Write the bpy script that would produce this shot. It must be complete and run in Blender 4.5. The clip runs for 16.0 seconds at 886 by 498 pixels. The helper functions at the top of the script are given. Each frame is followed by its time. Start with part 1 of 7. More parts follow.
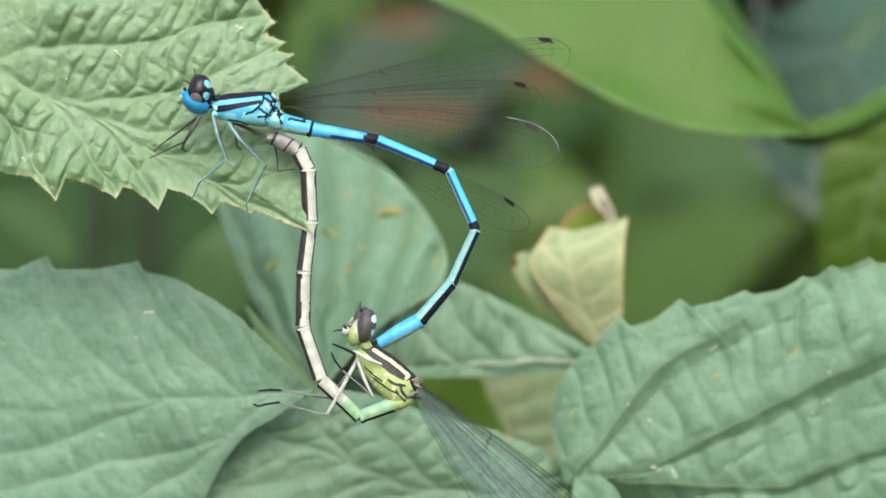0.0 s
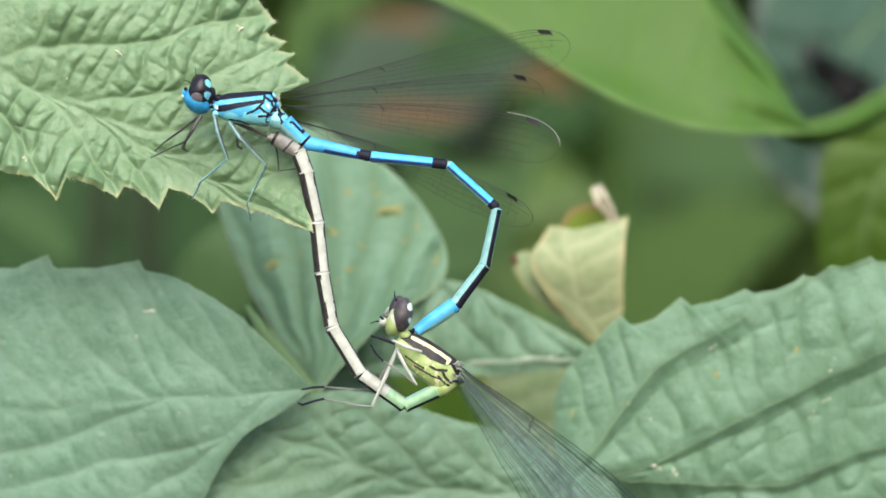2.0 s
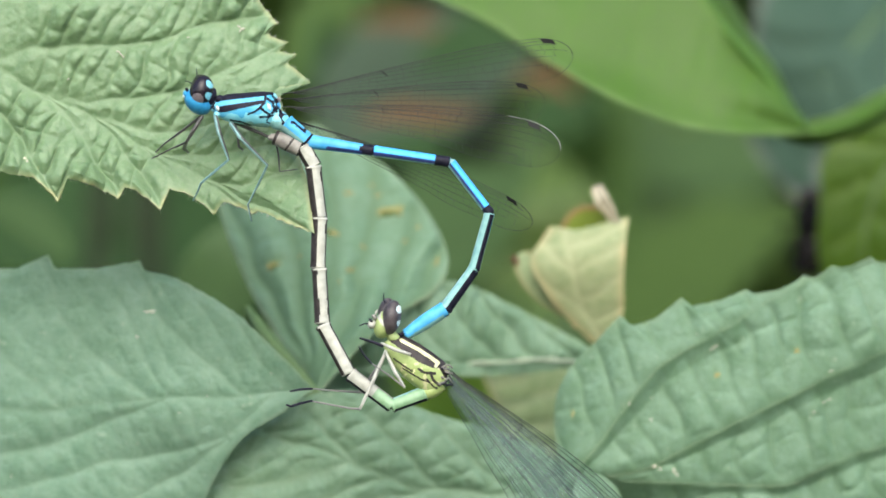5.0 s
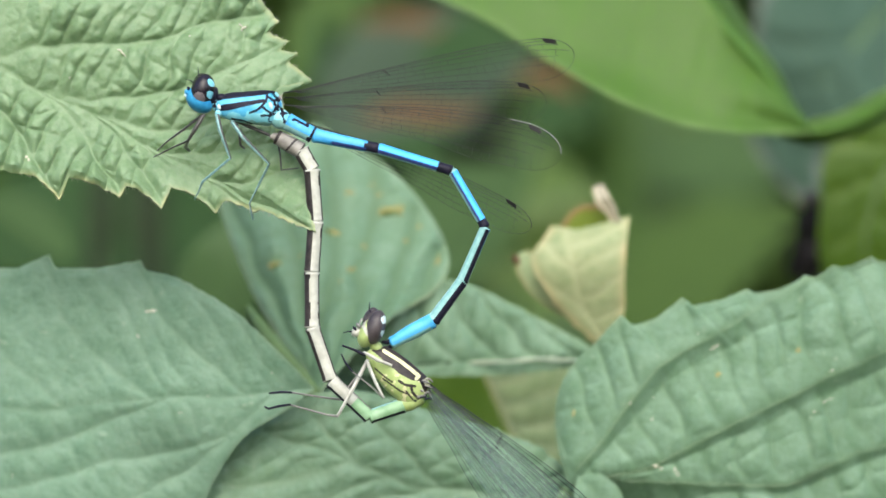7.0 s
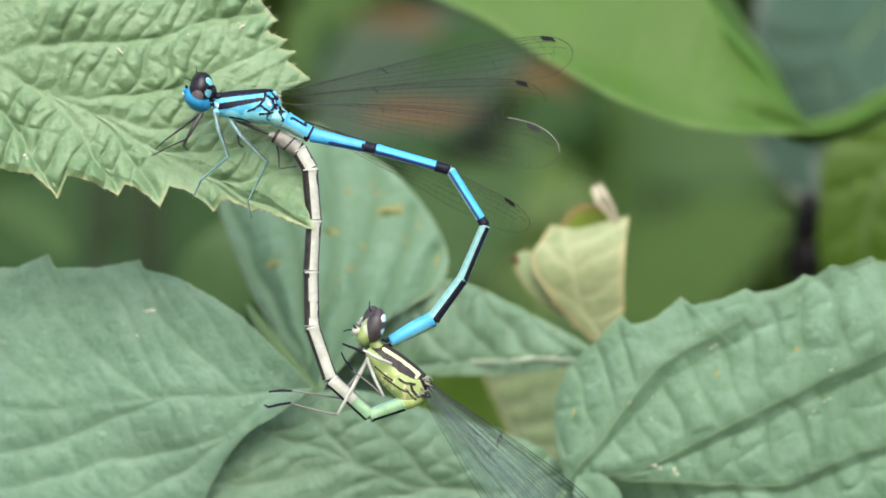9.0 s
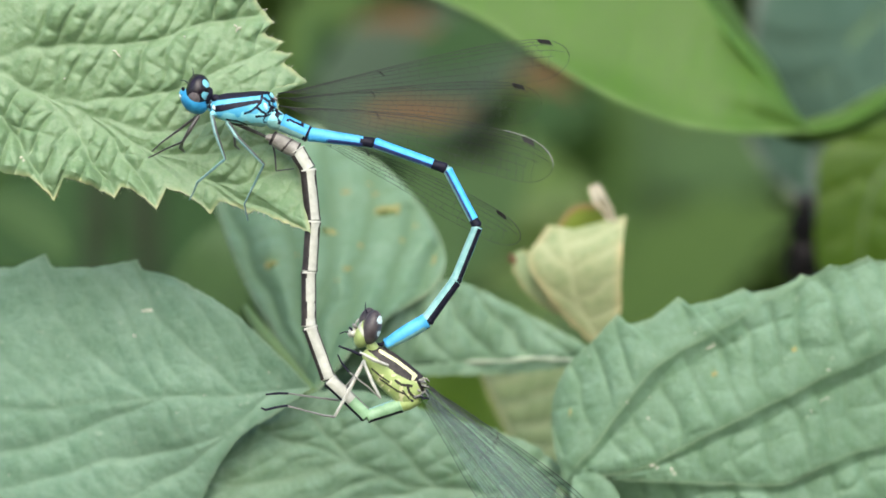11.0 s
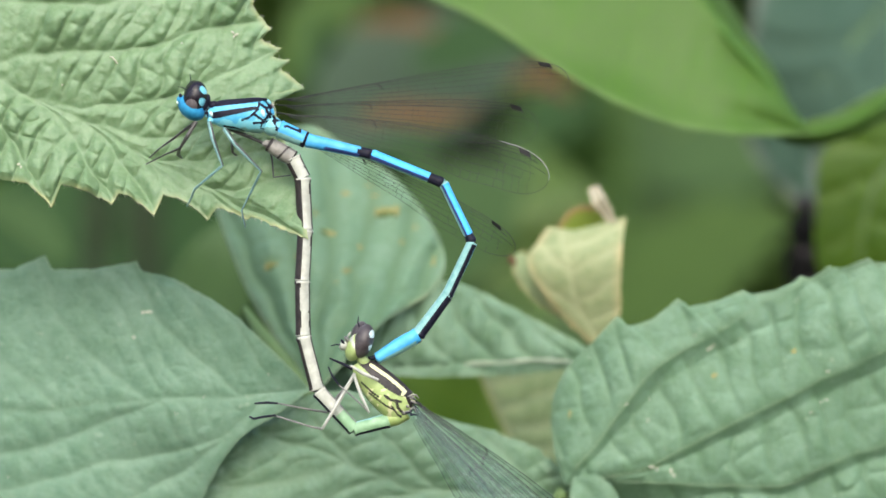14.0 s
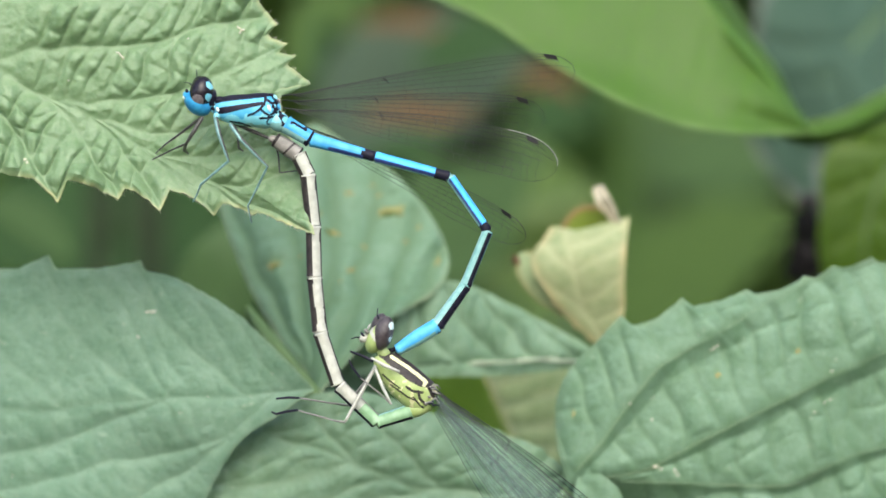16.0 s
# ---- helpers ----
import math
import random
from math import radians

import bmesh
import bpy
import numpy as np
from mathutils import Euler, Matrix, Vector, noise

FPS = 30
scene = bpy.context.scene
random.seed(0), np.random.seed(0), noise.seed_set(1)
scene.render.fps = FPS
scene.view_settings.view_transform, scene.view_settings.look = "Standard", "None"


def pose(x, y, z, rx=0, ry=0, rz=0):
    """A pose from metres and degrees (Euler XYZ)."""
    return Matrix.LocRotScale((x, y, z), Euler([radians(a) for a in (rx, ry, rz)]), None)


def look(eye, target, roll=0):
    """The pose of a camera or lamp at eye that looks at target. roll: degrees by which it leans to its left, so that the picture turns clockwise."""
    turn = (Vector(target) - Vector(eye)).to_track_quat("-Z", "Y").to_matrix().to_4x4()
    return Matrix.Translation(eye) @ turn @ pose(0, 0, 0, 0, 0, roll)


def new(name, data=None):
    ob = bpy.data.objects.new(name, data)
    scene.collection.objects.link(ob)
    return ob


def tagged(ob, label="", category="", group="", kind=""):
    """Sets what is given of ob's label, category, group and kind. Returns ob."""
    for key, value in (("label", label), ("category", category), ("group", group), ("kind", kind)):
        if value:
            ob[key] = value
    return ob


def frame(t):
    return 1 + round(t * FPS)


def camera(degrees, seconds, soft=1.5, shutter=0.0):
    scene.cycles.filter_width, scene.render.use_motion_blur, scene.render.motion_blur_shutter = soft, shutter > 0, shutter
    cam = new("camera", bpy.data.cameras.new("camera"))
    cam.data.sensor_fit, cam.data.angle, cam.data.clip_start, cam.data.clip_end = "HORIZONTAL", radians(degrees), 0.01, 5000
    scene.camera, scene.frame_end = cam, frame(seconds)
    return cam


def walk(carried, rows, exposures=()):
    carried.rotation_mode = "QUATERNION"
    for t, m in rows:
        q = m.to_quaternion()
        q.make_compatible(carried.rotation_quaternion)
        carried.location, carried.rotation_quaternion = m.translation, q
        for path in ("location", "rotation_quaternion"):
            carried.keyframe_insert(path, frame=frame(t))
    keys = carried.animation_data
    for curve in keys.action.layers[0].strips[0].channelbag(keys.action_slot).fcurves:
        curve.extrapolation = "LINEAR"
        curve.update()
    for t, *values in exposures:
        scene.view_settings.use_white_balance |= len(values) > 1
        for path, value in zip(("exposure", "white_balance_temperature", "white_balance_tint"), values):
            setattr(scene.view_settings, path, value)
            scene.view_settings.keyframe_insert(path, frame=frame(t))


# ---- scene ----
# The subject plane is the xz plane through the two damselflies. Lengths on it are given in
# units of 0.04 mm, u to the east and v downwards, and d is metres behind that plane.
UNIT = 4e-5
RANGE = 0.30
HEIGHT = 0.45
EXPOSURE = 1.77
cam = camera(11.93, 16.0, soft=1.7)
cam.data.dof.use_dof = True
cam.data.dof.focus_distance = RANGE
cam.data.dof.aperture_fstop = 26.0


def at(u, v, d=0.0):
    """A point seen at (u, v) of the subject plane, d metres behind it."""
    k = UNIT * (RANGE + d) / RANGE
    return Vector(((u - 784) * k, d, HEIGHT + (441 - v) * k))


def aim(du, dv):
    """The camera's pose when the view has drifted by du, dv."""
    return look((0, -RANGE, HEIGHT), (-du * UNIT, 0, HEIGHT + dv * UNIT))


walk(cam, [(t, aim(du, dv)) for t, du, dv in (
    (0, 0.0, 0.0), (0.5, -0.6, -1.1), (1, -0.4, -2.1), (1.5, 0.2, -2.1), (2, 0.9, -2.1), (2.5, 1.5, -0.8),
    (3, 1.1, 0.0), (3.5, 0.6, -2.3), (4, 0.8, -2.1), (4.2, 1.0, -1.9), (6.3, 3.9, 0.5), (6.5, 4.2, 0.8),
    (7, 3.6, -2.1), (7.5, 2.3, -1.7), (8, 2.3, -0.9), (8.5, 3.6, -2.3), (9, 2.1, -2.9), (9.2, 1.6, -2.9),
    (11.5, -4.6, -3.2), (12, -6.1, -1.3), (12.5, -2.5, -2.7), (13, -3.5, -0.2), (13.5, -4.4, 1.0), (14, -3.4, -0.4),
    (14.5, 0.4, -1.0), (15, 2.7, 1.0), (15.5, 3.3, -1.1), (16, 3.4, -1.0),
)], exposures=[(0, EXPOSURE, 6420, 4), (16, EXPOSURE, 6420, 4)])

# ---- sky, sun ----
sun_elevation, sun_heading = radians(42), radians(181)
world = bpy.data.worlds.new("sky")
scene.world = world
world.use_nodes = True
wn = world.node_tree.nodes
sky = wn.new("ShaderNodeTexSky")
sky.sky_type, sky.sun_disc = "NISHITA", False
sky.sun_elevation, sky.sun_rotation = sun_elevation, sun_heading
sky.dust_density, sky.ozone_density = 3.0, 1.0
world.node_tree.links.new(sky.outputs[0], wn["Background"].inputs[0])
wn["Background"].inputs[1].default_value = 0.14
sun_way = Vector((math.sin(sun_heading) * math.cos(sun_elevation), math.cos(sun_heading) * math.cos(sun_elevation), math.sin(sun_elevation)))
sun = new("sun", bpy.data.lights.new("sun", "SUN"))
sun.data.energy, sun.data.angle, sun.data.color = 0.95, radians(65), (1.0, 0.95, 0.87)
sun.matrix_world = look(sun_way * 3, (0, 0, 0))


# ---- materials ----
def principled(name, colour, rough=0.5, spec=0.5, metal=0.0):
    m = bpy.data.materials.new(name)
    m.use_nodes = True
    b = m.node_tree.nodes["Principled BSDF"]
    b.inputs["Base Color"].default_value = (*colour, 1)
    b.inputs["Roughness"].default_value = rough
    b.inputs["Specular IOR Level"].default_value = spec
    b.inputs["Metallic"].default_value = metal
    return m, m.node_tree.nodes, m.node_tree.links, b


def mixed(nodes, links, fac, a, b):
    n = nodes.new("ShaderNodeMix")
    n.data_type = "RGBA"
    for sock, val in ((n.inputs[0], fac), (n.inputs[6], a), (n.inputs[7], b)):
        if isinstance(val, (int, float)):
            sock.default_value = val
        elif isinstance(val, tuple):
            sock.default_value = (*val, 1)
        else:
            links.new(val, sock)
    return n.outputs[2]


def ramp(nodes, links, src, lo, hi):
    n = nodes.new("ShaderNodeMapRange")
    links.new(src, n.inputs[0])
    n.inputs[1].default_value, n.inputs[2].default_value = lo, hi
    return n.outputs[0]


def grain(nodes, links, scale, detail=4.0, rough=0.55):
    tc = nodes.new("ShaderNodeNewGeometry")
    n = nodes.new("ShaderNodeTexNoise")
    n.inputs["Scale"].default_value, n.inputs["Detail"].default_value, n.inputs["Roughness"].default_value = scale, detail, rough
    links.new(tc.outputs["Position"], n.inputs["Vector"])
    return n.outputs["Fac"]


def leaf_material(name, base, dark, vein, rim, through_colour, rough=0.62, spec=0.35, thin=0.25, bump=0.25, fleck=0.0, cell=1050, patch=0.0):
    """Leaf skin: two greens mottled at two scales, vein colour and paler rim, light coming through."""
    m, n, l, b = principled(name, base, rough, spec)
    big = ramp(n, l, grain(n, l, 160, 3), 0.35, 0.68)
    small = grain(n, l, 1700, 6, 0.68)
    c = mixed(n, l, big, dark, base)
    c = mixed(n, l, ramp(n, l, small, 0.3, 0.75), c, mixed(n, l, 0.75, c, vein))
    if patch:
        # Random patches of darker green and pale bluish green.
        mottle = ramp(n, l, grain(n, l, 620, 5, 0.72), 0.40, 0.66)
        c = mixed(n, l, mottle, mixed(n, l, patch, c, (0.52 * dark[0], 0.74 * dark[1], 0.58 * dark[2])), mixed(n, l, patch, c, (0.195, 0.305, 0.225)))
        speck = ramp(n, l, grain(n, l, 1500, 1), 0.70, 0.78)
        c = mixed(n, l, speck, c, mixed(n, l, patch, c, (0.30, 0.36, 0.26)))
    va = n.new("ShaderNodeAttribute")
    va.attribute_name = "vein"
    c = mixed(n, l, va.outputs["Fac"], c, vein)
    ra = n.new("ShaderNodeAttribute")
    ra.attribute_name = "rim"
    c = mixed(n, l, ra.outputs["Fac"], c, rim)
    if fleck:
        f = ramp(n, l, grain(n, l, 420, 2), 0.74 - fleck, 0.80 - fleck)
        c = mixed(n, l, f, c, (0.34, 0.33, 0.10))
    net = n.new("ShaderNodeTexVoronoi")
    net.feature = "DISTANCE_TO_EDGE"
    net.inputs["Scale"].default_value = cell
    geo = n.new("ShaderNodeNewGeometry")
    stir = n.new("ShaderNodeVectorMath")
    stir.operation = "MULTIPLY_ADD"
    wobble = n.new("ShaderNodeTexNoise")
    wobble.inputs["Scale"].default_value = cell * 0.8
    l.new(geo.outputs["Position"], wobble.inputs["Vector"])
    l.new(wobble.outputs["Color"], stir.inputs[0])
    stir.inputs[1].default_value = (0.35 / cell,) * 3
    l.new(geo.outputs["Position"], stir.inputs[2])
    l.new(stir.outputs[0], net.inputs["Vector"])
    areole = ramp(n, l, net.outputs["Distance"], 0.0, 0.22)
    c = mixed(n, l, areole, mixed(n, l, 0.22, c, vein), c)
    bloom = ramp(n, l, grain(n, l, 330, 5, 0.7), 0.50, 0.78)
    l.new(c, b.inputs["Base Color"])
    l.new(mixed(n, l, bloom, (rough,) * 3, (max(0.3, rough - 0.16),) * 3), b.inputs["Roughness"])
    bp = n.new("ShaderNodeBump")
    bp.inputs["Strength"].default_value, bp.inputs["Distance"].default_value = bump, 0.00005
    l.new(areole, bp.inputs["Height"])
    fine = n.new("ShaderNodeBump")
    fine.inputs["Strength"].default_value, fine.inputs["Distance"].default_value = min(1.0, bump * 2), 0.00008
    l.new(grain(n, l, 3800, 3, 0.7), fine.inputs["Height"])
    l.new(bp.outputs[0], fine.inputs["Normal"])
    l.new(fine.outputs[0], b.inputs["Normal"])
    tr = n.new("ShaderNodeBsdfTranslucent")
    tr.inputs[0].default_value = (*through_colour, 1)
    mx = n.new("ShaderNodeMixShader")
    mx.inputs[0].default_value = thin
    l.new(b.outputs[0], mx.inputs[1])
    l.new(tr.outputs[0], mx.inputs[2])
    l.new(mx.outputs[0], n["Material Output"].inputs["Surface"])
    return m


def skin(name, colour, second, rough=0.42, scale=2500, spec=0.3):
    """Insect skin: a colour with fine mottling and faint relief."""
    m, n, l, b = principled(name, colour, rough, spec)
    f = grain(n, l, scale, 4)
    l.new(mixed(n, l, ramp(n, l, f, 0.35, 0.7), colour, second), b.inputs["Base Color"])
    bp = n.new("ShaderNodeBump")
    bp.inputs["Strength"].default_value, bp.inputs["Distance"].default_value = 0.25, 0.00004
    l.new(grain(n, l, scale * 3, 2), bp.inputs["Height"])
    l.new(bp.outputs[0], b.inputs["Normal"])
    return m


LEAF_NEAR = leaf_material("bright leaf", (0.104, 0.180, 0.084), (0.079, 0.146, 0.063), (0.19, 0.265, 0.155), (0.31, 0.31, 0.15), (0.20, 0.34, 0.05), rough=0.48, spec=0.45, fleck=0.03, bump=0.4)
LEAF_LOW = leaf_material("fresh grey green leaf", (0.127, 0.206, 0.156), (0.091, 0.170, 0.118), (0.17, 0.25, 0.175), (0.19, 0.24, 0.15), (0.14, 0.28, 0.06), rough=0.6, bump=0.4, patch=0.38)
# Deeper green veins; the same colour paints shade into the pleat creases.
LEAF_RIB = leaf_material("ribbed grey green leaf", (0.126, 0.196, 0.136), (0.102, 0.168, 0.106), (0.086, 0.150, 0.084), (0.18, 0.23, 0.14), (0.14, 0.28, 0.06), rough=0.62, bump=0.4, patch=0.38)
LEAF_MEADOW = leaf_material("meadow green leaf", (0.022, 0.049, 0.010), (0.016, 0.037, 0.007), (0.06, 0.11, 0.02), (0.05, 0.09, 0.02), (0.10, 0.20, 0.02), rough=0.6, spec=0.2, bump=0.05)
LEAF_FERN = leaf_material("mottled green leaf", (0.112, 0.188, 0.122), (0.074, 0.138, 0.078), (0.15, 0.215, 0.14), (0.17, 0.22, 0.12), (0.14, 0.28, 0.06), rough=0.62, bump=0.4, patch=0.38)
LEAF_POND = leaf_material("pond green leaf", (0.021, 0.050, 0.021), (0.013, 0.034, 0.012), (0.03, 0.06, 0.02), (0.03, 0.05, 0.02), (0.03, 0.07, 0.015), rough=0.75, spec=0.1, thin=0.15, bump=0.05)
# Dark vein colour paints the shade of the grooves onto this leaf.
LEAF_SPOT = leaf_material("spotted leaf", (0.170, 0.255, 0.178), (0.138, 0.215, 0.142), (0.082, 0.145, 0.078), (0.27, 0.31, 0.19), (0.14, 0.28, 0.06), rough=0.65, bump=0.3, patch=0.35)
LEAF_SMOOTH = leaf_material("smooth green leaf", (0.068, 0.111, 0.035), (0.053, 0.094, 0.025), (0.055, 0.125, 0.012), (0.15, 0.22, 0.085), (0.10, 0.22, 0.015), rough=0.5, spec=0.15, thin=0.25, bump=0.05)
LEAF_UNDER = leaf_material("leaf seen against the light", (0.038, 0.088, 0.011), (0.029, 0.070, 0.008), (0.09, 0.15, 0.015), (0.10, 0.16, 0.02), (0.13, 0.26, 0.01), rough=0.5, spec=0.25, thin=0.4, bump=0.05)
LEAF_DARK = leaf_material("dark blue green leaf", (0.044, 0.086, 0.060), (0.030, 0.064, 0.042), (0.04, 0.07, 0.05), (0.26, 0.25, 0.24), (0.05, 0.10, 0.03), rough=0.7, spec=0.15, bump=0.08)
LEAF_OLIVE = leaf_material("olive leaf", (0.030, 0.056, 0.012), (0.023, 0.044, 0.009), (0.10, 0.15, 0.04), (0.10, 0.14, 0.03), (0.14, 0.25, 0.02), rough=0.55, spec=0.25, bump=0.05)
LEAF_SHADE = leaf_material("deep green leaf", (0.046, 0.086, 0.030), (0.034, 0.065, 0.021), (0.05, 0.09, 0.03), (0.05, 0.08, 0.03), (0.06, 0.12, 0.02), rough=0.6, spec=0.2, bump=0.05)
LEAF_DULL = leaf_material("dull green leaf", (0.035, 0.064, 0.037), (0.027, 0.051, 0.029), (0.04, 0.06, 0.04), (0.04, 0.06, 0.04), (0.03, 0.06, 0.02), rough=0.6, spec=0.2, thin=0.1, bump=0.05)
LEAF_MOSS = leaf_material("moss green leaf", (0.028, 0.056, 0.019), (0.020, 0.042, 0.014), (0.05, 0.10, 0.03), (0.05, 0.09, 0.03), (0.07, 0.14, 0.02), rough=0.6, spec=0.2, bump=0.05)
LEAF_NIGHT = leaf_material("dark background band", (0.014, 0.022, 0.010), (0.010, 0.016, 0.008), (0.02, 0.03, 0.012), (0.02, 0.03, 0.012), (0.02, 0.03, 0.01), rough=0.7, spec=0.15, thin=0.05, bump=0.05)
LEAF_BROWN = leaf_material("withered brown leaf", (0.125, 0.072, 0.040), (0.075, 0.052, 0.034), (0.12, 0.06, 0.025), (0.12, 0.06, 0.03), (0.14, 0.07, 0.02), rough=0.7, spec=0.15, bump=0.1)
LEAF_PALE = leaf_material("yellowed leaf", (0.172, 0.222, 0.112), (0.128, 0.178, 0.076), (0.32, 0.33, 0.19), (0.43, 0.34, 0.18), (0.35, 0.36, 0.10), rough=0.6, spec=0.3, bump=0.2)
LEAF_PALE_GREEN = leaf_material("pale olive leaf", (0.122, 0.202, 0.096), (0.086, 0.154, 0.058), (0.27, 0.31, 0.17), (0.27, 0.225, 0.11), (0.2, 0.28, 0.05), rough=0.6, spec=0.3, bump=0.2)
STALK = leaf_material("green stalk", (0.080, 0.140, 0.050), (0.058, 0.108, 0.036), (0.12, 0.17, 0.06), (0.12, 0.17, 0.06), (0.1, 0.2, 0.03), thin=0.1)
BLUE = skin("sky blue skin", (0.038, 0.228, 0.465), (0.072, 0.305, 0.555), 0.44, 1400)
BLUE_PALE = skin("pale blue skin", (0.12, 0.37, 0.47), (0.20, 0.45, 0.53), 0.36, 1400)
BLUE_DEEP = skin("deep blue skin", (0.040, 0.27, 0.64), (0.060, 0.34, 0.72), 0.4)
THORAX_BLUE = skin("turquoise blue skin", (0.048, 0.248, 0.420), (0.100, 0.340, 0.500), 0.4, 1600)
FACE_BLUE = skin("blue face skin", (0.016, 0.135, 0.30), (0.04, 0.25, 0.45), 0.45, 1800, 0.2)
AQUA = skin("pale aqua skin", (0.115, 0.245, 0.245), (0.18, 0.32, 0.315), 0.35)
BLACK = skin("black skin", (0.005, 0.005, 0.011), (0.012, 0.011, 0.022), 0.5, spec=0.1)
NAVY = skin("navy skin", (0.014, 0.022, 0.10), (0.028, 0.040, 0.15), 0.35)
GREY = skin("grey brown skin", (0.10, 0.096, 0.092), (0.16, 0.155, 0.145), 0.4)
CREAM = skin("cream skin", (0.255, 0.254, 0.225), (0.365, 0.362, 0.325), 0.42, 1500)
SOOT = skin("brown black skin", (0.012, 0.009, 0.010), (0.032, 0.026, 0.026), 0.5, 1800, 0.2)
MINT = skin("mint skin", (0.135, 0.235, 0.130), (0.22, 0.33, 0.215), 0.4, 1500)
LIME = skin("yellow green skin", (0.205, 0.262, 0.090), (0.295, 0.350, 0.150), 0.4, 1500)
BUTTER = skin("pale yellow skin", (0.40, 0.39, 0.22), (0.50, 0.48, 0.29), 0.4)
EYE_DARK = skin("dark eye", (0.006, 0.004, 0.008), (0.012, 0.009, 0.014), 0.25, 4000, 0.25)
EYE_PATCH = skin("grey pink eye", (0.085, 0.07, 0.08), (0.13, 0.11, 0.12), 0.4, 5000)
EYE_GREY = skin("grey eye", (0.026, 0.020, 0.023), (0.066, 0.055, 0.058), 0.45, 1600)
LEG_GREY = skin("grey blue leg", (0.090, 0.170, 0.172), (0.17, 0.29, 0.29), 0.35)
LEG_DARK = skin("dark leg", (0.030, 0.028, 0.028), (0.055, 0.052, 0.050), 0.35)
VEIN = skin("dark wing vein", (0.011, 0.012, 0.011), (0.028, 0.028, 0.026), 0.6, spec=0.2)
# Pale colour standing in for light on one wing's leading edge.
VEIN_GLINT = skin("wing edge painted shining", (0.20, 0.21, 0.205), (0.28, 0.29, 0.28), 0.3)
BRISTLE = skin("black bristly skin", (0.003, 0.003, 0.003), (0.008, 0.008, 0.008), 0.7, spec=0.03)
SPOT = skin("black wing spot", (0.008, 0.008, 0.008), (0.014, 0.014, 0.014), 0.6, spec=0.1)
WHITE = skin("whitish skin", (0.42, 0.52, 0.53), (0.52, 0.60, 0.60), 0.45)
PALE_GREY = skin("greyish cream skin", (0.105, 0.095, 0.088), (0.23, 0.215, 0.195), 0.5, 1100)
LEAF_VEIN = leaf_material("pale leaf vein", (0.160, 0.225, 0.135), (0.130, 0.188, 0.105), (0.18, 0.24, 0.15), (0.18, 0.24, 0.15), (0.14, 0.24, 0.06), rough=0.5, bump=0.05)
RIB = leaf_material("vivid green rib", (0.050, 0.125, 0.010), (0.042, 0.110, 0.008), (0.06, 0.13, 0.02), (0.06, 0.13, 0.02), (0.1, 0.25, 0.01), bump=0.05)
# Much paler than the leaf: the lit fold is put into this colour.
LIP_LIT = leaf_material("leaf lip painted lit", (0.33, 0.39, 0.30), (0.25, 0.31, 0.20), (0.38, 0.42, 0.33), (0.3, 0.32, 0.2), (0.2, 0.3, 0.1), rough=0.4, spec=0.5)
LIP_DRY = leaf_material("dry cream leaf", (0.34, 0.32, 0.22), (0.24, 0.21, 0.13), (0.46, 0.42, 0.33), (0.36, 0.29, 0.20), (0.3, 0.28, 0.15), rough=0.6)
FLUFF = skin("cream fluff", (0.33, 0.33, 0.24), (0.42, 0.41, 0.32), 0.7, 6000)
SCAR = skin("ochre scar", (0.165, 0.175, 0.065), (0.235, 0.215, 0.085), 0.7, 1800)
SCORCH = leaf_material("shaded olive leaf", (0.115, 0.165, 0.012), (0.080, 0.125, 0.010), (0.11, 0.13, 0.02), (0.17, 0.10, 0.045), (0.10, 0.16, 0.01), rough=0.7, spec=0.2, thin=0.15)
HOLE = skin("dark olive hole", (0.040, 0.062, 0.012), (0.060, 0.085, 0.018), 0.8, 1500)
DUST = skin("grey pink dusting", (0.16, 0.14, 0.14), (0.24, 0.20, 0.21), 0.5)


def membrane(name, tint, clear, rough=0.22, spec=0.6):
    m, n, l, b = principled(name, tint, rough, spec)
    t = n.new("ShaderNodeBsdfTransparent")
    t.inputs[0].default_value = (0.97, 0.98, 0.98, 1)
    f = ramp(n, l, grain(n, l, 1200, 3), 0.2, 0.8)
    k = n.new("ShaderNodeMath")
    k.operation = "MULTIPLY_ADD"
    l.new(f, k.inputs[0])
    k.inputs[1].default_value, k.inputs[2].default_value = (1 - clear) * 0.8, (1 - clear) * 0.5
    mx = n.new("ShaderNodeMixShader")
    l.new(k.outputs[0], mx.inputs[0])
    l.new(t.outputs[0], mx.inputs[1])
    l.new(b.outputs[0], mx.inputs[2])
    l.new(mx.outputs[0], n["Material Output"].inputs["Surface"])
    return m


WING_CLEAR = membrane("clear wing", (0.10, 0.11, 0.11), 0.990)
WING_SMOKY = membrane("smoky wing", (0.060, 0.130, 0.116), 0.80, 0.35, 0.4)


# ---- building helpers ----
from mathutils.bvhtree import BVHTree


def part(name, bm, materials, parent=None, label="", smooth=True):
    """One mesh object out of a bmesh, under parent."""
    me = bpy.data.meshes.new(name)
    bm.to_mesh(me)
    bm.free()
    for m in materials if isinstance(materials, (list, tuple)) else [materials]:
        me.materials.append(m)
    if smooth:
        me.polygons.foreach_set("use_smooth", [True] * len(me.polygons))
    ob = new(name, me)
    ob.parent = parent
    return tagged(ob, label)


def spline(points, s):
    """A smooth curve through evenly spaced points (numbers or vectors), s from 0 to 1."""
    n = len(points) - 1
    x = min(max(s, 0.0), 1.0) * n
    i = min(int(x), n - 1)
    f = x - i
    p1, p2 = points[i], points[i + 1]
    p0 = points[i - 1] if i > 0 else p1 + (p1 - p2)
    p3 = points[i + 2] if i + 2 <= n else p2 + (p2 - p1)
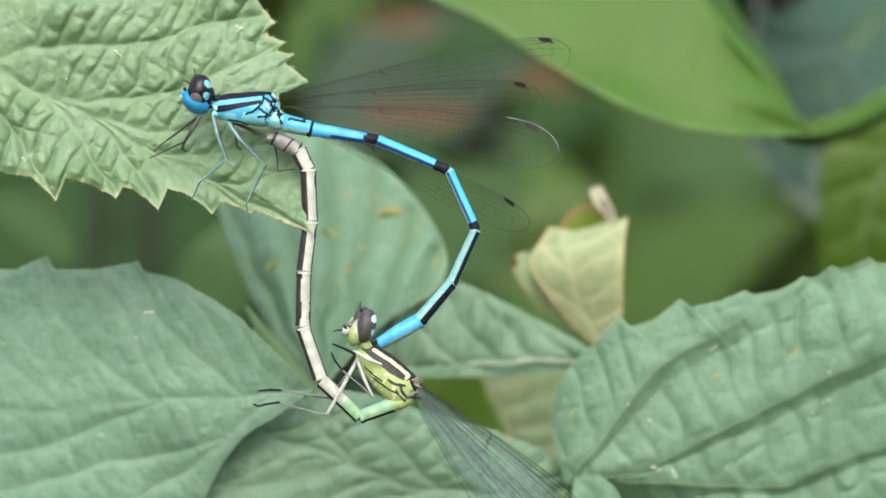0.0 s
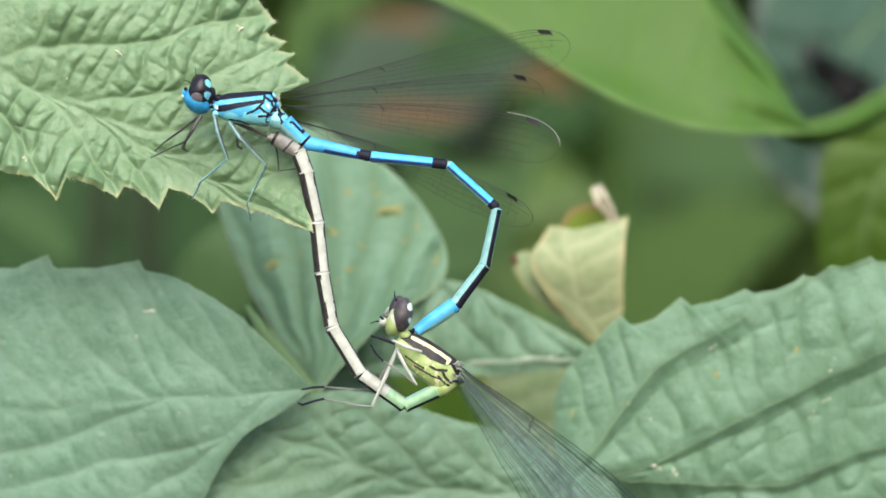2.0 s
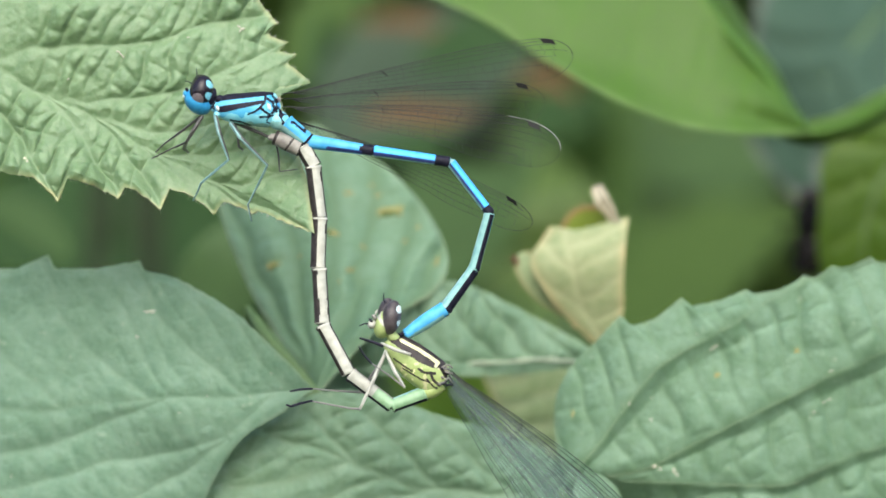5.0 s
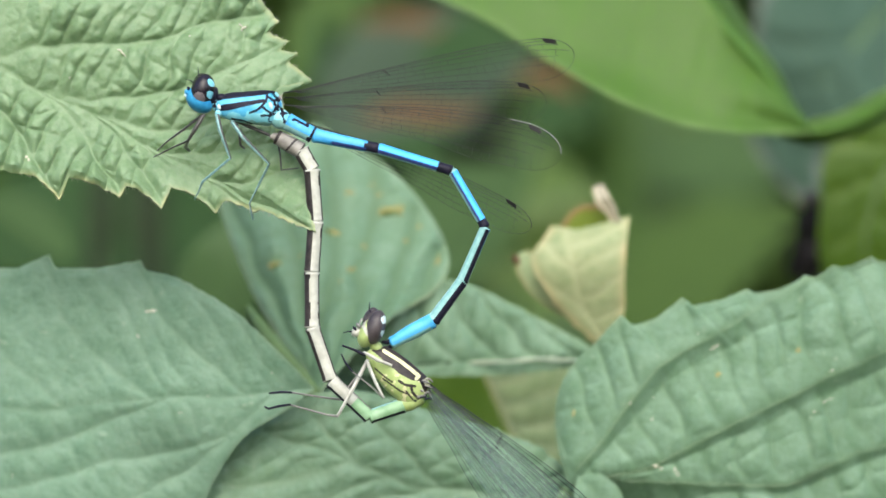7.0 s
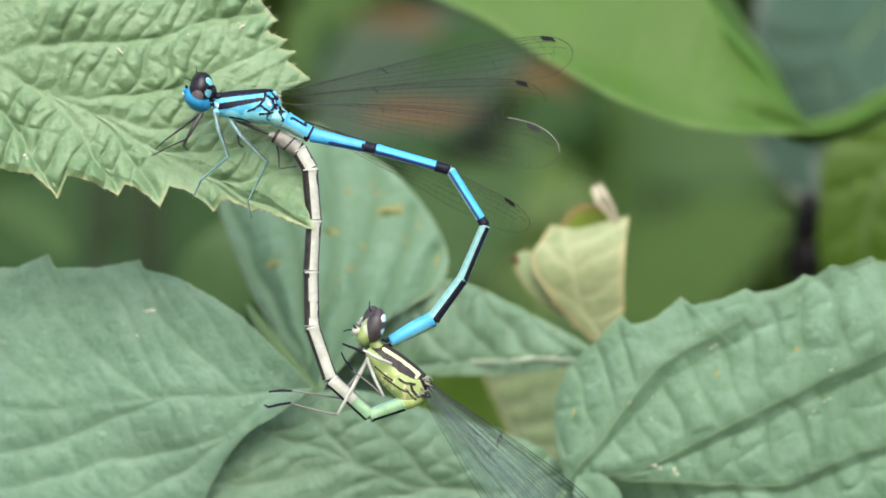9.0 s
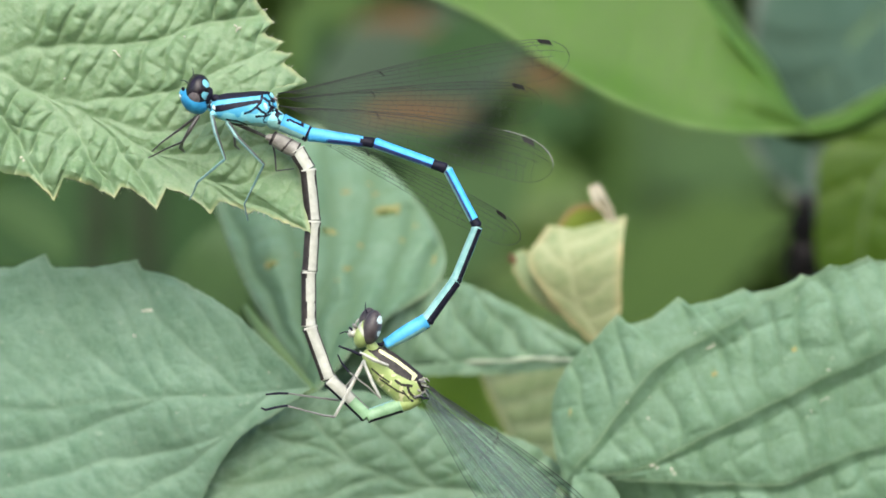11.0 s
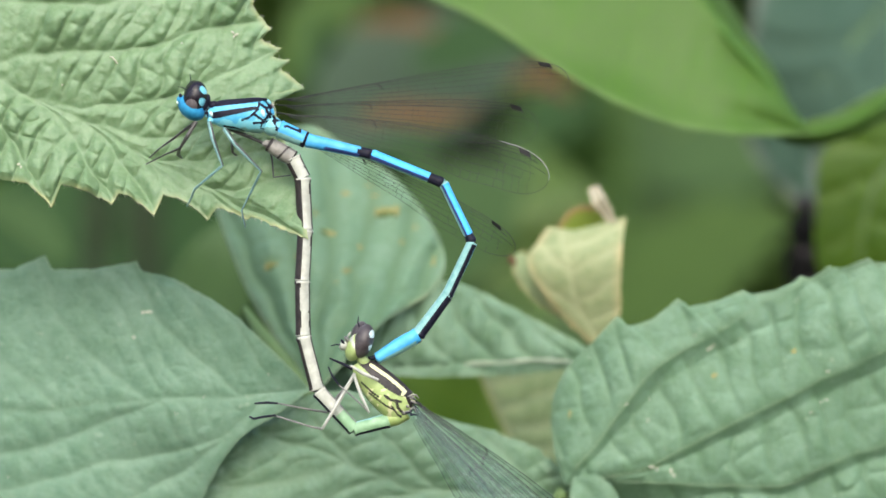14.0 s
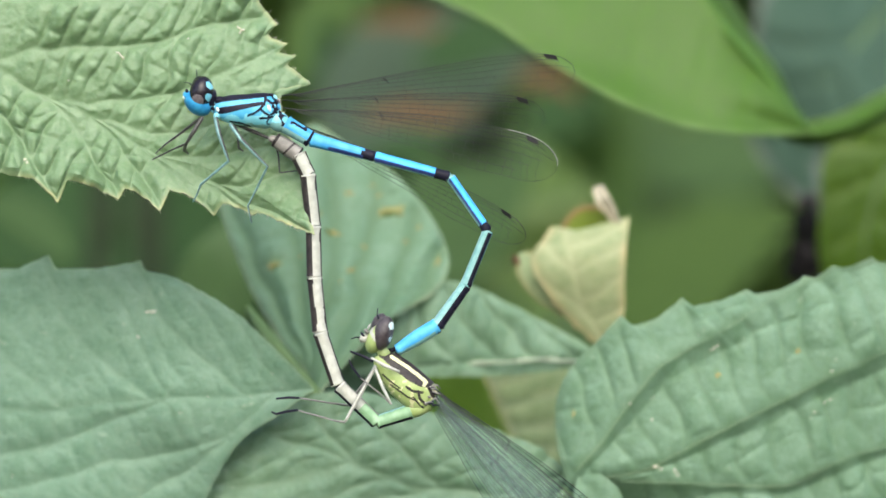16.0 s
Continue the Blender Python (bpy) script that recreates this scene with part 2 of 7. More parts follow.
    return 0.5 * (2 * p1 + (p2 - p0) * f + (2 * p0 - 5 * p1 + 4 * p2 - p3) * (f * f) + (3 * p1 - p0 - 3 * p2 + p3) * (f * f * f))


def loft(path, radii, ring=24, paint=None, bm=None):
    """A closed tube along path (vectors). radii: (across in the subject plane, across in depth).
    paint(s, angle, point) gives a material slot; the angle is 0 on the outer side of the bend, 90 towards the south."""
    bm = bm or bmesh.new()
    n = len(path)
    rows = []
    for i, p in enumerate(path):
        tan = (path[min(i + 1, n - 1)] - path[max(i - 1, 0)]).normalized()
        side = Vector((-tan.z, 0, tan.x))
        side = side.normalized() if side.length > 1e-6 else Vector((0, 0, 1))
        deep = tan.cross(side).normalized()
        if deep.y > 0:
            deep = -deep
        ra, rb = radii[i] if isinstance(radii[i], tuple) else (radii[i], radii[i])
        rows.append([bm.verts.new(p + side * (ra * math.cos(2 * math.pi * k / ring)) + deep * (rb * math.sin(2 * math.pi * k / ring))) for k in range(ring)])
    for i in range(n - 1):
        for k in range(ring):
            a, b, c, d = rows[i][k], rows[i][(k + 1) % ring], rows[i + 1][(k + 1) % ring], rows[i + 1][k]
            f = bm.faces.new((a, b, c, d))
            if paint:
                ang = 360 * (k + 0.5) / ring
                f.material_index = paint((i + 0.5) / (n - 1), ang if ang <= 180 else 360 - ang, f.calc_center_median())
    bm.faces.new(rows[0][::-1])
    bm.faces.new(rows[-1])
    bmesh.ops.recalc_face_normals(bm, faces=bm.faces[:])
    return bm


def limb(points, radii, ring=10, steps=6, bm=None):
    """A tapered tube through corner points, lightly rounded at the corners."""
    path, rr = [], []
    for i in range(len(points) - 1):
        for k in range(steps):
            f = k / steps
            path.append(points[i].lerp(points[i + 1], f))
            rr.append(radii[i] + (radii[i + 1] - radii[i]) * f)
    path.append(points[-1])
    rr.append(radii[-1])
    return loft(path, [(r, r) for r in rr], ring, None, bm)


def ball(centre, sizes, tilt=0.0, paint=None, seg=32, rings=24):
    """An ellipsoid; tilt in degrees in the subject plane."""
    bm = bmesh.new()
    bmesh.ops.create_uvsphere(bm, u_segments=seg, v_segments=rings, radius=1.0)
    m = Matrix.Translation(centre) @ pose(0, 0, 0, 0, -tilt, 0) @ Matrix.Diagonal((*sizes, 1))
    bm.transform(m)
    if paint:
        for f in bm.faces:
            f.material_index = paint(f.calc_center_median())
    return bm


def inside(u, v, poly):
    hit = False
    for i in range(len(poly)):
        (x1, y1), (x2, y2) = poly[i], poly[i - 1]
        if (y1 > v) != (y2 > v) and u < (x2 - x1) * (v - y1) / (y2 - y1) + x1:
            hit = not hit
    return hit


def near_line(u, v, line, wide):
    for (x1, y1), (x2, y2) in zip(line, line[1:]):
        dx, dy = x2 - x1, y2 - y1
        f = min(1, max(0, ((u - x1) * dx + (v - y1) * dy) / (dx * dx + dy * dy)))
        if math.hypot(u - x1 - f * dx, v - y1 - f * dy) < wide:
            return True
    return False


# ---- leaves ----
def jitter(i, j, k):
    x = math.sin(i * 127.1 + j * 311.7 + k * 74.7) * 43758.5453
    return x - math.floor(x)


def cells(a, b, k):
    """How far (0 to 1) a place lies from the edges of its cell, in an uneven net of unit cells."""
    ia, ib = math.floor(a), math.floor(b)
    f1 = f2 = 9.0
    for i in (ia - 1, ia, ia + 1):
        for j in (ib - 1, ib, ib + 1):
            d = math.hypot((i + 0.2 + 0.6 * jitter(i, j, k) - a) * 1.1, j + 0.15 + 0.7 * jitter(j, i, k + 5) - b)
            if d < f1:
                f1, f2 = d, f1
            elif d < f2:
                f2 = d
    return min(1.0, (f2 - f1) * 1.5)


def leaf(name, parent, mid, left, right, material, teeth=(0, 0), tooth=0.0, spacing=130, slope=(1.0, 1.0), tert=50, gw=10, arc=(1.15, -0.25), phase=0.0, groove=0.0, puff=0.0,
         cup=(0.0, 0.0), rim=0.0, veiny=0.5, rows=120, cols=44, midrib=0.0, rib=None, label="", seed=1, thick=0.00012, rag=0.0, wave=0.0, crumple=0.25, rim_wide=9, ladder=0.0, rung=None):
    """A leaf blade along a midrib (u, v, d), with half widths in units on its two sides, toothed edges,
    sunken side veins (spacing apart, sloping forward) and swellings in the net between them.
    cup: metres by which the two edges lie behind the midrib."""
    pts = [at(*p) for p in mid]
    ks = UNIT * (RANGE + sum(p[2] for p in mid) / len(mid)) / RANGE
    long = sum((spline(pts, (k + 1) / 50) - spline(pts, k / 50)).length for k in range(50)) / ks
    bm = bmesh.new()
    vein_layer = bm.verts.layers.float.new("vein")
    rim_layer = bm.verts.layers.float.new("rim")
    grid = []
    wob = lambda a, b: noise.noise(Vector((a, b, seed * 7.3)))
    for i in range(rows + 1):
        s = i / rows
        p = spline(pts, s)
        tan = (spline(pts, min(s + 0.01, 1)) - spline(pts, max(s - 0.01, 0)))
        tan.y = 0
        tan.normalize()
        nor = Vector((-tan.z, 0, tan.x))
        line = []
        for j in range(-cols, cols + 1):
            q = j / cols
            aq = abs(q)
            one = 0 if q > 0 else 1
            prof = (left, right)[one]
            w = max(prof(s) if callable(prof) else spline(prof, s), 0.0)
            nt = s * teeth[one] + 0.37 * one + 0.25 * wob(s * teeth[one] * 0.5, 40 + one)
            saw = nt % 1.0
            saw = saw / 0.8 if saw < 0.8 else (1 - saw) / 0.2
            big = 0.45 + 0.9 * jitter(math.floor(nt), 3, seed + one)
            edge = tooth * (saw ** 1.4 * big - 0.5) * aq ** 6 * min(1.0, w / 30)
            edge += rag * aq ** 5 * wob(s * 23, 3.0 if q > 0 else 8.0)
            far = aq * w
            along = s * long
            a1 = along + 30 * wob(along / 130, q * 3 + 9)
            ph = (a1 - slope[one] * far * (arc[0] + arc[1] * aq)) / spacing + 0.5 * one - phase
            dv = abs(ph - round(ph)) * spacing
            g = math.exp(-(dv / gw) ** 2) * min(1, far / 25) * min(1.0, (1 - aq) * 6 + 0.15)
            gm = math.exp(-(far / (gw * 1.1)) ** 2) * (1 - 0.6 * s)
            ca = ph + 0.22 * wob(along / 70, far / 70)
            turn = math.atan2(1.0, slope[one]) if rung is None else rung
            cb = (along * math.cos(turn) + far * math.sin(turn)) / tert + 0.5 * jitter(math.floor(ph), 1, seed) + 0.6 * wob(far / 80 + 5, along / 80)
            net = cells(ca, cb, seed + one)
            if ladder:
                cl = cb + 0.35 * (ph - math.floor(ph) - 0.5) ** 2 * 4
                net = (1 - ladder) * net + ladder * min(1.0, 2.4 * abs(cl - round(cl)))
            net2 = cells(along / tert * 1.9 + 0.5 * wob(far / 30, along / 30), far / tert * 1.9, seed + 2 + one)
            swell = ((1 - (1 - net) ** 2) ** 0.7 + crumple * net2 ** 0.7) * min(1.0, dv / (gw * 1.8)) ** 0.7
            fine = wob(along / 9, far / 9) * 0.10
            h = -groove * (g + 0.9 * gm) + puff * min(1.0, w / 75) * (swell + fine) * (0.75 + 0.7 * wob(along / 110, q * 5)) * (1 - aq ** 8)
            h += wave * wob(along / 190, q * 1.7 + 4)
            bend = cup[one] * aq ** 1.7
            x = p + nor * ((w * q + math.copysign(edge, q)) * ks) + tan * (tooth * 0.45 * ks * aq ** 6 * saw)
            x.y += bend - h
            ve = bm.verts.new(x)
            ve[vein_layer] = min(1, veiny * max(g, gm * 1.2, 0.45 * (1 - net) ** 3, 0.3 * (1 - net2) ** 3))
            ve[rim_layer] = rim * max(0.0, min(1.0, ((aq - 1) * w + rim_wide) / (0.66 * rim_wide))) * (0.5 + 0.9 * (0.5 + wob(along / 40, q * 2)))
            line.append(ve)
        grid.append(line)
    for i in range(rows):
        for j in range(2 * cols):
            bm.faces.new((grid[i][j], grid[i][j + 1], grid[i + 1][j + 1], grid[i + 1][j]))
    bmesh.ops.remove_doubles(bm, verts=bm.verts[:], dist=1e-7)
    ob = part(name, bm, material, parent, label)
    so = ob.modifiers.new("thickness", "SOLIDIFY")
    so.thickness, so.offset = thick, 1.0
    if midrib:
        path = [spline(pts, k / 40) + Vector((0, groove * 0.6, 0)) for k in range(41)]
        part("midrib", loft(path, [(midrib * ks * (1.1 - 0.9 * k / 40),) * 2 for k in range(41)], 8), rib or STALK, ob)
    return ob


def lattice(x, y, seed):
    """Smooth noise between -1 and 1 over arrays."""
    ix, iy = np.floor(x), np.floor(y)
    fx, fy = x - ix, y - iy
    fx, fy = fx * fx * (3 - 2 * fx), fy * fy * (3 - 2 * fy)

    def corner(a, b):
        w = np.sin(a * 127.1 + b * 311.7 + seed * 74.7) * 43758.5453
        return 2 * (w - np.floor(w)) - 1

    return (corner(ix, iy) * (1 - fx) + corner(ix + 1, iy) * fx) * (1 - fy) + (corner(ix, iy + 1) * (1 - fx) + corner(ix + 1, iy + 1) * fx) * fy


def off_line(u, v, line):
    """Signed distance from a vein whose ends run on straight, and how far past its ends a place lies."""
    best = np.full(u.shape, 1e9)
    sign, past = np.zeros(u.shape), np.zeros(u.shape)
    last = len(line) - 2
    for i, ((x1, y1), (x2, y2)) in enumerate(zip(line, line[1:])):
        dx, dy = x2 - x1, y2 - y1
        size = math.hypot(dx, dy)
        f = ((u - x1) * dx + (v - y1) * dy) / (size * size)
        over = np.maximum(-f if i == 0 else 0 * f, f - 1 if i == last else 0 * f) * size
        g = np.clip(f, -50 if i == 0 else 0, 50 if i == last else 1)
        d = np.hypot(u - x1 - g * dx, v - y1 - g * dy)
        near = d < best
        best = np.where(near, d, best)
        sign = np.where(near, np.sign(dx * (v - y1) - dy * (u - x1)), sign)
        past = np.where(near, np.maximum(over, 0), past)
    return best * sign, past


def edge_line(points, teeth, rows, rag, seed):
    """A smooth edge through a few points, with teeth (tip u, v, length of the back, length of the front)."""
    pts = [Vector((a, b)) for a, b in points]
    e = np.array([tuple(spline(pts, i / rows)) for i in range(rows + 1)])
    arc = np.concatenate(([0.0], np.cumsum(np.hypot(*np.diff(e, axis=0).T))))
    out, tips = e.copy(), np.zeros(rows + 1)
    for u, v, back, front in teeth:
        k = int(np.argmin(np.hypot(e[:, 0] - u, e[:, 1] - v)))
        x = arc - arc[k]
        prof = np.where(x < 0, np.clip(1 + x / back, 0, 1) ** 1.35, np.clip(1 - x / front, 0, 1))
        out += (np.array((u, v)) - e[k]) * prof[:, None]
        tips = np.maximum(tips, prof ** 2)
    out[:, 1] += rag * lattice(arc / 9, arc * 0, seed) + 0.6 * rag * lattice(arc / 3.7, arc * 0, seed + 1)
    return out, tips


def blade(name, parent, mid, one, two, material, teeth=((), ()), veins=(), depth=(0.0, 0.0), rows=200, cols=70, puff=0.0003, gully=14, pleat=40, lean=(0.87, 0.5), deep=0.6, skew=1.0, sharp=2.4, ridge=0.0, down=26, up=80,
          fine=0.05, wave=0.0006, rim=0.4, rim_wide=9, veiny=0.2, veinlet=0.1, vein_wide=6, rag=1.0, seed=1, thick=0.00012, warp=9.0, stray=0.3, cross=0.0, hairs=0, ribs=0, rib_wide=2.0, label=""):
    """A leaf blade between two edges on either side of a midline (u, v, d). The first of the veins is the midrib.
    Between sunken veins the skin swells in pleats that lean; with a ridge the veins stand up as folds with a steep lower flank."""
    pts = [Vector(p) for p in mid]
    m = np.array([tuple(spline(pts, i / rows)) for i in range(rows + 1)])
    sides = [edge_line(e, t, rows, rag, seed + k) for k, (e, t) in enumerate(zip((one, two), teeth))]
    q = np.linspace(-1, 1, 2 * cols + 1)
    q = np.sign(q) * np.abs(q) ** 0.85
    aq = np.abs(q)[None, :]
    first = (q > 0)[None, :]
    ex = np.where(first, sides[0][0][:, 0][:, None], sides[1][0][:, 0][:, None])
    ey = np.where(first, sides[0][0][:, 1][:, None], sides[1][0][:, 1][:, None])
    tip = np.where(first, sides[0][1][:, None], sides[1][1][:, None])
    u = m[:, 0][:, None] * (1 - aq) + ex * aq
    v = m[:, 1][:, None] * (1 - aq) + ey * aq
    wide = np.hypot(ex - m[:, 0][:, None], ey - m[:, 1][:, None])
    wu, wv = u + warp * lattice(u / 48, v / 48, seed + 3), v + warp * lattice(u / 48, v / 48, seed + 4)
    gap, strip, folds, dark = np.full(u.shape, 1e3), np.zeros(u.shape), np.zeros(u.shape), np.zeros(u.shape)
    main = None
    for k, line in enumerate(veins):
        off, past = off_line(wu, wv, line)
        if main is None:
            main, same = off, np.ones(u.shape)
        else:
            centre = np.array(line[len(line) // 2], float)
            here, _ = off_line(centre[:1], centre[1:], veins[0])
            same = (np.sign(main) == np.sign(here[0])).astype(float)
        d = np.abs(off) + past * 0.8 + (1 - same) * 1e3
        gap = np.minimum(gap, d)
        strip += (off > 0) * same
        if ridge:
            fade = np.exp(-past / 40)
            soft = np.sqrt(off * off + 30) - 5.5
            folds = np.maximum(folds, fade * np.exp(-soft / np.where(off > 0, down, up)))
    r = (wu * lean[0] + wv * lean[1]) / pleat + 0.41 * strip + stray * lattice(u / 75, v / 75, seed + 6)
    k = r - np.floor(r)
    w = np.sin(np.floor(r) * 91.7 + strip * 37.3 + seed * 11.1) * 43758.5453
    size = 0.45 + 0.75 * (w - np.floor(w))
    pillow = 1 - np.exp(-(gap / gully) ** 1.4)
    cell = 1 - np.abs(2 * k ** skew - 1) ** sharp
    slit = np.minimum(k, 1 - k) * pleat
    if cross:
        r2 = (wv * lean[0] - wu * lean[1]) / cross + 0.7 * size + 0.4 * lattice(u / 50, v / 50, seed + 7)
        k2 = r2 - np.floor(r2)
        cell = cell * (1 - 0.5 * np.abs(2 * k2 - 1) ** 3)
    h = puff * pillow * ((1 - deep) + deep * size * cell) * (0.75 + 0.5 * lattice(u / 110, v / 110, seed + 8))
    h = h + puff * fine * (lattice(u / 13, v / 13, seed + 9) + 0.6 * lattice(u / 6, v / 6, seed + 10)) * pillow
    h = h * np.clip((1 - aq) * wide / 22 + 0.3, 0, 1) + ridge * folds
    h = h + wave * (lattice(u / 150, v / 150, seed + 12) + 0.5 * lattice(u / 80, v / 80, seed + 13))
    bend = np.where(first, depth[0], depth[1]) * aq ** 1.7 * np.minimum(1.0, wide / 150)
    d = m[:, 2][:, None] + bend - h
    scale = UNIT * (RANGE + d) / RANGE
    co = np.stack(((u - 784) * scale, d, HEIGHT + (441 - v) * scale), -1).reshape(-1, 3)
    n = 2 * cols + 1
    i, j = np.meshgrid(np.arange(rows), np.arange(2 * cols), indexing="ij")
    a = (i * n + j).ravel()
    me = bpy.data.meshes.new(name)
    me.from_pydata(co, [], np.stack((a, a + 1, a + n + 1, a + n), -1).tolist())
    # On the ribbed and spotted leaves this puts groove shade into the colour.
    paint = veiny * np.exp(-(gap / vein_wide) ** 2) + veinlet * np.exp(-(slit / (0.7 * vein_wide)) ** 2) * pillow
    border = rim * np.clip(1 - (1 - aq) * wide / rim_wide, 0, 1) * (0.7 + 0.5 * lattice(u / 30, v / 30, seed + 14)) * (0.75 + 0.6 * tip)
    for key, value in (("vein", paint), ("rim", border)):
        me.attributes.new(key, "FLOAT", "POINT").data.foreach_set("value", np.clip(value, 0, 1).astype(np.float32).ravel())
    me.polygons.foreach_set("use_smooth", [True] * len(me.polygons))
    me.materials.append(material)
    me.validate()
    ob = tagged(new(name, me), label)
    ob.parent = parent
    so = ob.modifiers.new("thickness", "SOLIDIFY")
    so.thickness, so.offset = thick, 1.0
    if ribs:
        tree = BVHTree.FromPolygons([x.co for x in me.vertices], [p.vertices[:] for p in me.polygons])
        eye = Vector((0, -RANGE, HEIGHT))
        for line in veins[:ribs]:
            ends = [Vector(p) for p in line]
            path = []
            for k in range(41):
                a, b = spline(ends, k / 40)
                place, _, _, _ = tree.ray_cast(eye, (at(a, b) - eye).normalized())
                if place is None:
                    if path:
                        break
                    continue
                path.append(place)
            if len(path) > 6:
                radii = [(rib_wide * (1.05 - 0.75 * k / len(path)) * UNIT, 0.7 * rib_wide * (1.05 - 0.75 * k / len(path)) * UNIT) for k in range(len(path))]
                part("leaf_vein", loft(path, radii, 8), LEAF_VEIN, ob)
    if hairs:
        rng, bm = random.Random(seed), bmesh.new()
        for k in range(hairs):
            side = k % 2
            i = rng.randrange(8, rows - 8)
            j = (i * n) + (0 if side else n - 1)
            root, inner = Vector(co[j]), Vector(co[j + (6 if side else -6)])
            way = (root - inner).normalized() + Vector((rng.uniform(-0.7, 0.7), rng.uniform(-0.5, 0.5), rng.uniform(-0.6, 0.6)))
            end = root + way.normalized() * (rng.uniform(4, 11) * UNIT)
            foot = [bm.verts.new(root + Vector((0.5 * UNIT * math.cos(a), 0.5 * UNIT * math.sin(a), 0.3 * UNIT * math.sin(a)))) for a in (0, 2.1, 4.2)]
            peak = bm.verts.new(end)
            for a in range(3):
                bm.faces.new((foot[a], foot[a - 1], peak))
        tagged(part("fringe", bm, FLUFF, ob, "fine pale hairs along the leaf edge"), kind="stuff")
    return ob


def on_leaf(ob, name, u, v, sizes, tilt, material, rise=0.4):
    """A small thing stuck to a leaf's face at (u, v); sizes in units."""
    me = ob.data
    tree = BVHTree.FromPolygons([x.co for x in me.vertices], [p.vertices[:] for p in me.polygons])
    eye = Vector((0, -RANGE, HEIGHT))
    place, normal, _, _ = tree.ray_cast(eye, (at(u, v) - eye).normalized())
    if place is None:
        return None
    bm = ball(Vector(), [k * 0.75 * UNIT for k in sizes], tilt, None, 14, 10)
    bm.transform(Matrix.Translation(place + Vector((0, -rise * sizes[1] * UNIT, 0))))
    return part(name, bm, material, ob)


def stalk(name, parent, points, radii, material=None):
    pts = [at(*p) for p in points]
    n = 10 * len(pts)
    path = [spline(pts, k / n) for k in range(n + 1)]
    return part(name, loft(path, [(spline(radii, k / n),) * 2 for k in range(n + 1)], 10), material or STALK, parent)


def base_of(name, u, v, d, label, category, group=""):
    ob = new(name)
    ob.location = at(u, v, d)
    ob.location.z = 0
    return tagged(ob, label, category, group)


def under(child, parent):
    """Keeps a part in its place when its thing stands elsewhere."""
    child.matrix_parent_inverse = Matrix.Translation(parent.location).inverted()
    return child


def settle(thing):
    """Parts of a rooted thing were built where they stand; keep them there."""
    inv = Matrix.Translation(thing.location).inverted()
    for ob in thing.children:
        ob.matrix_parent_inverse = inv
    return thing


# ---- ground ----
def ground_sheet():
    bm = bmesh.new()
    n, rad = 48, []
    for i in range(n + 1):
        r = 0.0 if i == 0 else 0.05 * (1.26 ** i)
        ring = []
        for k in range(36):
            a = 2 * math.pi * k / 36
            x, y = r * math.cos(a), 0.3 + r * math.sin(a)
            z = 0.03 * noise.noise(Vector((x * 2, y * 2, 0))) if r < 20 else 0.0
            ring.append(bm.verts.new((x, y, z - 0.03)))
        rad.append(ring)
    for i in range(n):
        for k in range(36):
            bm.faces.new((rad[i][k], rad[i][(k + 1) % 36], rad[i + 1][(k + 1) % 36], rad[i + 1][k]))
    bmesh.ops.remove_doubles(bm, verts=bm.verts[:], dist=1e-6)
    m, n2, l, b = principled("soil", (0.05, 0.045, 0.025), 0.9, 0.2)
    c = mixed(n2, l, ramp(n2, l, grain(n2, l, 6, 5), 0.35, 0.65), (0.030, 0.036, 0.014), (0.040, 0.070, 0.020))
    l.new(mixed(n2, l, ramp(n2, l, grain(n2, l, 90, 4), 0.3, 0.7), c, (0.05, 0.055, 0.025)), b.inputs["Base Color"])
    tagged(part("ground", bm, m), "dark soil ground with thin green growth", "ground", kind="structure")


ground_sheet()


# ---- far undergrowth ----
def undergrowth():
    """A bank of dim leaves on stems, far behind the plants."""
    rng = random.Random(5)
    bm = bmesh.new()
    for k in range(9000):
        x, y = rng.gauss(0, 0.36), 0.34 + 0.75 * rng.random() ** 1.6
        y += 0.12 * (0.5 + noise.noise(Vector((x * 5, 2.0, 0)))) * min(1.0, abs(x) * 4) + 0.25 * x * x
        top = (1.0 - 0.45 * min(1.5, x * x)) * (0.86 + 0.45 * noise.noise(Vector((x * 2.6, y * 2.6, 4))))
        z = max(0.0, top) * rng.random() ** 0.9
        size = rng.uniform(0.018, 0.05)
        m = Matrix.Translation((x, y, z)) @ Euler((rng.uniform(-1.2, 0.2), rng.uniform(-0.5, 0.5), rng.uniform(-3.1, 3.1))).to_matrix().to_4x4()
        ring = []
        for (px, py, pz) in ((0, -1, 0.1), (0.32, -0.5, -0.05), (0.4, 0.1, -0.1), (0.22, 0.6, -0.05), (0, 1.1, 0.15), (-0.22, 0.6, -0.05), (-0.4, 0.1, -0.1), (-0.32, -0.5, -0.05)):
            ring.append(bm.verts.new(m @ Vector((px * size, py * size, pz * size))))
        mid = bm.verts.new(m @ Vector((0, 0.1 * size, 0.12 * size)))
        mi = 0 if rng.random() < 0.45 else (1 if rng.random() < 0.8 else 2)
        for a, b in zip(ring, ring[1:] + ring[:1]):
            bm.faces.new((a, b, mid)).material_index = mi
    for k in range(60):
        x, y = rng.gauss(0, 0.36), rng.uniform(0.42, 0.85)
        limb([Vector((x, y, -0.04)), Vector((x + rng.uniform(-.04, .04), y, 0.4)), Vector((x + rng.uniform(-.08, .08), y, 0.9))], [0.003, 0.0025, 0.001], 6, 3, bm)
    tagged(part("undergrowth", bm, [LEAF_SHADE, LEAF_OLIVE, LEAF_DARK]), "dim green undergrowth of many leaves behind", "undergrowth", kind="stuff")


undergrowth()


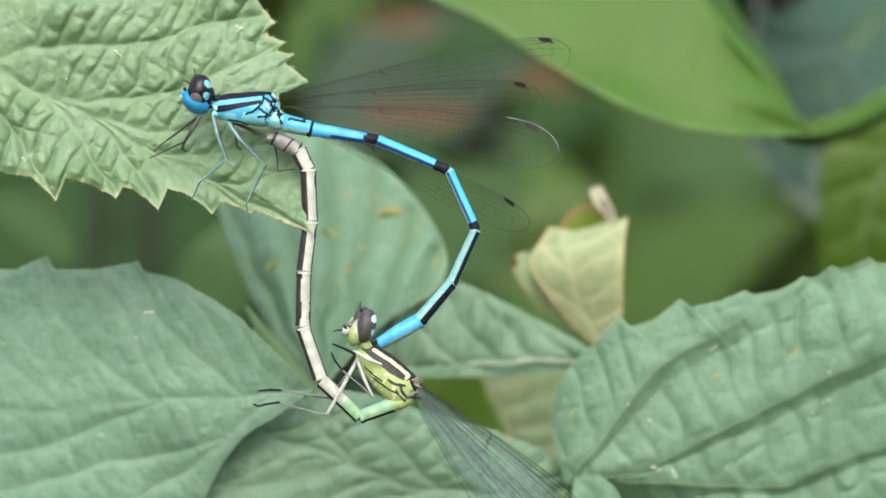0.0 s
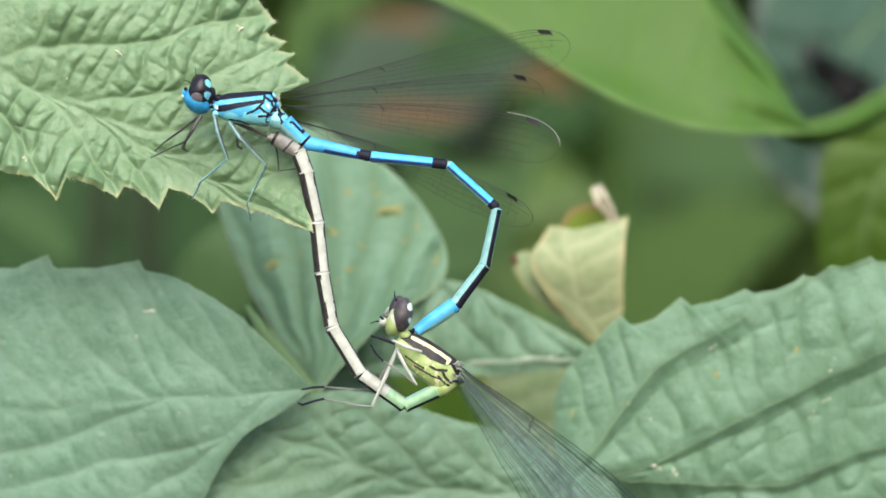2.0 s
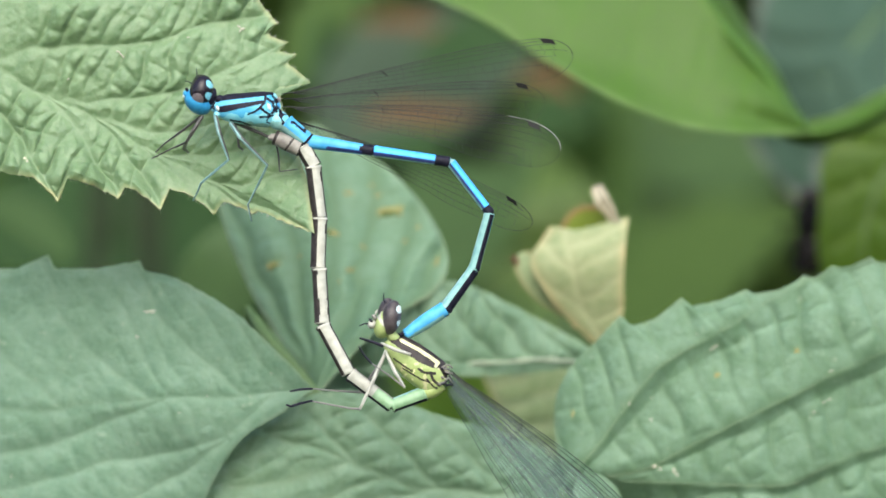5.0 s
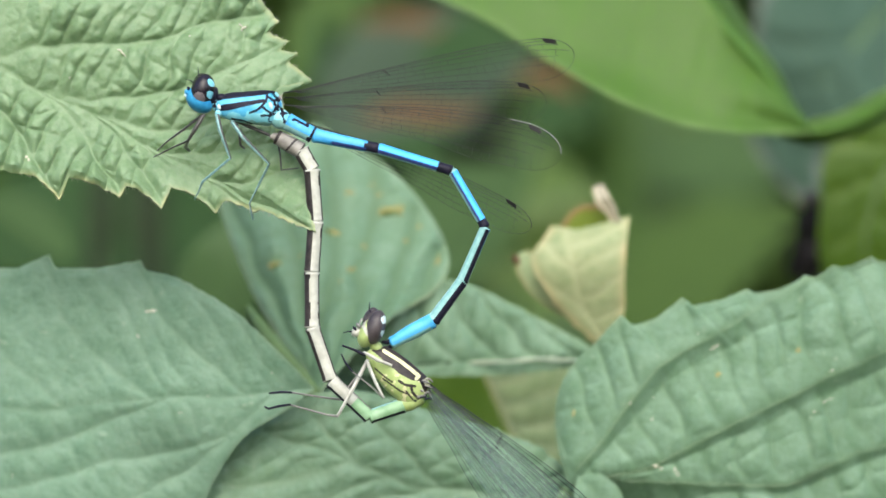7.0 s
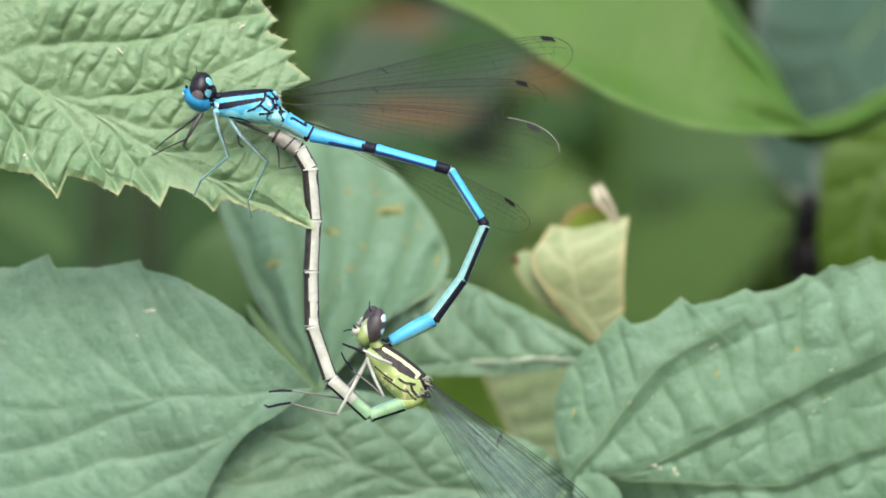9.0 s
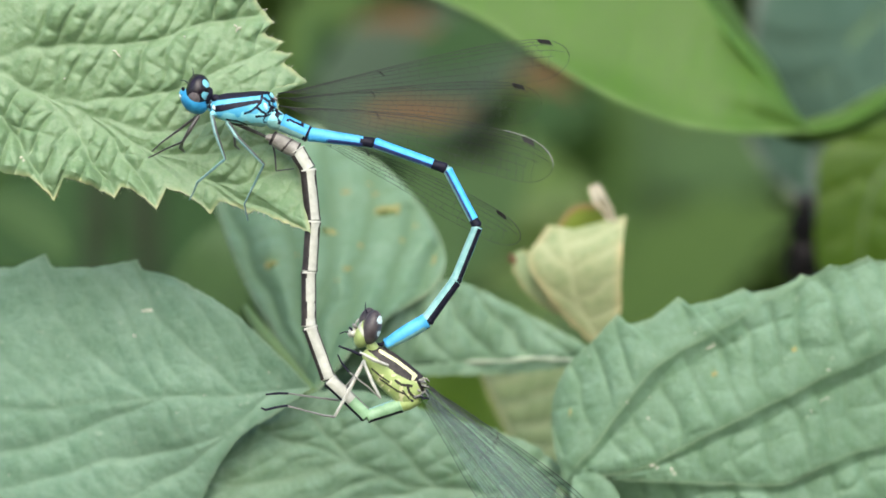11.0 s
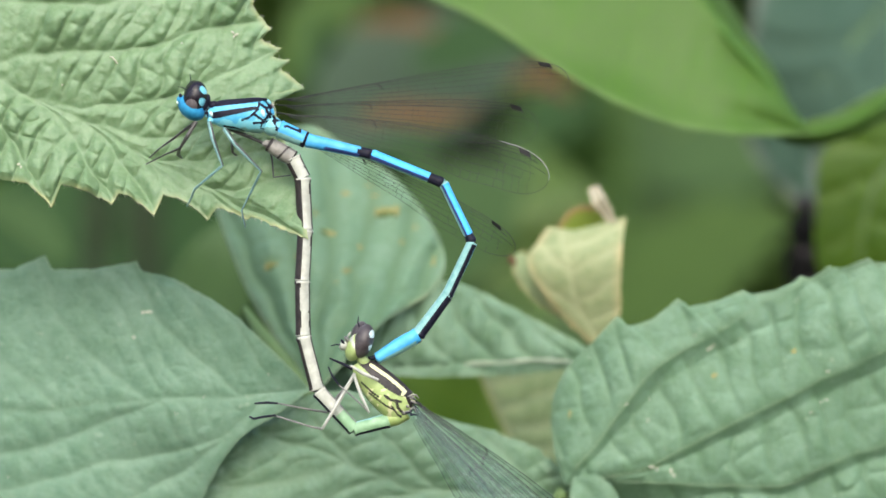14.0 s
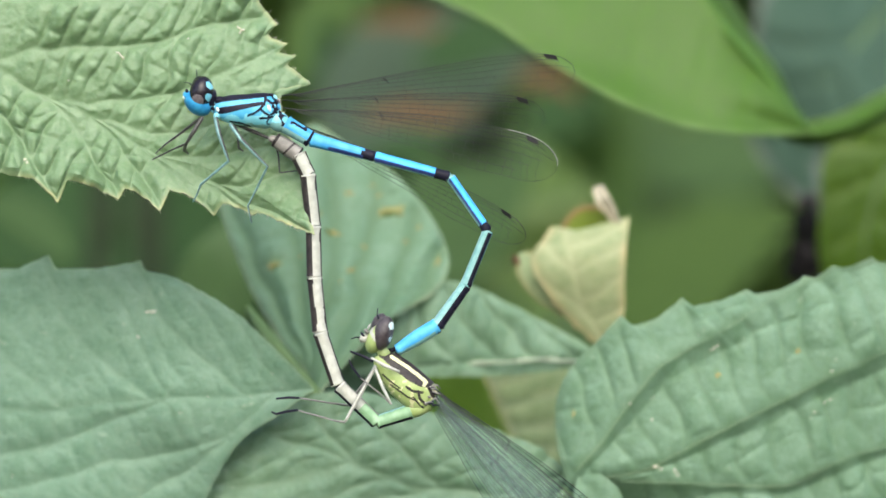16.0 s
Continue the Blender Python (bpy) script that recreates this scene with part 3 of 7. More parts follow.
# ---- background plants ----
def far_plant():
    """Dim, broad leaves between the undergrowth and the bramble."""
    p = base_of("weed_plant", 900, 441, 0.25, "tall weed with broad dull green leaves", "plant")
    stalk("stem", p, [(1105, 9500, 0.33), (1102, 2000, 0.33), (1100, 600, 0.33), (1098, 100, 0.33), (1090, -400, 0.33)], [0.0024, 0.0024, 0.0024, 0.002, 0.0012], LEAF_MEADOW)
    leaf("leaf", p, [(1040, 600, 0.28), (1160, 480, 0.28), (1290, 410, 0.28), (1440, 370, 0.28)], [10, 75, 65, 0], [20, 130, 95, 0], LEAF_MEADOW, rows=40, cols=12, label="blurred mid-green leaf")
    leaf("leaf", p, [(980, 560, 0.21), (960, 470, 0.22), (930, 360, 0.22), (900, 230, 0.24)], [40, 120, 130, 20], [40, 120, 120, 20], LEAF_OLIVE, rows=40, cols=12, label="blurred mid-green leaf")
    leaf("leaf", p, [(560, 300, 0.23), (660, 190, 0.23), (800, 120, 0.23), (960, 90, 0.23)], [0, 120, 110, 0], [0, 90, 110, 0], LEAF_DULL, rows=40, cols=12, label="blurred grey-green leaf")
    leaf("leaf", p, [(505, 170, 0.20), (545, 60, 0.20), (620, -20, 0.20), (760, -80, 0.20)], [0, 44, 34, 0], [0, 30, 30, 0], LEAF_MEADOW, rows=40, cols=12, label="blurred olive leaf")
    leaf("leaf", p, [(-60, 420, 0.32), (80, 400, 0.32), (240, 410, 0.32), (420, 450, 0.325), (560, 520, 0.33)], [60, 110, 120, 110, 30], [60, 110, 110, 110, 30], LEAF_POND, rows=40, cols=12, label="deep green leaf filling in the blurred background", seed=31)
    leaf("leaf", p, [(700, 560, 0.20), (760, 430, 0.20), (840, 330, 0.20), (960, 260, 0.20)], [20, 90, 90, 0], [20, 110, 110, 0], LEAF_MOSS, rows=40, cols=12, label="deep green leaf filling in the blurred background", seed=32)
    leaf("leaf", p, [(300, 640, 0.09), (370, 540, 0.09), (420, 450, 0.09), (450, 350, 0.092)], [30, 80, 70, 10], [20, 60, 60, 10], LEAF_MOSS, rows=40, cols=12, label="deep green leaf filling in the blurred background", seed=37)
    # Dark leaves added to put shade into the background below the dock leaf.
    leaf("leaf", p, [(1120, 330, 0.336), (1200, 290, 0.336), (1310, 285, 0.336), (1430, 320, 0.336)], [0, 62, 66, 0], [0, 60, 62, 0], LEAF_MOSS, rows=40, cols=12, label="deep green leaf filling in the blurred background", seed=38)
    leaf("leaf", p, [(900, 240, 0.336), (970, 215, 0.336), (1040, 220, 0.336), (1110, 250, 0.336)], [0, 60, 62, 0], [0, 46, 50, 0], LEAF_POND, rows=30, cols=10, label="deep green leaf filling in the blurred background", seed=39)
    # Near-black stems added for soft dark vertical bands in the background.
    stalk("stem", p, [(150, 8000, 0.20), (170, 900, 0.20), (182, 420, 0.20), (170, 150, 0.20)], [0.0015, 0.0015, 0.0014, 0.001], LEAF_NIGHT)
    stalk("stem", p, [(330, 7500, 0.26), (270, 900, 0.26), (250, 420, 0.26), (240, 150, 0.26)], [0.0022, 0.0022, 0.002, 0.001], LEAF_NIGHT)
    leaf("leaf", p, [(120, 460, 0.13), (90, 420, 0.13), (40, 380, 0.13), (-60, 350, 0.13)], [10, 30, 34, 10], [10, 26, 30, 10], LEAF_MOSS, rows=30, cols=10, label="deep green leaf filling in the blurred background", seed=33)
    # Dark leaves added as dim streaks and patches behind the wings.
    leaf("leaf", p, [(720, 130, 0.215), (790, 92, 0.215), (870, 70, 0.215), (950, 96, 0.215)], [0, 40, 44, 0], [0, 40, 40, 0], LEAF_POND, rows=30, cols=10, label="deep green leaf filling in the blurred background", seed=34)
    leaf("leaf", p, [(536, 190, 0.19), (548, 130, 0.19), (560, 70, 0.19), (566, 10, 0.19)], [0, 14, 14, 0], [0, 14, 16, 0], LEAF_POND, rows=30, cols=10, label="deep green leaf filling in the blurred background", seed=35)
    leaf("leaf", p, [(620, 290, 0.2), (720, 262, 0.2), (820, 262, 0.2), (930, 290, 0.2)], [0, 26, 26, 0], [0, 26, 26, 0], LEAF_POND, rows=30, cols=10, label="deep green leaf filling in the blurred background", seed=36)
    leaf("withered_leaf", p, [(620, 215, 0.17), (700, 200, 0.17), (780, 205, 0.17), (860, 190, 0.17)], [0, 18, 16, 0], [0, 16, 20, 0], LEAF_BROWN, rows=40, cols=12, label="withered rust-brown leaf")
    leaf("withered_leaf", p, [(620, 50, 0.22), (680, 38, 0.22), (740, 42, 0.22), (800, 60, 0.22)], [0, 15, 14, 0], [0, 12, 15, 0], LEAF_BROWN, rows=40, cols=12, label="withered rust-brown leaf")
    leaf("withered_leaf", p, [(900, 150, 0.2), (940, 135, 0.2), (990, 150, 0.2), (1020, 180, 0.2)], [0, 14, 14, 0], [0, 14, 14, 0], LEAF_BROWN, rows=40, cols=12, label="withered rust-brown leaf")
    settle(p)


far_plant()


def dock_plant():
    """The smooth broad leaf above, the leaf hanging beside it, and the grey leaf behind them."""
    p = base_of("dock_plant", 1700, 441, 0.09, "dock plant with broad smooth green leaves", "plant")
    stalk("stem", p, [(1760, 11500, 0.085), (1750, 3000, 0.085), (1720, 900, 0.085), (1690, 250, 0.08), (1640, 160, 0.075)], [0.002, 0.002, 0.0018, 0.0015, 0.001])
    leaf("leaf", p, [(1050, -330, 0.050), (1130, -170, 0.048), (1210, -40, 0.046), (1290, 65, 0.044), (1365, 152, 0.044), (1440, 238, 0.046)], [200, 120, 75, 55, 42, 0], [660, 392, 288, 214, 126, 4], LEAF_SMOOTH,
         spacing=150, slope=(0.8, 0.8), tert=120, gw=16, groove=0.0001, puff=0.00004, cup=(0.010, -0.004), rim=0.5, rim_wide=13, veiny=0.25, rows=90, cols=36, midrib=12, rib=RIB, label="broad smooth bright green leaf", seed=2, wave=0.002)
    leaf("leaf", p, [(1350, 232, 0.048), (1425, 238, 0.046), (1500, 222, 0.047), (1570, 186, 0.050), (1660, 150, 0.060)], [0, 22, 26, 26, 30], [0, 20, 24, 26, 30], LEAF_SMOOTH,
         cup=(0.004, 0.002), rim=0.7, veiny=0.2, rows=40, cols=14, label="bright green folded leaf edge", seed=8)
    leaf("leaf", p, [(1660, 240, 0.0700), (1570, 300, 0.0690), (1535, 380, 0.0690), (1525, 480, 0.0700), (1530, 620, 0.0740)], [40, 90, 110, 120, 0], [30, 108, 88, 72, 0], LEAF_UNDER,
         spacing=100, groove=0.0003, puff=0.0001, veiny=0.5, rows=60, cols=24, midrib=6, label="green leaf lit from behind", seed=3)
    leaf("leaf", p, [(1690, -120, 0.12), (1580, 0, 0.115), (1480, 120, 0.11), (1400, 240, 0.11), (1450, 392, 0.11)], [60, 170, 170, 80, 0], [90, 190, 180, 80, 0], LEAF_DARK,
         spacing=110, groove=0.0005, puff=0.0004, rim=0.5, rim_wide=16, veiny=0.5, rows=80, cols=30, midrib=5, label="dull blue-green leaf with a pale grey edge", seed=4)
    settle(p)


dock_plant()


# ---- the bramble ----
NEAR_VEINS = (((-60, 92), (60, 158), (150, 200), (240, 252), (330, 303), (440, 355), (552, 412)),
              ((-60, -30), (60, 0), (180, -6), (300, -20), (430, -40)), ((-40, 105), (20, 94), (110, 78), (200, 84), (280, 72), (370, 40), (470, 30)),
              ((60, 158), (150, 184), (230, 176), (310, 158), (400, 120), (500, 80)), ((170, 210), (260, 232), (340, 228), (430, 200), (530, 150)), ((280, 276), (360, 276), (440, 262), (520, 240)), ((390, 330), (460, 318), (540, 300)),
              ((-60, 150), (0, 205), (55, 275), (100, 348)), ((20, 132), (100, 186), (135, 232), (170, 285), (206, 345)), ((150, 200), (205, 250), (245, 305), (281, 368)), ((240, 252), (300, 305), (374, 376)), ((330, 303), (400, 350), (450, 376)))
LOW_VEINS = (((552, 690), (420, 704), (250, 708), (150, 714), (60, 728), (-60, 720)), ((430, 702), (345, 625), (275, 550), (245, 475)), ((262, 707), (160, 622), (105, 570), (80, 462)), ((110, 718), (20, 648), (-60, 560)),
             ((520, 700), (460, 640), (420, 570)), ((480, 705), (400, 772), (300, 800), (200, 818), (60, 856), (-60, 890)), ((300, 706), (190, 745), (90, 790), (-40, 812)), ((440, 745), (330, 832), (200, 900)))
SPOT_VEINS = (((556, 700), (572, 570), (588, 450), (585, 340), (570, 240)), ((548, 690), (505, 590), (455, 480), (412, 380), (390, 300)), ((552, 690), (535, 560), (515, 440), (485, 320)),
              ((562, 690), (612, 570), (645, 455), (660, 340), (655, 260)), ((568, 690), (655, 580), (705, 480), (728, 380)), ((575, 690), (690, 590), (745, 520), (775, 450)))
LIP_VEINS = (((1060, 640), (960, 640), (860, 643), (760, 648), (620, 650)), ((1010, 640), (960, 590), (930, 560)), ((950, 640), (890, 580), (850, 530)), ((880, 642), (815, 575), (780, 510)), ((805, 645), (745, 580), (715, 520)))
FERN_VEINS = (((1040, 900), (900, 880), (760, 868), (690, 848), (620, 822), (560, 796), (480, 780)), ((900, 880), (820, 800), (760, 740)), ((780, 870), (700, 790), (640, 735)), ((640, 830), (600, 790), (560, 745)), ((960, 884), (920, 830), (860, 760)),
              ((760, 868), (650, 890), (560, 920)), ((620, 822), (520, 850), (400, 865)), ((690, 848), (560, 880), (450, 930)))
FAN = (((1018, 832), (1060, 785), (1110, 716), (1160, 655), (1215, 620), (1300, 572), (1345, 542), (1480, 470), (1600, 430)),
       ((1050, 850), (1140, 832), (1200, 800), (1300, 750), (1352, 724), (1420, 692), (1480, 660), (1568, 622), (1700, 570)),
       ((1090, 852), (1250, 858), (1390, 860), (1450, 832), (1505, 806), (1568, 788), (1700, 740)),
       ((1250, 930), (1450, 930), (1568, 890), (1700, 850)))
CURL_VEINS = (((1058, 604), (1030, 560), (1010, 500), (1004, 440), (1000, 410)), ((1040, 580), (1070, 560), (1098, 540)), ((1020, 530), (1060, 508), (1100, 478)), ((1008, 480), (1050, 462), (1104, 436)), ((1004, 440), (1050, 425), (1104, 400)),
              ((1025, 548), (985, 520), (945, 470)), ((1008, 480), (980, 455), (950, 440)))


def bramble():
    p = base_of("bramble_plant", -700, 441, 0.03, "bramble cane with toothed wrinkled leaves", "plant")
    stalk("cane", p, [(-700, 11500, 0.03), (-640, 4000, 0.035), (-560, 1500, 0.04), (-420, 700, 0.035), (-340, 100, 0.03), (-300, -500, 0.03)], [0.0025, 0.0024, 0.0022, 0.002, 0.0018, 0.001])
    stalk("leaf_stalk", p, [(-380, 420, 0.034), (-300, 250, 0.02), (-200, 90, 0.01), (-110, 90, 0.006)], [0.0008, 0.0007, 0.0006, 0.0005])
    stalk("leaf_stalk", p, [(-440, 820, 0.036), (-360, 790, 0.033), (-260, 760, 0.024), (-160, 745, 0.0165)], [0.0008, 0.0007, 0.0006, 0.0005])
    near = blade("leaf", p, [(-140, 75, 0.0046), (0, 130, 0.0042), (105, 178, 0.004), (200, 222, 0.0038), (320, 275, 0.0034), (440, 335, 0.0018), (552, 412, -0.0012)],
                 [(-140, -190), (60, -250), (260, -210), (410, -110), (452, -10), (474, 64), (498, 128), (492, 172), (512, 240), (540, 320), (553, 413)],
                 [(-140, 285), (0, 303), (116, 316), (210, 330), (290, 334), (375, 352), (470, 380), (552, 413)], LEAF_NEAR,
                 teeth=(((458, -12, 50, 10), (488, 40, 46, 12), (508, 74, 28, 8), (516, 94, 18, 6), (547, 146, 46, 16)), ((40, 312, 60, 14), (99, 356, 60, 13), (206, 350, 80, 9), (281, 371, 66, 12), (376, 379, 66, 9), (442, 376, 40, 10), (510, 398, 40, 10))),
                 veins=NEAR_VEINS, depth=(0.001, -0.0018), rows=380, cols=130, puff=0.00092, gully=11, pleat=34, cross=46, warp=6.0, lean=(0.90, 0.43), deep=0.75, sharp=2.6, fine=0.07, wave=0.0005, rim=1.1, rim_wide=10, veiny=0.04, veinlet=0.05, rag=1.6, seed=11, hairs=420,
                 label="bright green wrinkled leaf with toothed yellowish edge")
    low = blade("leaf", p, [(552, 690, 0.013), (420, 700, 0.012), (280, 706, 0.012), (140, 712, 0.013), (0, 722, 0.014), (-160, 745, 0.016)],
                [(552, 689), (520, 655), (470, 606), (420, 560), (345, 513), (250, 480), (80, 478), (-60, 480), (-160, 500)], [(552, 691), (490, 735), (438, 768), (402, 808), (378, 850), (340, 910), (230, 960), (40, 960), (-160, 930)], LEAF_LOW,
                teeth=(((430, 566, 10, 40), (336, 506, 12, 60), (246, 464, 9, 70), (84, 452, 10, 60), (-20, 470, 10, 60)), ()), veins=LOW_VEINS, depth=(-0.0006, 0.0006), rows=180, cols=80, puff=0.00027, gully=13, pleat=36, cross=50, warp=5.0, lean=(0.85, -0.53), deep=0.42,
                fine=0.10, wave=0.0003, rim=0.7, rim_wide=7, veiny=0.30, veinlet=0.06, seed=12, ribs=3, rib_wide=1.5, label="grey-green toothed leaf")
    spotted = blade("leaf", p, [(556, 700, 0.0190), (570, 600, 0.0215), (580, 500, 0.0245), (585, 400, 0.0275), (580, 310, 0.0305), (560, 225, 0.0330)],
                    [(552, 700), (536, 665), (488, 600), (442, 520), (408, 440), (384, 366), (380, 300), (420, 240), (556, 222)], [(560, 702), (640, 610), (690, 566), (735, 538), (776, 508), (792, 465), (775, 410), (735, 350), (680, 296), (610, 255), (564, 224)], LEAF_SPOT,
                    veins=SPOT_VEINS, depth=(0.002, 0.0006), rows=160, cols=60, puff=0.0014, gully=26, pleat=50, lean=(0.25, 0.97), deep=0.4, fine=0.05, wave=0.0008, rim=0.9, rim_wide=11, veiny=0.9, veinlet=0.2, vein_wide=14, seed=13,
                    label="pale green leaf with yellow spots")
    lipped = blade("leaf", p, [(1060, 640, 0.0255), (960, 640, 0.0253), (860, 643, 0.0253), (760, 648, 0.0252), (620, 650, 0.0260)],
                   [(1060, 634), (1020, 604), (960, 571), (900, 541), (850, 516), (800, 500), (720, 496), (620, 520)], [(1058, 646), (960, 660), (860, 667), (760, 668), (620, 664)], LEAF_FERN,
                   veins=LIP_VEINS, depth=(0.001, -0.002), rows=130, cols=50, puff=0.00070, gully=12, pleat=34, lean=(0.94, 0.34), deep=0.65, fine=0.05, wave=0.0006, rim=0.4, veiny=0.25, veinlet=0.15, seed=14, label="grey-green leaf with a pale lower edge")
    blade("leaf", p, [(1040, 900, 0.019), (900, 860, 0.018), (760, 840, 0.017), (600, 835, 0.0155), (430, 860, 0.0148), (240, 930, 0.0148)],
          [(1040, 898), (1005, 842), (950, 796), (890, 770), (800, 744), (720, 718), (630, 694), (555, 700), (488, 733), (400, 790), (330, 860), (240, 928)], [(1040, 905), (900, 960), (700, 985), (500, 985), (240, 935)], LEAF_FERN,
          teeth=(((960, 798, 10, 40), (880, 762, 10, 40)), ()), veins=FERN_VEINS, depth=(0.0006, 0.0006), rows=170, cols=60, puff=0.00058, gully=13, pleat=34, cross=44, lean=(0.45, 0.89), deep=0.6, fine=0.08, wave=0.0006, rim=0.2, veiny=0.45, veinlet=0.2, seed=15,
          label="grey-green leaf low down")
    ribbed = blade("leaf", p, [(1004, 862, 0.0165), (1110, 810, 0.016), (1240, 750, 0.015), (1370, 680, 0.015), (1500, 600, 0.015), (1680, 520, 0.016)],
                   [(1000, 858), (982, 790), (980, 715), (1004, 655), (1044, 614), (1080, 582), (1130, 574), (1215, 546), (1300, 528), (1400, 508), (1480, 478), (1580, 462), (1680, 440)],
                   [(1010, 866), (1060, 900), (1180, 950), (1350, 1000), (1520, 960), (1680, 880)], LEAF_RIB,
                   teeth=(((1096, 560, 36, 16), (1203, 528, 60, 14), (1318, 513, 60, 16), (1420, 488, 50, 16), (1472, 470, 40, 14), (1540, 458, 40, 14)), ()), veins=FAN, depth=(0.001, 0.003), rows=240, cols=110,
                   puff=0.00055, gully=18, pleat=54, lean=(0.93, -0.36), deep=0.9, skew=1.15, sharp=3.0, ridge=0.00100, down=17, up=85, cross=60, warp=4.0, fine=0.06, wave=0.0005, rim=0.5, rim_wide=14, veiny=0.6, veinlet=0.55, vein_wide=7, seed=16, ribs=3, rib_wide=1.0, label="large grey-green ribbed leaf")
    blade("leaf", p, [(1018, 846, 0.0145), (1040, 866, 0.0140), (1060, 900, 0.0140), (1080, 960, 0.0145)], [(1020, 845), (1060, 842), (1096, 876), (1120, 960)], [(1017, 848), (1012, 880), (1020, 915), (1040, 962)], LEAF_RIB,
          veins=(((1018, 846), (1045, 870), (1080, 960)),), rows=40, cols=20, puff=0.0002, pleat=40, wave=0.0003, rim=0.3, seed=23, label="small grey-green leaf at the fork")
    blade("leaf", p, [(850, 640, 0.046), (880, 705, 0.046), (905, 760, 0.046), (930, 820, 0.046)], [(1050, 630), (1060, 700), (1050, 770), (1030, 825)], [(842, 642), (870, 709), (894, 766), (916, 824)], LEAF_PALE_GREEN,
          veins=(((850, 640), (880, 705), (905, 760), (930, 820)), ((866, 676), (930, 664), (1010, 640)), ((886, 718), (945, 708), (1020, 690)), ((904, 757), (960, 752), (1030, 748)), ((920, 795), (970, 792), (1030, 800))),
          rows=70, cols=40, puff=0.0003, gully=8, pleat=26, lean=(0.94, 0.34), deep=0.4, wave=0.0003, rim=0.9, rim_wide=12, veiny=0.9, veinlet=0.2, vein_wide=6, seed=17, ribs=5, rib_wide=3.0, label="pale olive leaf in the shade")
    leaf("leaf", p, [(700, 640, 0.065), (780, 690, 0.065), (850, 730, 0.066), (930, 780, 0.066)], [40, 70, 70, 40], [30, 70, 70, 40], LEAF_UNDER,
         veiny=0.3, rows=50, cols=20, label="deep green leaf lit from behind", seed=18)
    curl = blade("curled_leaf", p, [(1056, 608, 0.0300), (1040, 560, 0.0295), (1028, 500, 0.0290), (1022, 450, 0.0290), (1018, 410, 0.0300)],
                 [(1060, 606), (1098, 562), (1101, 500), (1104, 440), (1111, 384)], [(1048, 606), (1004, 566), (966, 520), (938, 462), (974, 404)], LEAF_PALE,
                 veins=CURL_VEINS, depth=(0.0008, 0.0010), rows=100, cols=44, puff=0.00014, gully=8, pleat=30, lean=(0.5, 0.87), deep=0.4, fine=0.10, wave=0.0004, rim=1.3, rim_wide=15, veiny=0.8, veinlet=0.2, vein_wide=5, rag=2.5, seed=19, ribs=7, rib_wide=1.8,
                 label="curled yellowed leaf with brown edges")
    leaf("fold", curl, [(1000, 560, 0.0312), (962, 525, 0.0310), (935, 492, 0.0310), (914, 452, 0.0315)], [4, 16, 17, 9], [20, 40, 40, 16], LEAF_PALE_GREEN, spacing=40, veiny=0.4, rim=0.9, rim_wide=6, rows=30, cols=14, label="greenish turned-in side", seed=20, rag=5)
    leaf("fold", curl, [(1092, 394, 0.0305), (1062, 388, 0.0310), (1028, 393, 0.0315), (990, 412, 0.0315)], [6, 20, 26, 8], [6, 20, 26, 8], SCORCH, veiny=0.2, rim=1.3, rim_wide=11, rows=40, cols=20, label="shaded olive inside", seed=21)
    leaf("fold", curl, [(1088, 396, 0.0295), (1077, 372, 0.0292), (1064, 352, 0.0290), (1056, 330, 0.0300)], [4, 7, 11, 6], [5, 7, 9, 5], LIP_DRY, veiny=0.8, rim=0.3, rows=40, cols=14, groove=0.0002, spacing=30, label="cream curled tip", seed=22, rag=9, wave=0.0006)
    part("scorched_tip", ball(at(910, 462, 0.0295), (7 * UNIT, 4 * UNIT, 11 * UNIT), 25), LEAF_BROWN, curl, "rust-brown scorched tip")
    stalk("leaf_stalk", p, [(-500, 1300, 0.04), (0, 1250, 0.045), (420, 1000, 0.045), (585, 705, 0.036)], [0.001, 0.0009, 0.0008, 0.0005])
    stalk("leaf_stalk", p, [(0, 1250, 0.045), (500, 1200, 0.04), (900, 1050, 0.025), (1000, 870, 0.0165)], [0.0009, 0.0008, 0.0007, 0.0005])
    stalk("leaf_stalk", p, [(500, 1200, 0.04), (1000, 1100, 0.04), (1150, 800, 0.032), (1060, 640, 0.026)], [0.0007, 0.0006, 0.0005, 0.0004])
    stalk("leaf_stalk", p, [(0, 1250, 0.045), (150, 1200, 0.04), (220, 1080, 0.025), (240, 930, 0.0195)], [0.0008, 0.0007, 0.0006, 0.0005])
    stalk("leaf_stalk", p, [(436, 545, 0.0245), (458, 580, 0.0225), (499, 634, 0.0200), (556, 705, 0.0185)], [0.0002, 0.0005, 0.0006, 0.0006], STALK)
    for u, v, a, b, tilt in ((212, 97, 11, 2, -48), (206, 91, 6, 2, -10), (420, 47, 6, 2.4, -40), (426, 51, 6, 3, 20), (422, 55, 4, 2, 80), (41, 280, 5, 3, 10), (45, 285, 3, 4, 0), (330, 66, 3, 2, 10), (118, 140, 3, 1.6, 40)):
        on_leaf(near, "fluff", u, v, (a, 2.0, b), tilt, FLUFF, 0.9)
    for u, v, a, b, tilt in ((263, 553, 16, 4, 4), (242, 597, 5, 5, 0), (478, 662, 6, 3, 10), (365, 702, 4, 3, 0), (316, 732, 4, 3, 0), (20, 843, 4, 4, 0)):
        on_leaf(low, "fluff", u, v, (a, 2.0, b), tilt, FLUFF, 0.9)
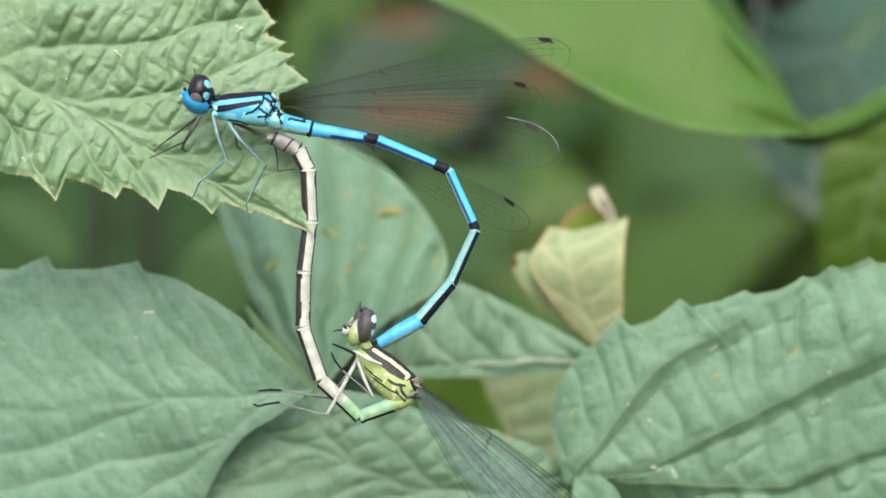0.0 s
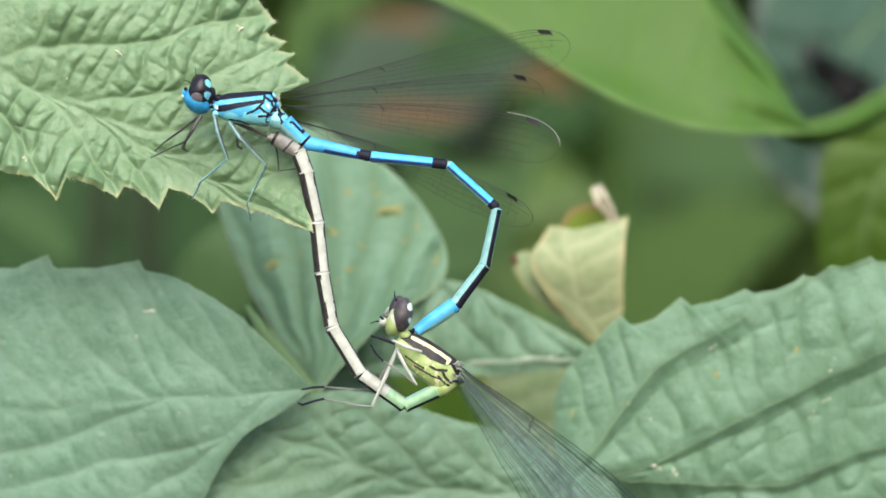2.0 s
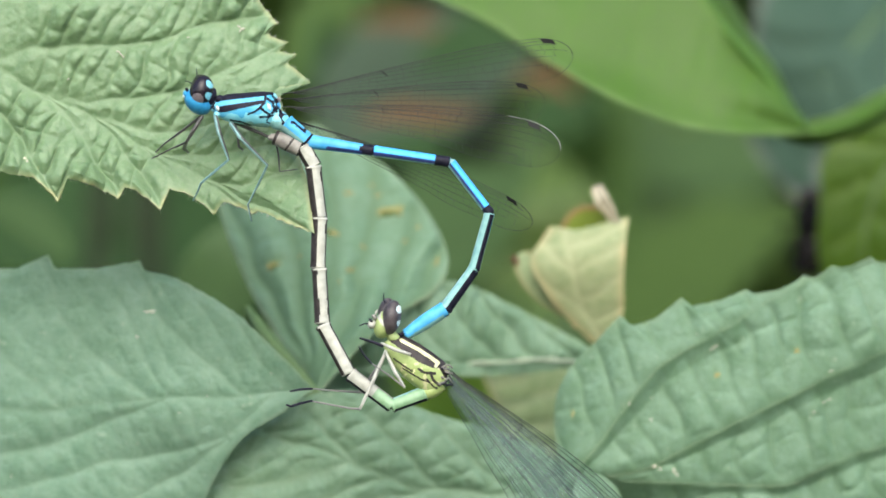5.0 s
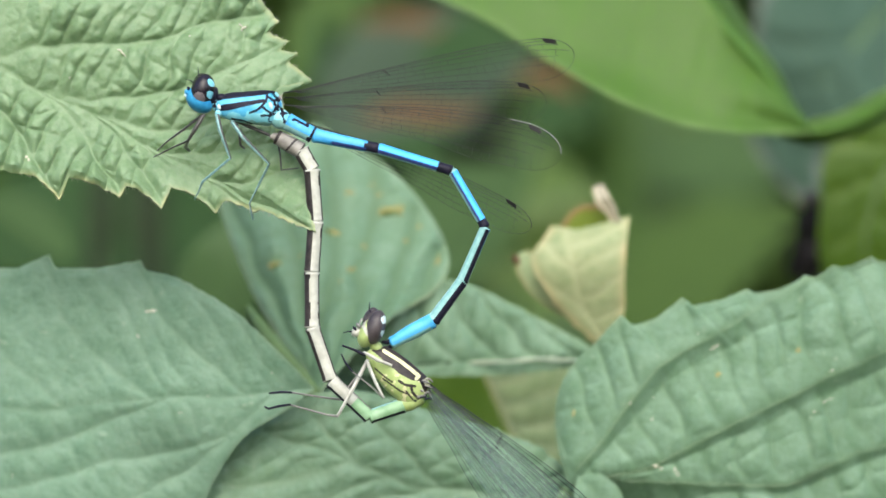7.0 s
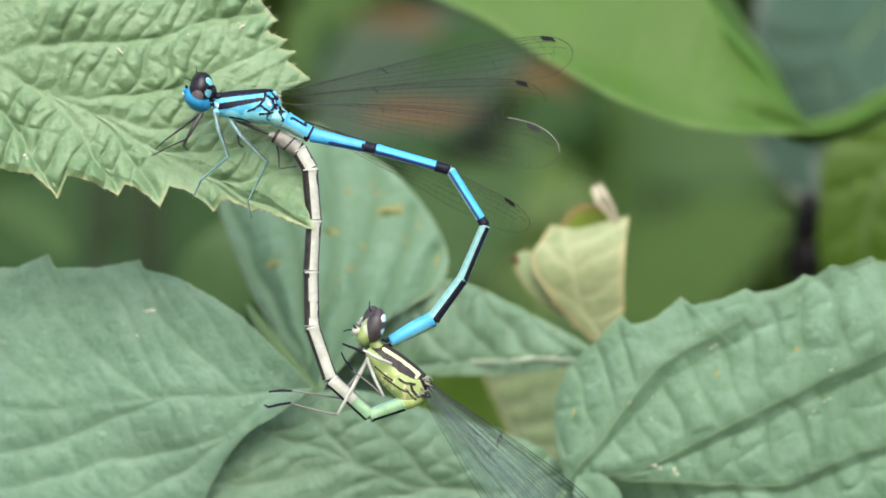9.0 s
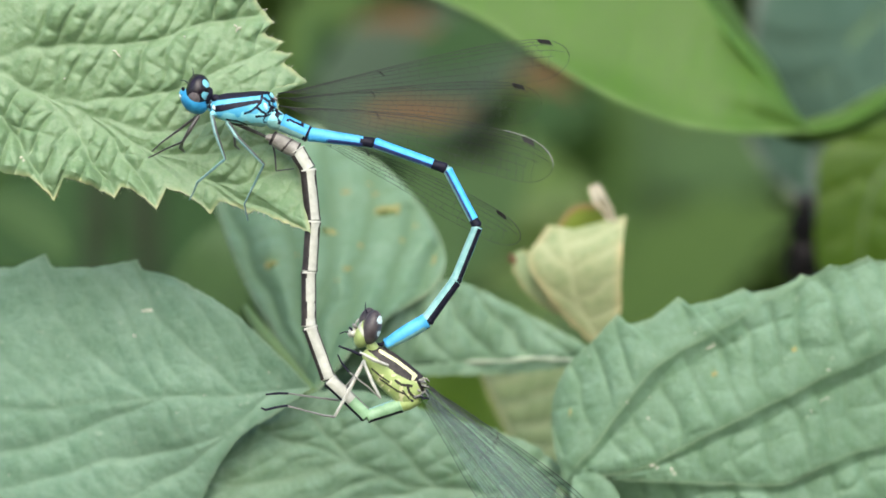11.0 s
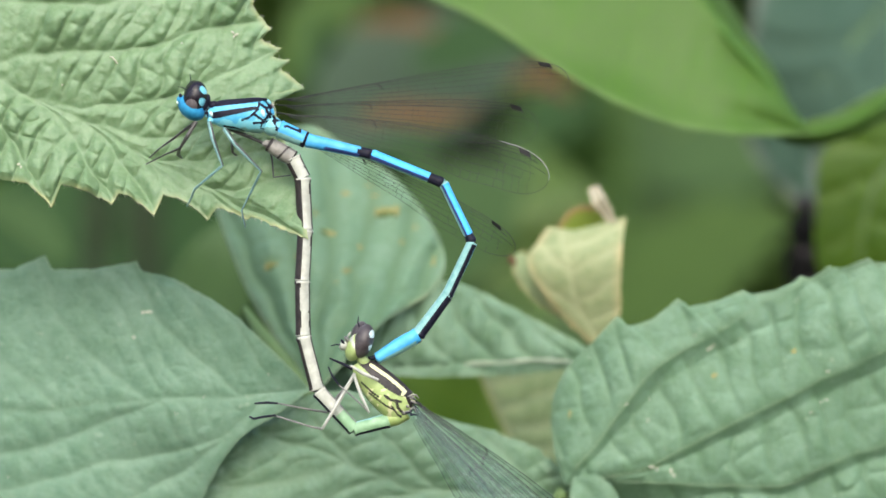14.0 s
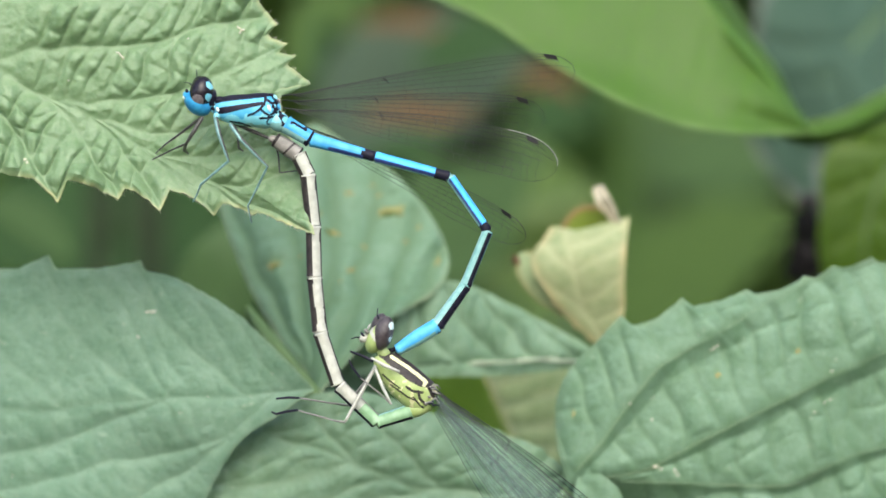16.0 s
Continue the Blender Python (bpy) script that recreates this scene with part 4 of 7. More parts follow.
    for u, v, a, b, tilt in ((1156, 827, 7, 3, 5), (1166, 831, 4, 3, 60), (1191, 834, 3, 7, 12), (1196, 842, 3, 4, -20), (1258, 618, 10, 1.6, 28), (1266, 613, 5, 1.4, 20), (1468, 658, 6, 2, 15), (1438, 731, 2, 3.5, 20), (1456, 713, 6, 1.4, 35), (1466, 708, 5, 2.2, 10), (1112, 716, 4, 2, 50), (1232, 593, 3, 1.4, -30), (1152, 706, 2.5, 1.5, 0), (1150, 744, 2, 5, 10)):
        on_leaf(ribbed, "fluff", u, v, (a, 2.0, b), tilt, FLUFF, 0.9)
    for u, v, a, b, tilt in ((1268, 666, 9, 8, 0), (1408, 622, 7, 12, 20), (1012, 735, 4, 12, 0)):
        on_leaf(ribbed, "scar", u, v, (a, 0.8, b), tilt, SCAR)
    for u, v, a, b, tilt in ((688, 378, 34, 16, 0), (484, 473, 20, 13, 5), (590, 418, 26, 12, -25), (615, 345, 14, 9, 0), (612, 480, 22, 6, 10), (668, 348, 10, 6, 0), (712, 430, 12, 6, 20), (700, 372, 20, 8, 20), (770, 470, 5, 24, -12), (640, 440, 8, 10, 10), (560, 380, 10, 6, 30), (655, 330, 9, 5, 10), (530, 455, 6, 5, 0), (738, 405, 6, 9, -20), (600, 500, 7, 4, 0)):
        scar = on_leaf(spotted, "scar", u, v, (a, 0.8, b), tilt, SCAR)
    for u, v, a, b, tilt in ((688, 381, 27, 8, 0), (484, 475, 11, 5, 5), (575, 412, 15, 6, -25)):
        on_leaf(spotted, "hole", u, v, (a, 1.0, b), tilt, HOLE, 1.2)
    # Rolled edge in a paler colour, painting the light it catches.
    lip = [at(u, v, d) for u, v, d in ((1058, 641, 0.0245), (1000, 640, 0.0243), (950, 637, 0.0243), (900, 642, 0.0245), (820, 644, 0.0253), (740, 648, 0.0263))]
    part("leaf_lip", loft([spline(lip, k / 40) for k in range(41)], [((1.6 + 3.6 * math.sin(math.pi * k / 40) * (0.6 + 0.3 * math.sin(k * 0.7))) * UNIT, 6 * UNIT) for k in range(41)], 12), LIP_LIT, lipped, "rolled lower edge painted pale as if lit")
    settle(p)
    return near


near_leaf = bramble()


# ---- wings ----
def wing(name, parent, base, tip, chord, lead, material, spot=0.885, blunt=1.0, edge_glint=False, seed=3, crosses=44, vein_r=0.52, root=0.05, label=""):
    """A wing from base to tip (vectors). chord: the way from the leading to the trailing edge, at the broadest
    place; lead: how far the leading edge bows out. Parts: membrane, veins, dark spot at the leading edge."""
    rng = random.Random(seed)
    axis = tip - base
    prof = lambda s: (root + (1 - root) * min(1.0, max(0.0, (s - 0.06) / 0.66)) ** 0.85) * (1 if s < 0.86 else max(0.0, 1 - ((s - 0.86) / 0.14) ** 2) ** 0.5)

    def spot_at(s, c):
        return base + axis * s + chord * (prof(s) * (c - 0.5) + lead * 0.12 * math.sin(math.pi * s) + 0.02 * math.sin(21 * s) * prof(s) * c)

    bm = bmesh.new()
    rows = [[bm.verts.new(spot_at(1 - (1 - i / 40) ** 1.7, j / 6)) for j in range(7)] for i in range(41)]
    for i in range(40):
        for j in range(6):
            bm.faces.new((rows[i][j], rows[i][j + 1], rows[i + 1][j + 1], rows[i + 1][j]))
    w = part(name, bm, material, parent, label)

    def strand(points, r, bm2):
        limb(points, [r * UNIT] * len(points), 5, 1, bm2)

    bm = bmesh.new()
    lines = [0.0, 0.07, 0.16, 0.30, 0.46, 0.64, 0.82, 1.0]
    for n, c in enumerate(lines):
        s0 = 0.0 if c < 0.2 else 0.03 + 0.02 * c
        s1 = 1.0 if c in (0.0, 1.0) else 0.985 - 0.25 * abs(c - 0.3)
        pts = []
        for k in range(25):
            s = s0 + (s1 - s0) * (1 - (1 - k / 24) ** 1.7)
            pts.append(spot_at(s, c + 0.015 * math.sin(9 * s + n)))
        strand(pts, vein_r * (1.3 if n == 0 else 1.1 if n < 3 else 0.85), bm)
    for n in range(len(lines) - 1):
        for k in range(crosses):
            s = 0.18 + 0.78 * (k + rng.uniform(-0.3, 0.3)) / crosses
            if rng.random() < 0.86:
                strand([spot_at(s, lines[n]), spot_at(s + rng.uniform(-0.004, 0.008), lines[n + 1])], vein_r * rng.uniform(0.5, 0.85), bm)
    for s, c in ((0.34, 0.0), (0.345, 0.07), (0.35, 0.16)):
        strand([spot_at(s, c), spot_at(s + 0.006, c + 0.08), spot_at(s + 0.016, c + 0.13)], vein_r * 1.4, bm)
    part("venation", bm, VEIN, w)
    bm = bmesh.new()
    corners = [spot_at(spot, 0.01), spot_at(spot + 0.042, 0.01), spot_at(spot + 0.052, 0.12), spot_at(spot + 0.010, 0.12)]
    lo = [bm.verts.new(c + Vector((0, -0.00006, 0))) for c in corners]
    hi = [bm.verts.new(c + Vector((0, 0.00004, 0))) for c in corners]
    bm.faces.new(lo)
    bm.faces.new(hi[::-1])
    for k in range(4):
        bm.faces.new((lo[k], lo[(k + 1) % 4], hi[(k + 1) % 4], hi[k]))
    part("wing_spot", bm, SPOT, w, "dark spot near the wing tip", smooth=False)
    # Highlight along the leading edge, painted as a pale strand.
    if edge_glint:
        bm = bmesh.new()
        strand([spot_at(0.8 + 0.2 * (1 - (1 - k / 16) ** 1.7), 0.0) + Vector((0, -0.00003, 0.00002)) for k in range(17)], vein_r * 1.1, bm)
        part("wing_edge", bm, VEIN_GLINT, w, "wing edge painted pale as a highlight")
    return w


# ---- damselflies ----
def side_view(origin):
    """Local places of a damselfly, from (u, v) on the subject plane and depth in units."""
    u0, v0 = origin
    return lambda u, v, d=0.0: Vector(((u - u0) * UNIT, d * UNIT, (v0 - v) * UNIT))


def segment(name, parent, length, r0, r1, paint, materials, bulge=0.0, label="", squash=1.0, ring=36, steps=48):
    """One ring of an abdomen, from its joint along x, slightly swollen at the ends."""
    path, rr = [], []
    for k in range(steps + 1):
        s = k / steps
        x = -2.5 + (length + 5) * s
        r = r0 + (r1 - r0) * s + bulge * math.sin(math.pi * s)
        r *= 1 - 0.55 * max(0, 1 - s / 0.03) ** 2 - 0.6 * max(0, (s - 0.965) / 0.035) ** 2
        r *= 1 + 0.10 * math.exp(-((s - 0.94) / 0.03) ** 2) + 0.06 * math.exp(-((s - 0.05) / 0.03) ** 2)
        path.append(Vector((x * UNIT, 0, 0)))
        rr.append((r * UNIT, r * squash * UNIT))
    return part(name, loft(path, rr, ring, paint), materials, parent, label)


def thorax_mesh(P, stations, paint):
    """stations: (u, v of the upper edge, u, v of the lower edge, half depth)."""
    up = [P(a, b) for a, b, c, d, e in stations]
    lo = [P(c, d) for a, b, c, d, e in stations]
    hd = [e * UNIT for *_, e in stations]
    n = 150
    path, rr = [], []
    for k in range(n + 1):
        s = k / n
        a, b = spline(up, s), spline(lo, s)
        path.append((a + b) / 2)
        rr.append(((a - b).length / 2, max(spline(hd, s), 1e-6)))
    return loft(path, rr, 160, paint)


def uv_of(origin):
    return lambda p: (origin[0] + p.x / UNIT, origin[1] - p.z / UNIT)


def leg(parent, P, corners, radii, material, label=""):
    ob = part("leg", limb([P(*c) for c in corners], [r * 0.78 * UNIT for r in radii], 8, 6), material, parent, label)
    if material is LEG_GREY:
        part("leg_stripe", limb([P(u + 0.42 * r, v - 0.1 * r, d - 0.42 * r) for (u, v, d), r in zip(corners, radii)], [r * 0.44 * UNIT for r in radii], 6, 6), LEG_DARK, ob, "dark stripe along the leg")
    return ob


MALE_AT = (430, 195)


THORAX_LINES = (([(468, 168), (466, 182), (458, 191), (450, 198), (437, 203)], 2.0), ([(458, 191), (466, 198), (474, 203)], 1.9), ([(458, 208), (474, 207), (488, 203)], 2.0),
                ([(470, 175), (479, 181), (484, 193), (479, 201)], 2.2), ([(484, 193), (491, 205), (489, 214)], 2.0), ([(480, 168), (485, 178), (489, 190)], 2.2), ([(479, 181), (487, 178)], 1.6),
                ([(405, 213), (425, 216), (440, 222)], 1.3), ([(474, 207), (470, 214)], 1.2), ([(470, 217), (488, 222)], 1.2))


def male_damselfly():
    o = MALE_AT
    P, Q = side_view(o), uv_of(o)
    thing = tagged(new("damselfly"), "sky-blue and black damselfly clinging to a leaf", "damselfly", "mating damselflies")
    thing.location = at(*o)

    def thorax_paint(s, a, p):
        u, v = Q(p)
        if inside(u, v, [(388, 150), (389, 179), (425, 175), (462, 171), (476, 168), (482, 150)]):
            return 1
        if inside(u, v, [(382, 190), (390, 188), (425, 183), (462, 178), (466, 181), (456, 186), (428, 192), (398, 199), (383, 200)]):
            return 1
        for line, wide in THORAX_LINES:
            if near_line(u, v, line, wide * (0.75 + 0.6 * jitter(int(u / 3), int(v / 3), 5))):
                return 1
        tone = v + 9 * noise.noise(Vector((u / 16, v / 12, 3)))
        return 2 if tone > 218 else (3 if tone > 203 or u + 6 * noise.noise(Vector((u / 5, v / 5, 1))) > 481 else 0)

    bm = thorax_mesh(P, [(376, 180, 376, 200, 9), (384, 172, 384, 208, 16), (402, 166, 402, 215, 22), (430, 164, 432, 221, 26), (455, 162, 460, 224, 27), (472, 164, 476, 225, 23), (483, 175, 486, 217, 16), (491, 189, 493, 207, 8)], thorax_paint)
    part("thorax", bm, [THORAX_BLUE, BLACK, AQUA, BLUE_PALE], thing, "blue thorax with black shoulder stripes")
    part("thorax_base", ball(P(490, 213, -1), (20 * UNIT, 17 * UNIT, 17.5 * UNIT), -25, lambda p: 1 if noise.noise(p / UNIT / 12) > 0.25 else (2 if p.z < -20 * UNIT else 0), 48, 36), [BLUE_PALE, BLACK, AQUA], thing)
    part("nape", ball(P(371, 172, -3), (9 * UNIT, 15 * UNIT, 17 * UNIT), -15), BLACK, thing)
    part("neck", ball(P(377, 187, -2), (9 * UNIT, 9 * UNIT, 12 * UNIT), 0, lambda p: 0 if noise.noise(p / UNIT / 6) > 0.05 else 1, 40, 30), [BLUE_PALE, BLACK], thing, "black and pale blue neck")
    part("neck_collar", ball(P(376, 170, -6), (5 * UNIT, 8 * UNIT, 6 * UNIT), 20), BLACK, thing)
    part("neck_collar", ball(P(383, 192, -13), (3.5 * UNIT, 5 * UNIT, 5 * UNIT), 20), WHITE, thing)
    part("neck_collar", ball(P(381, 203, -10), (6 * UNIT, 8 * UNIT, 6 * UNIT), 20), BLUE_PALE, thing)
    part("neck_collar", ball(P(386, 176, -6), (9 * UNIT, 10 * UNIT, 8 * UNIT)), BLACK, thing)

    def face_paint(p):
        u, v = Q(p)
        return 1 if v < 172 and u > 338 else 0

    head = part("head", ball(P(347, 180), (20 * UNIT, 30 * UNIT, 27 * UNIT), 48, face_paint, 80, 60), [FACE_BLUE, BLACK], thing, "blue face")

    def eye_paint(p):
        u, v = Q(p)
        if ((u - 369 - (v - 150) * 0.4) / 5) ** 2 + ((v - 150) / 7) ** 2 < 1 or ((u - 368) / 6) ** 2 + ((v - 171) / 7) ** 2 < 1:
            return 2
        return 1 if ((u - 348) / 11) ** 2 + ((v - 177) / 11) ** 2 < 1 else 0

    part("eye", ball(P(354, 161, -14), (20.5 * UNIT, 24 * UNIT, 28.5 * UNIT), -14, eye_paint, 90, 70), [EYE_DARK, EYE_PATCH, BLUE_PALE], head, "black compound eye, grey below")
    part("eye", ball(P(351, 158, 18), (18 * UNIT, 22 * UNIT, 27 * UNIT)), EYE_DARK, head)
    part("mouthpart", ball(P(326, 167, -6), (5 * UNIT, 10 * UNIT, 7 * UNIT), 20), FACE_BLUE, head)
    part("mouthpart", ball(P(323, 171, -10), (2.5 * UNIT, 4 * UNIT, 3 * UNIT), 20), WHITE, head)
    part("mouthpart", ball(P(328, 159, -10), (3 * UNIT, 4 * UNIT, 4 * UNIT), 20), BLACK, head)
    part("antenna", limb([P(346, 140, -8), P(346, 132, -10), P(345, 121, -12)], [1.6 * UNIT, 0.9 * UNIT, 0.5 * UNIT], 6, 3), BLACK, head)
    part("antenna", limb([P(336, 148, 6), P(330, 144, 6), P(322, 143, 6)], [1.4 * UNIT, 0.8 * UNIT, 0.5 * UNIT], 6, 3), BLACK, head)
    for u, v, d, r, lean, m in ((478, 166, -16, 4, 20, BLACK), (484, 170, -15, 4.5, 50, BLUE_PALE), (487, 179, -13, 4, 60, BLACK), (490, 186, -11, 4.5, 70, BLUE), (486, 191, -15, 3.5, 30, BLACK), (493, 197, -8, 4, 60, BLACK), (490, 176, -4, 4, 50, DUST), (474, 190, -22, 5, 70, WHITE), (496, 203, -6, 3.5, 40, BLUE_PALE)):
        part("wing_base", ball(P(u, v, d), (r * 1.35 * UNIT, r * UNIT, r * 0.65 * UNIT), -lean, None, 20, 14), m, thing)
    # legs
    leg(thing, P, [(356, 205, -14), (340, 232, -20), (327, 252, -10), (300, 262, 20), (262, 279, 56)], [4.5, 5, 3, 2, 1.5], LEG_DARK, "dark front leg")
    leg(thing, P, [(350, 207, 10), (318, 230, 30), (285, 253, 44), (268, 268, 60)], [3.5, 3, 2, 1.5], LEG_DARK, "dark front leg")
    leg(thing, P, [(327, 252, -8), (321, 262, 30), (326, 268, 58)], [3.5, 4.5, 2.5], LEG_DARK)
    leg(thing, P, [(379, 206, -18), (386, 235, -34), (403, 283, -30), (352, 324, 4), (345, 340, 20), (336, 355, 34)], [5, 5, 3, 2.6, 1.8, 1.4], LEG_GREY, "grey-blue leg")
    leg(thing, P, [(406, 218, -20), (425, 245, -40), (472, 293, -40), (452, 330, -5), (435, 362, 10), (441, 391, 20)], [5, 5, 3, 2.6, 2, 1.5], LEG_GREY, "grey-blue leg")
    leg(thing, P, [(408, 214, 10), (440, 228, 14), (484, 247, 16), (489, 275, 20), (491, 303, 22), (522, 299, 26)], [4.5, 4.5, 3, 2, 1.6, 1.2], LEG_DARK, "dark hind leg")
    leg(thing, P, [(412, 222, 16), (416, 240, 40), (417, 258, 44), (424, 264, 58)], [3.5, 3, 2.5, 2], LEG_DARK, "dark leg")

    # wings, hinged behind the shoulders
    hinge = (492, 178)
    spec = [(P(495, 168, 6), P(1012, 92, 70), Vector((10, 10, -76)) * UNIT, 0.1, False, 4, 0.895), (P(497, 176, 10), P(962, 180, 40), Vector((0, 24, -74)) * UNIT, 0.0, False, 5, 0.885),
            (P(498, 190, -10), P(986, 271, -60), Vector((-12, -30, -80)) * UNIT, -1.0, True, 6, 0.87), (P(498, 206, 12), P(938, 400, 70), Vector((-22, 24, -52)) * UNIT, -0.6, False, 7, 0.87)]
    wings = []
    for b, t, ch, ld, pale, sd, sp in spec:
        w = wing("wing", thing, b - P(*hinge), t - P(*hinge), ch, ld, WING_CLEAR, edge_glint=pale, seed=sd, spot=sp, vein_r=0.48, crosses=26, label="clear wing with fine dark veins")
        w.location = P(*hinge)
        wings.append(w)

    # abdomen, ring by ring from the thorax
    def ring_2(s, a, p):
        wob = 5 * noise.noise(Vector((s * 9, a / 20, 2)))
        if 0.90 < s < 0.97 or (s > 0.84 and a > 118) or s < 0.03:
            return 1
        if (38 + wob < a < 63 + wob and 0.18 < s < 0.72) or (0.60 < s < 0.70 and a < 60) or (0.14 < s < 0.22 and 52 < a < 66):
            return 1
        return 3 if a > 108 + wob else 0

    def ring_3(s, a, p):
        if s > 0.975:
            return 3
        if s > 0.82 - (0.05 if 60 < a < 110 else 0):
            return 1 if a < 150 else 3
        return 2 if 110 < a < 150 and s > 0.28 + 0.002 * abs(a - 130) else 0

    def ring_4(s, a, p):
        if s > 0.985:
            return 3
        if s > 0.80:
            return 1
        return 2 if 98 < a < 140 else (3 if a >= 140 else 0)

    def ring_5(s, a, p):
        if s > 0.86:
            return 1
        if s < 0.05:
            return 3
        return 0 if a < 104 else (2 if a < 132 else 3)

    def ring_6(s, a, p):
        if s > 0.96 or s < 0.03:
            return 3 if a > 60 else 1
        return 1 if 22 < a < 82 and s > 0.04 else (4 if a <= 22 and s < 0.5 else 3)

    def ring_7(s, a, p):
        return 1 if a < 92 and s > 0.02 else 3

    # The pale aqua flank paints a whitish highlight into the ring's colour.
    def ring_8(s, a, p):
        return 1 if s < 0.02 or (a < 30 and s < 0.1) else (3 if a < 58 + 25 * noise.noise(Vector((s * 5, a / 30, 1))) and s > 0.12 else 0)

    def ring_9(s, a, p):
        return 1 if (s < 0.05 and a < 60) or (a < 40 and s > 0.72) or (abs(s - 0.5) < 0.04 and a < 80) else 0

    M = [BLUE, BLACK, NAVY, AQUA, BLUE]
    MD = [BLUE_DEEP, BLACK, NAVY, AQUA, BLUE]
    rings = [segment("abdomen_ring", thing, 50, 16, 14, ring_2, M, label="blue ring with a black mark"),
             segment("abdomen_ring", thing, 118, 12.5, 9, ring_3, M, label="blue ring with a black band"),
             segment("abdomen_ring", thing, 136, 10, 9, ring_4, MD, label="blue ring with a black band"),
             segment("abdomen_ring", thing, 116.5, 8.5, 8.5, ring_5, MD, label="blue ring with a dark side"),
             segment("abdomen_ring", thing, 104.4, 9, 10, ring_6, M, label="black and pale aqua ring"),
             segment("abdomen_ring", thing, 86.5, 10.5, 12, ring_7, M, label="black and pale aqua ring"),
             segment("abdomen_ring", thing, 84, 13, 9, ring_8, M, 2.5, label="plain sky-blue ring")]
    clasp = rings[-1]
    part("clasper", limb([Vector((78, -4, -5)) * UNIT, Vector((90, -4, -4)) * UNIT, Vector((97, -3, -10)) * UNIT], [4 * UNIT, 4 * UNIT, 2 * UNIT], 8, 4), BLACK, clasp)
    part("clasper", limb([Vector((78, 4, 4)) * UNIT, Vector((92, 4, 6)) * UNIT, Vector((99, 3, 0)) * UNIT], [4 * UNIT, 4 * UNIT, 2 * UNIT], 8, 4), BLACK, clasp)
    part("ring_mark", limb([Vector((30, -9, 6)) * UNIT, Vector((34, -6, 10)) * UNIT, Vector((44, -2, 11.6)) * UNIT], [1.6 * UNIT, 1.8 * UNIT, 1.4 * UNIT], 6, 3), BLACK, clasp)
    return thing, rings, wings


FEMALE_AT = (690, 655)
FEMALE_HINGE = (736, 688)


def female_damselfly():
    o = FEMALE_AT
    P, Q = side_view(o), uv_of(o)
    thing = tagged(new("damselfly"), "yellow-green, cream and black damselfly held by the neck", "damselfly", "mating damselflies")
    thing.location = at(*o)

    def thorax_paint(s, a, p):
        u, v = Q(p)
        if near_line(u, v, [(662, 619), (690, 637), (712, 654), (723, 664), (719, 669)], 3.1):
            return 1
        if inside(u, v, [(640, 600), (668, 598), (745, 660), (728, 674), (712, 672), (690, 660), (668, 642), (650, 626), (640, 618)]):
            return 2
        if near_line(u, v, [(660, 668), (690, 690), (706, 697)], 1.6) or near_line(u, v, [(688, 672), (698, 679), (716, 682)], 2.4):
            return 2
        if near_line(u, v, [(708, 680), (712, 694), (722, 704)], 2.4) or near_line(u, v, [(725, 668), (735, 690)], 3.0):
            return 2
        if near_line(u, v, [(646, 650), (662, 664), (676, 674)], 1.5) or near_line(u, v, [(700, 690), (712, 706)], 1.5):
            return 2
        return 1 if noise.noise(Vector((u / 9, v / 9, 6))) > 0.28 and v > 660 else 0

    bm = thorax_mesh(P, [(650, 606, 634, 622, 8), (662, 609, 634, 640, 16), (682, 620, 644, 662, 22), (704, 636, 662, 686, 26), (722, 652, 682, 705, 26), (738, 668, 700, 718, 20), (742, 684, 716, 718, 12)], thorax_paint)
    part("thorax", bm, [LIME, BUTTER, SOOT], thing, "yellow-green thorax with black and cream stripes")
    part("neck", ball(P(648, 612, -2), (14 * UNIT, 12 * UNIT, 10 * UNIT), -40), LIME, thing)

    def face_paint(p):
        u, v = Q(p)
        return 1 if u > 640 and v < 585 else (2 if near_line(u, v, [(630, 556), (626, 575), (634, 590)], 3) else 0)

    head = part("head", ball(P(634, 588), (17 * UNIT, 28 * UNIT, 27 * UNIT), -25, face_paint, 80, 60), [LIME, GREY, CREAM], thing, "yellow-green face")

    def eye_paint(p):
        u, v = Q(p)
        return 1 if ((u - 663) / 5) ** 2 + ((v - 564) / 7) ** 2 < 1 or ((u - 661) / 4) ** 2 + ((v - 589) / 6) ** 2 < 1 else 0

    part("eye", ball(P(648, 577, -12), (17 * UNIT, 26 * UNIT, 31 * UNIT), -16, eye_paint, 90, 70), [EYE_GREY, WHITE], head, "grey-brown compound eye with whitish spots behind")
    part("eye", ball(P(640, 566, 18), (15 * UNIT, 22 * UNIT, 24 * UNIT), -16), EYE_GREY, head, "grey-brown compound eye")
    part("mouthpart", ball(P(613, 586, -6), (9 * UNIT, 10 * UNIT, 8 * UNIT), 40), CREAM, head)
    part("mouthpart", ball(P(618, 574, -10), (4 * UNIT, 6 * UNIT, 6 * UNIT), 40), GREY, head)
    part("mouthpart", ball(P(622, 566, -12), (2 * UNIT, 4 * UNIT, 6 * UNIT), -30), CREAM, head)
    part("mouthpart", ball(P(611, 579, -14), (2.5 * UNIT, 4 * UNIT, 5 * UNIT), 40), BLACK, head)
    part("antenna", limb([P(640, 552, -8), P(637, 545, -8), P(638, 533, -8)], [1.8 * UNIT, 1.2 * UNIT, 0.6 * UNIT], 6, 3), BLACK, head)
    part("antenna", limb([P(610, 585, -10), P(600, 584, -12), P(590, 587, -12)], [1.6 * UNIT, 1.2 * UNIT, 0.8 * UNIT], 6, 3), BLACK, head)
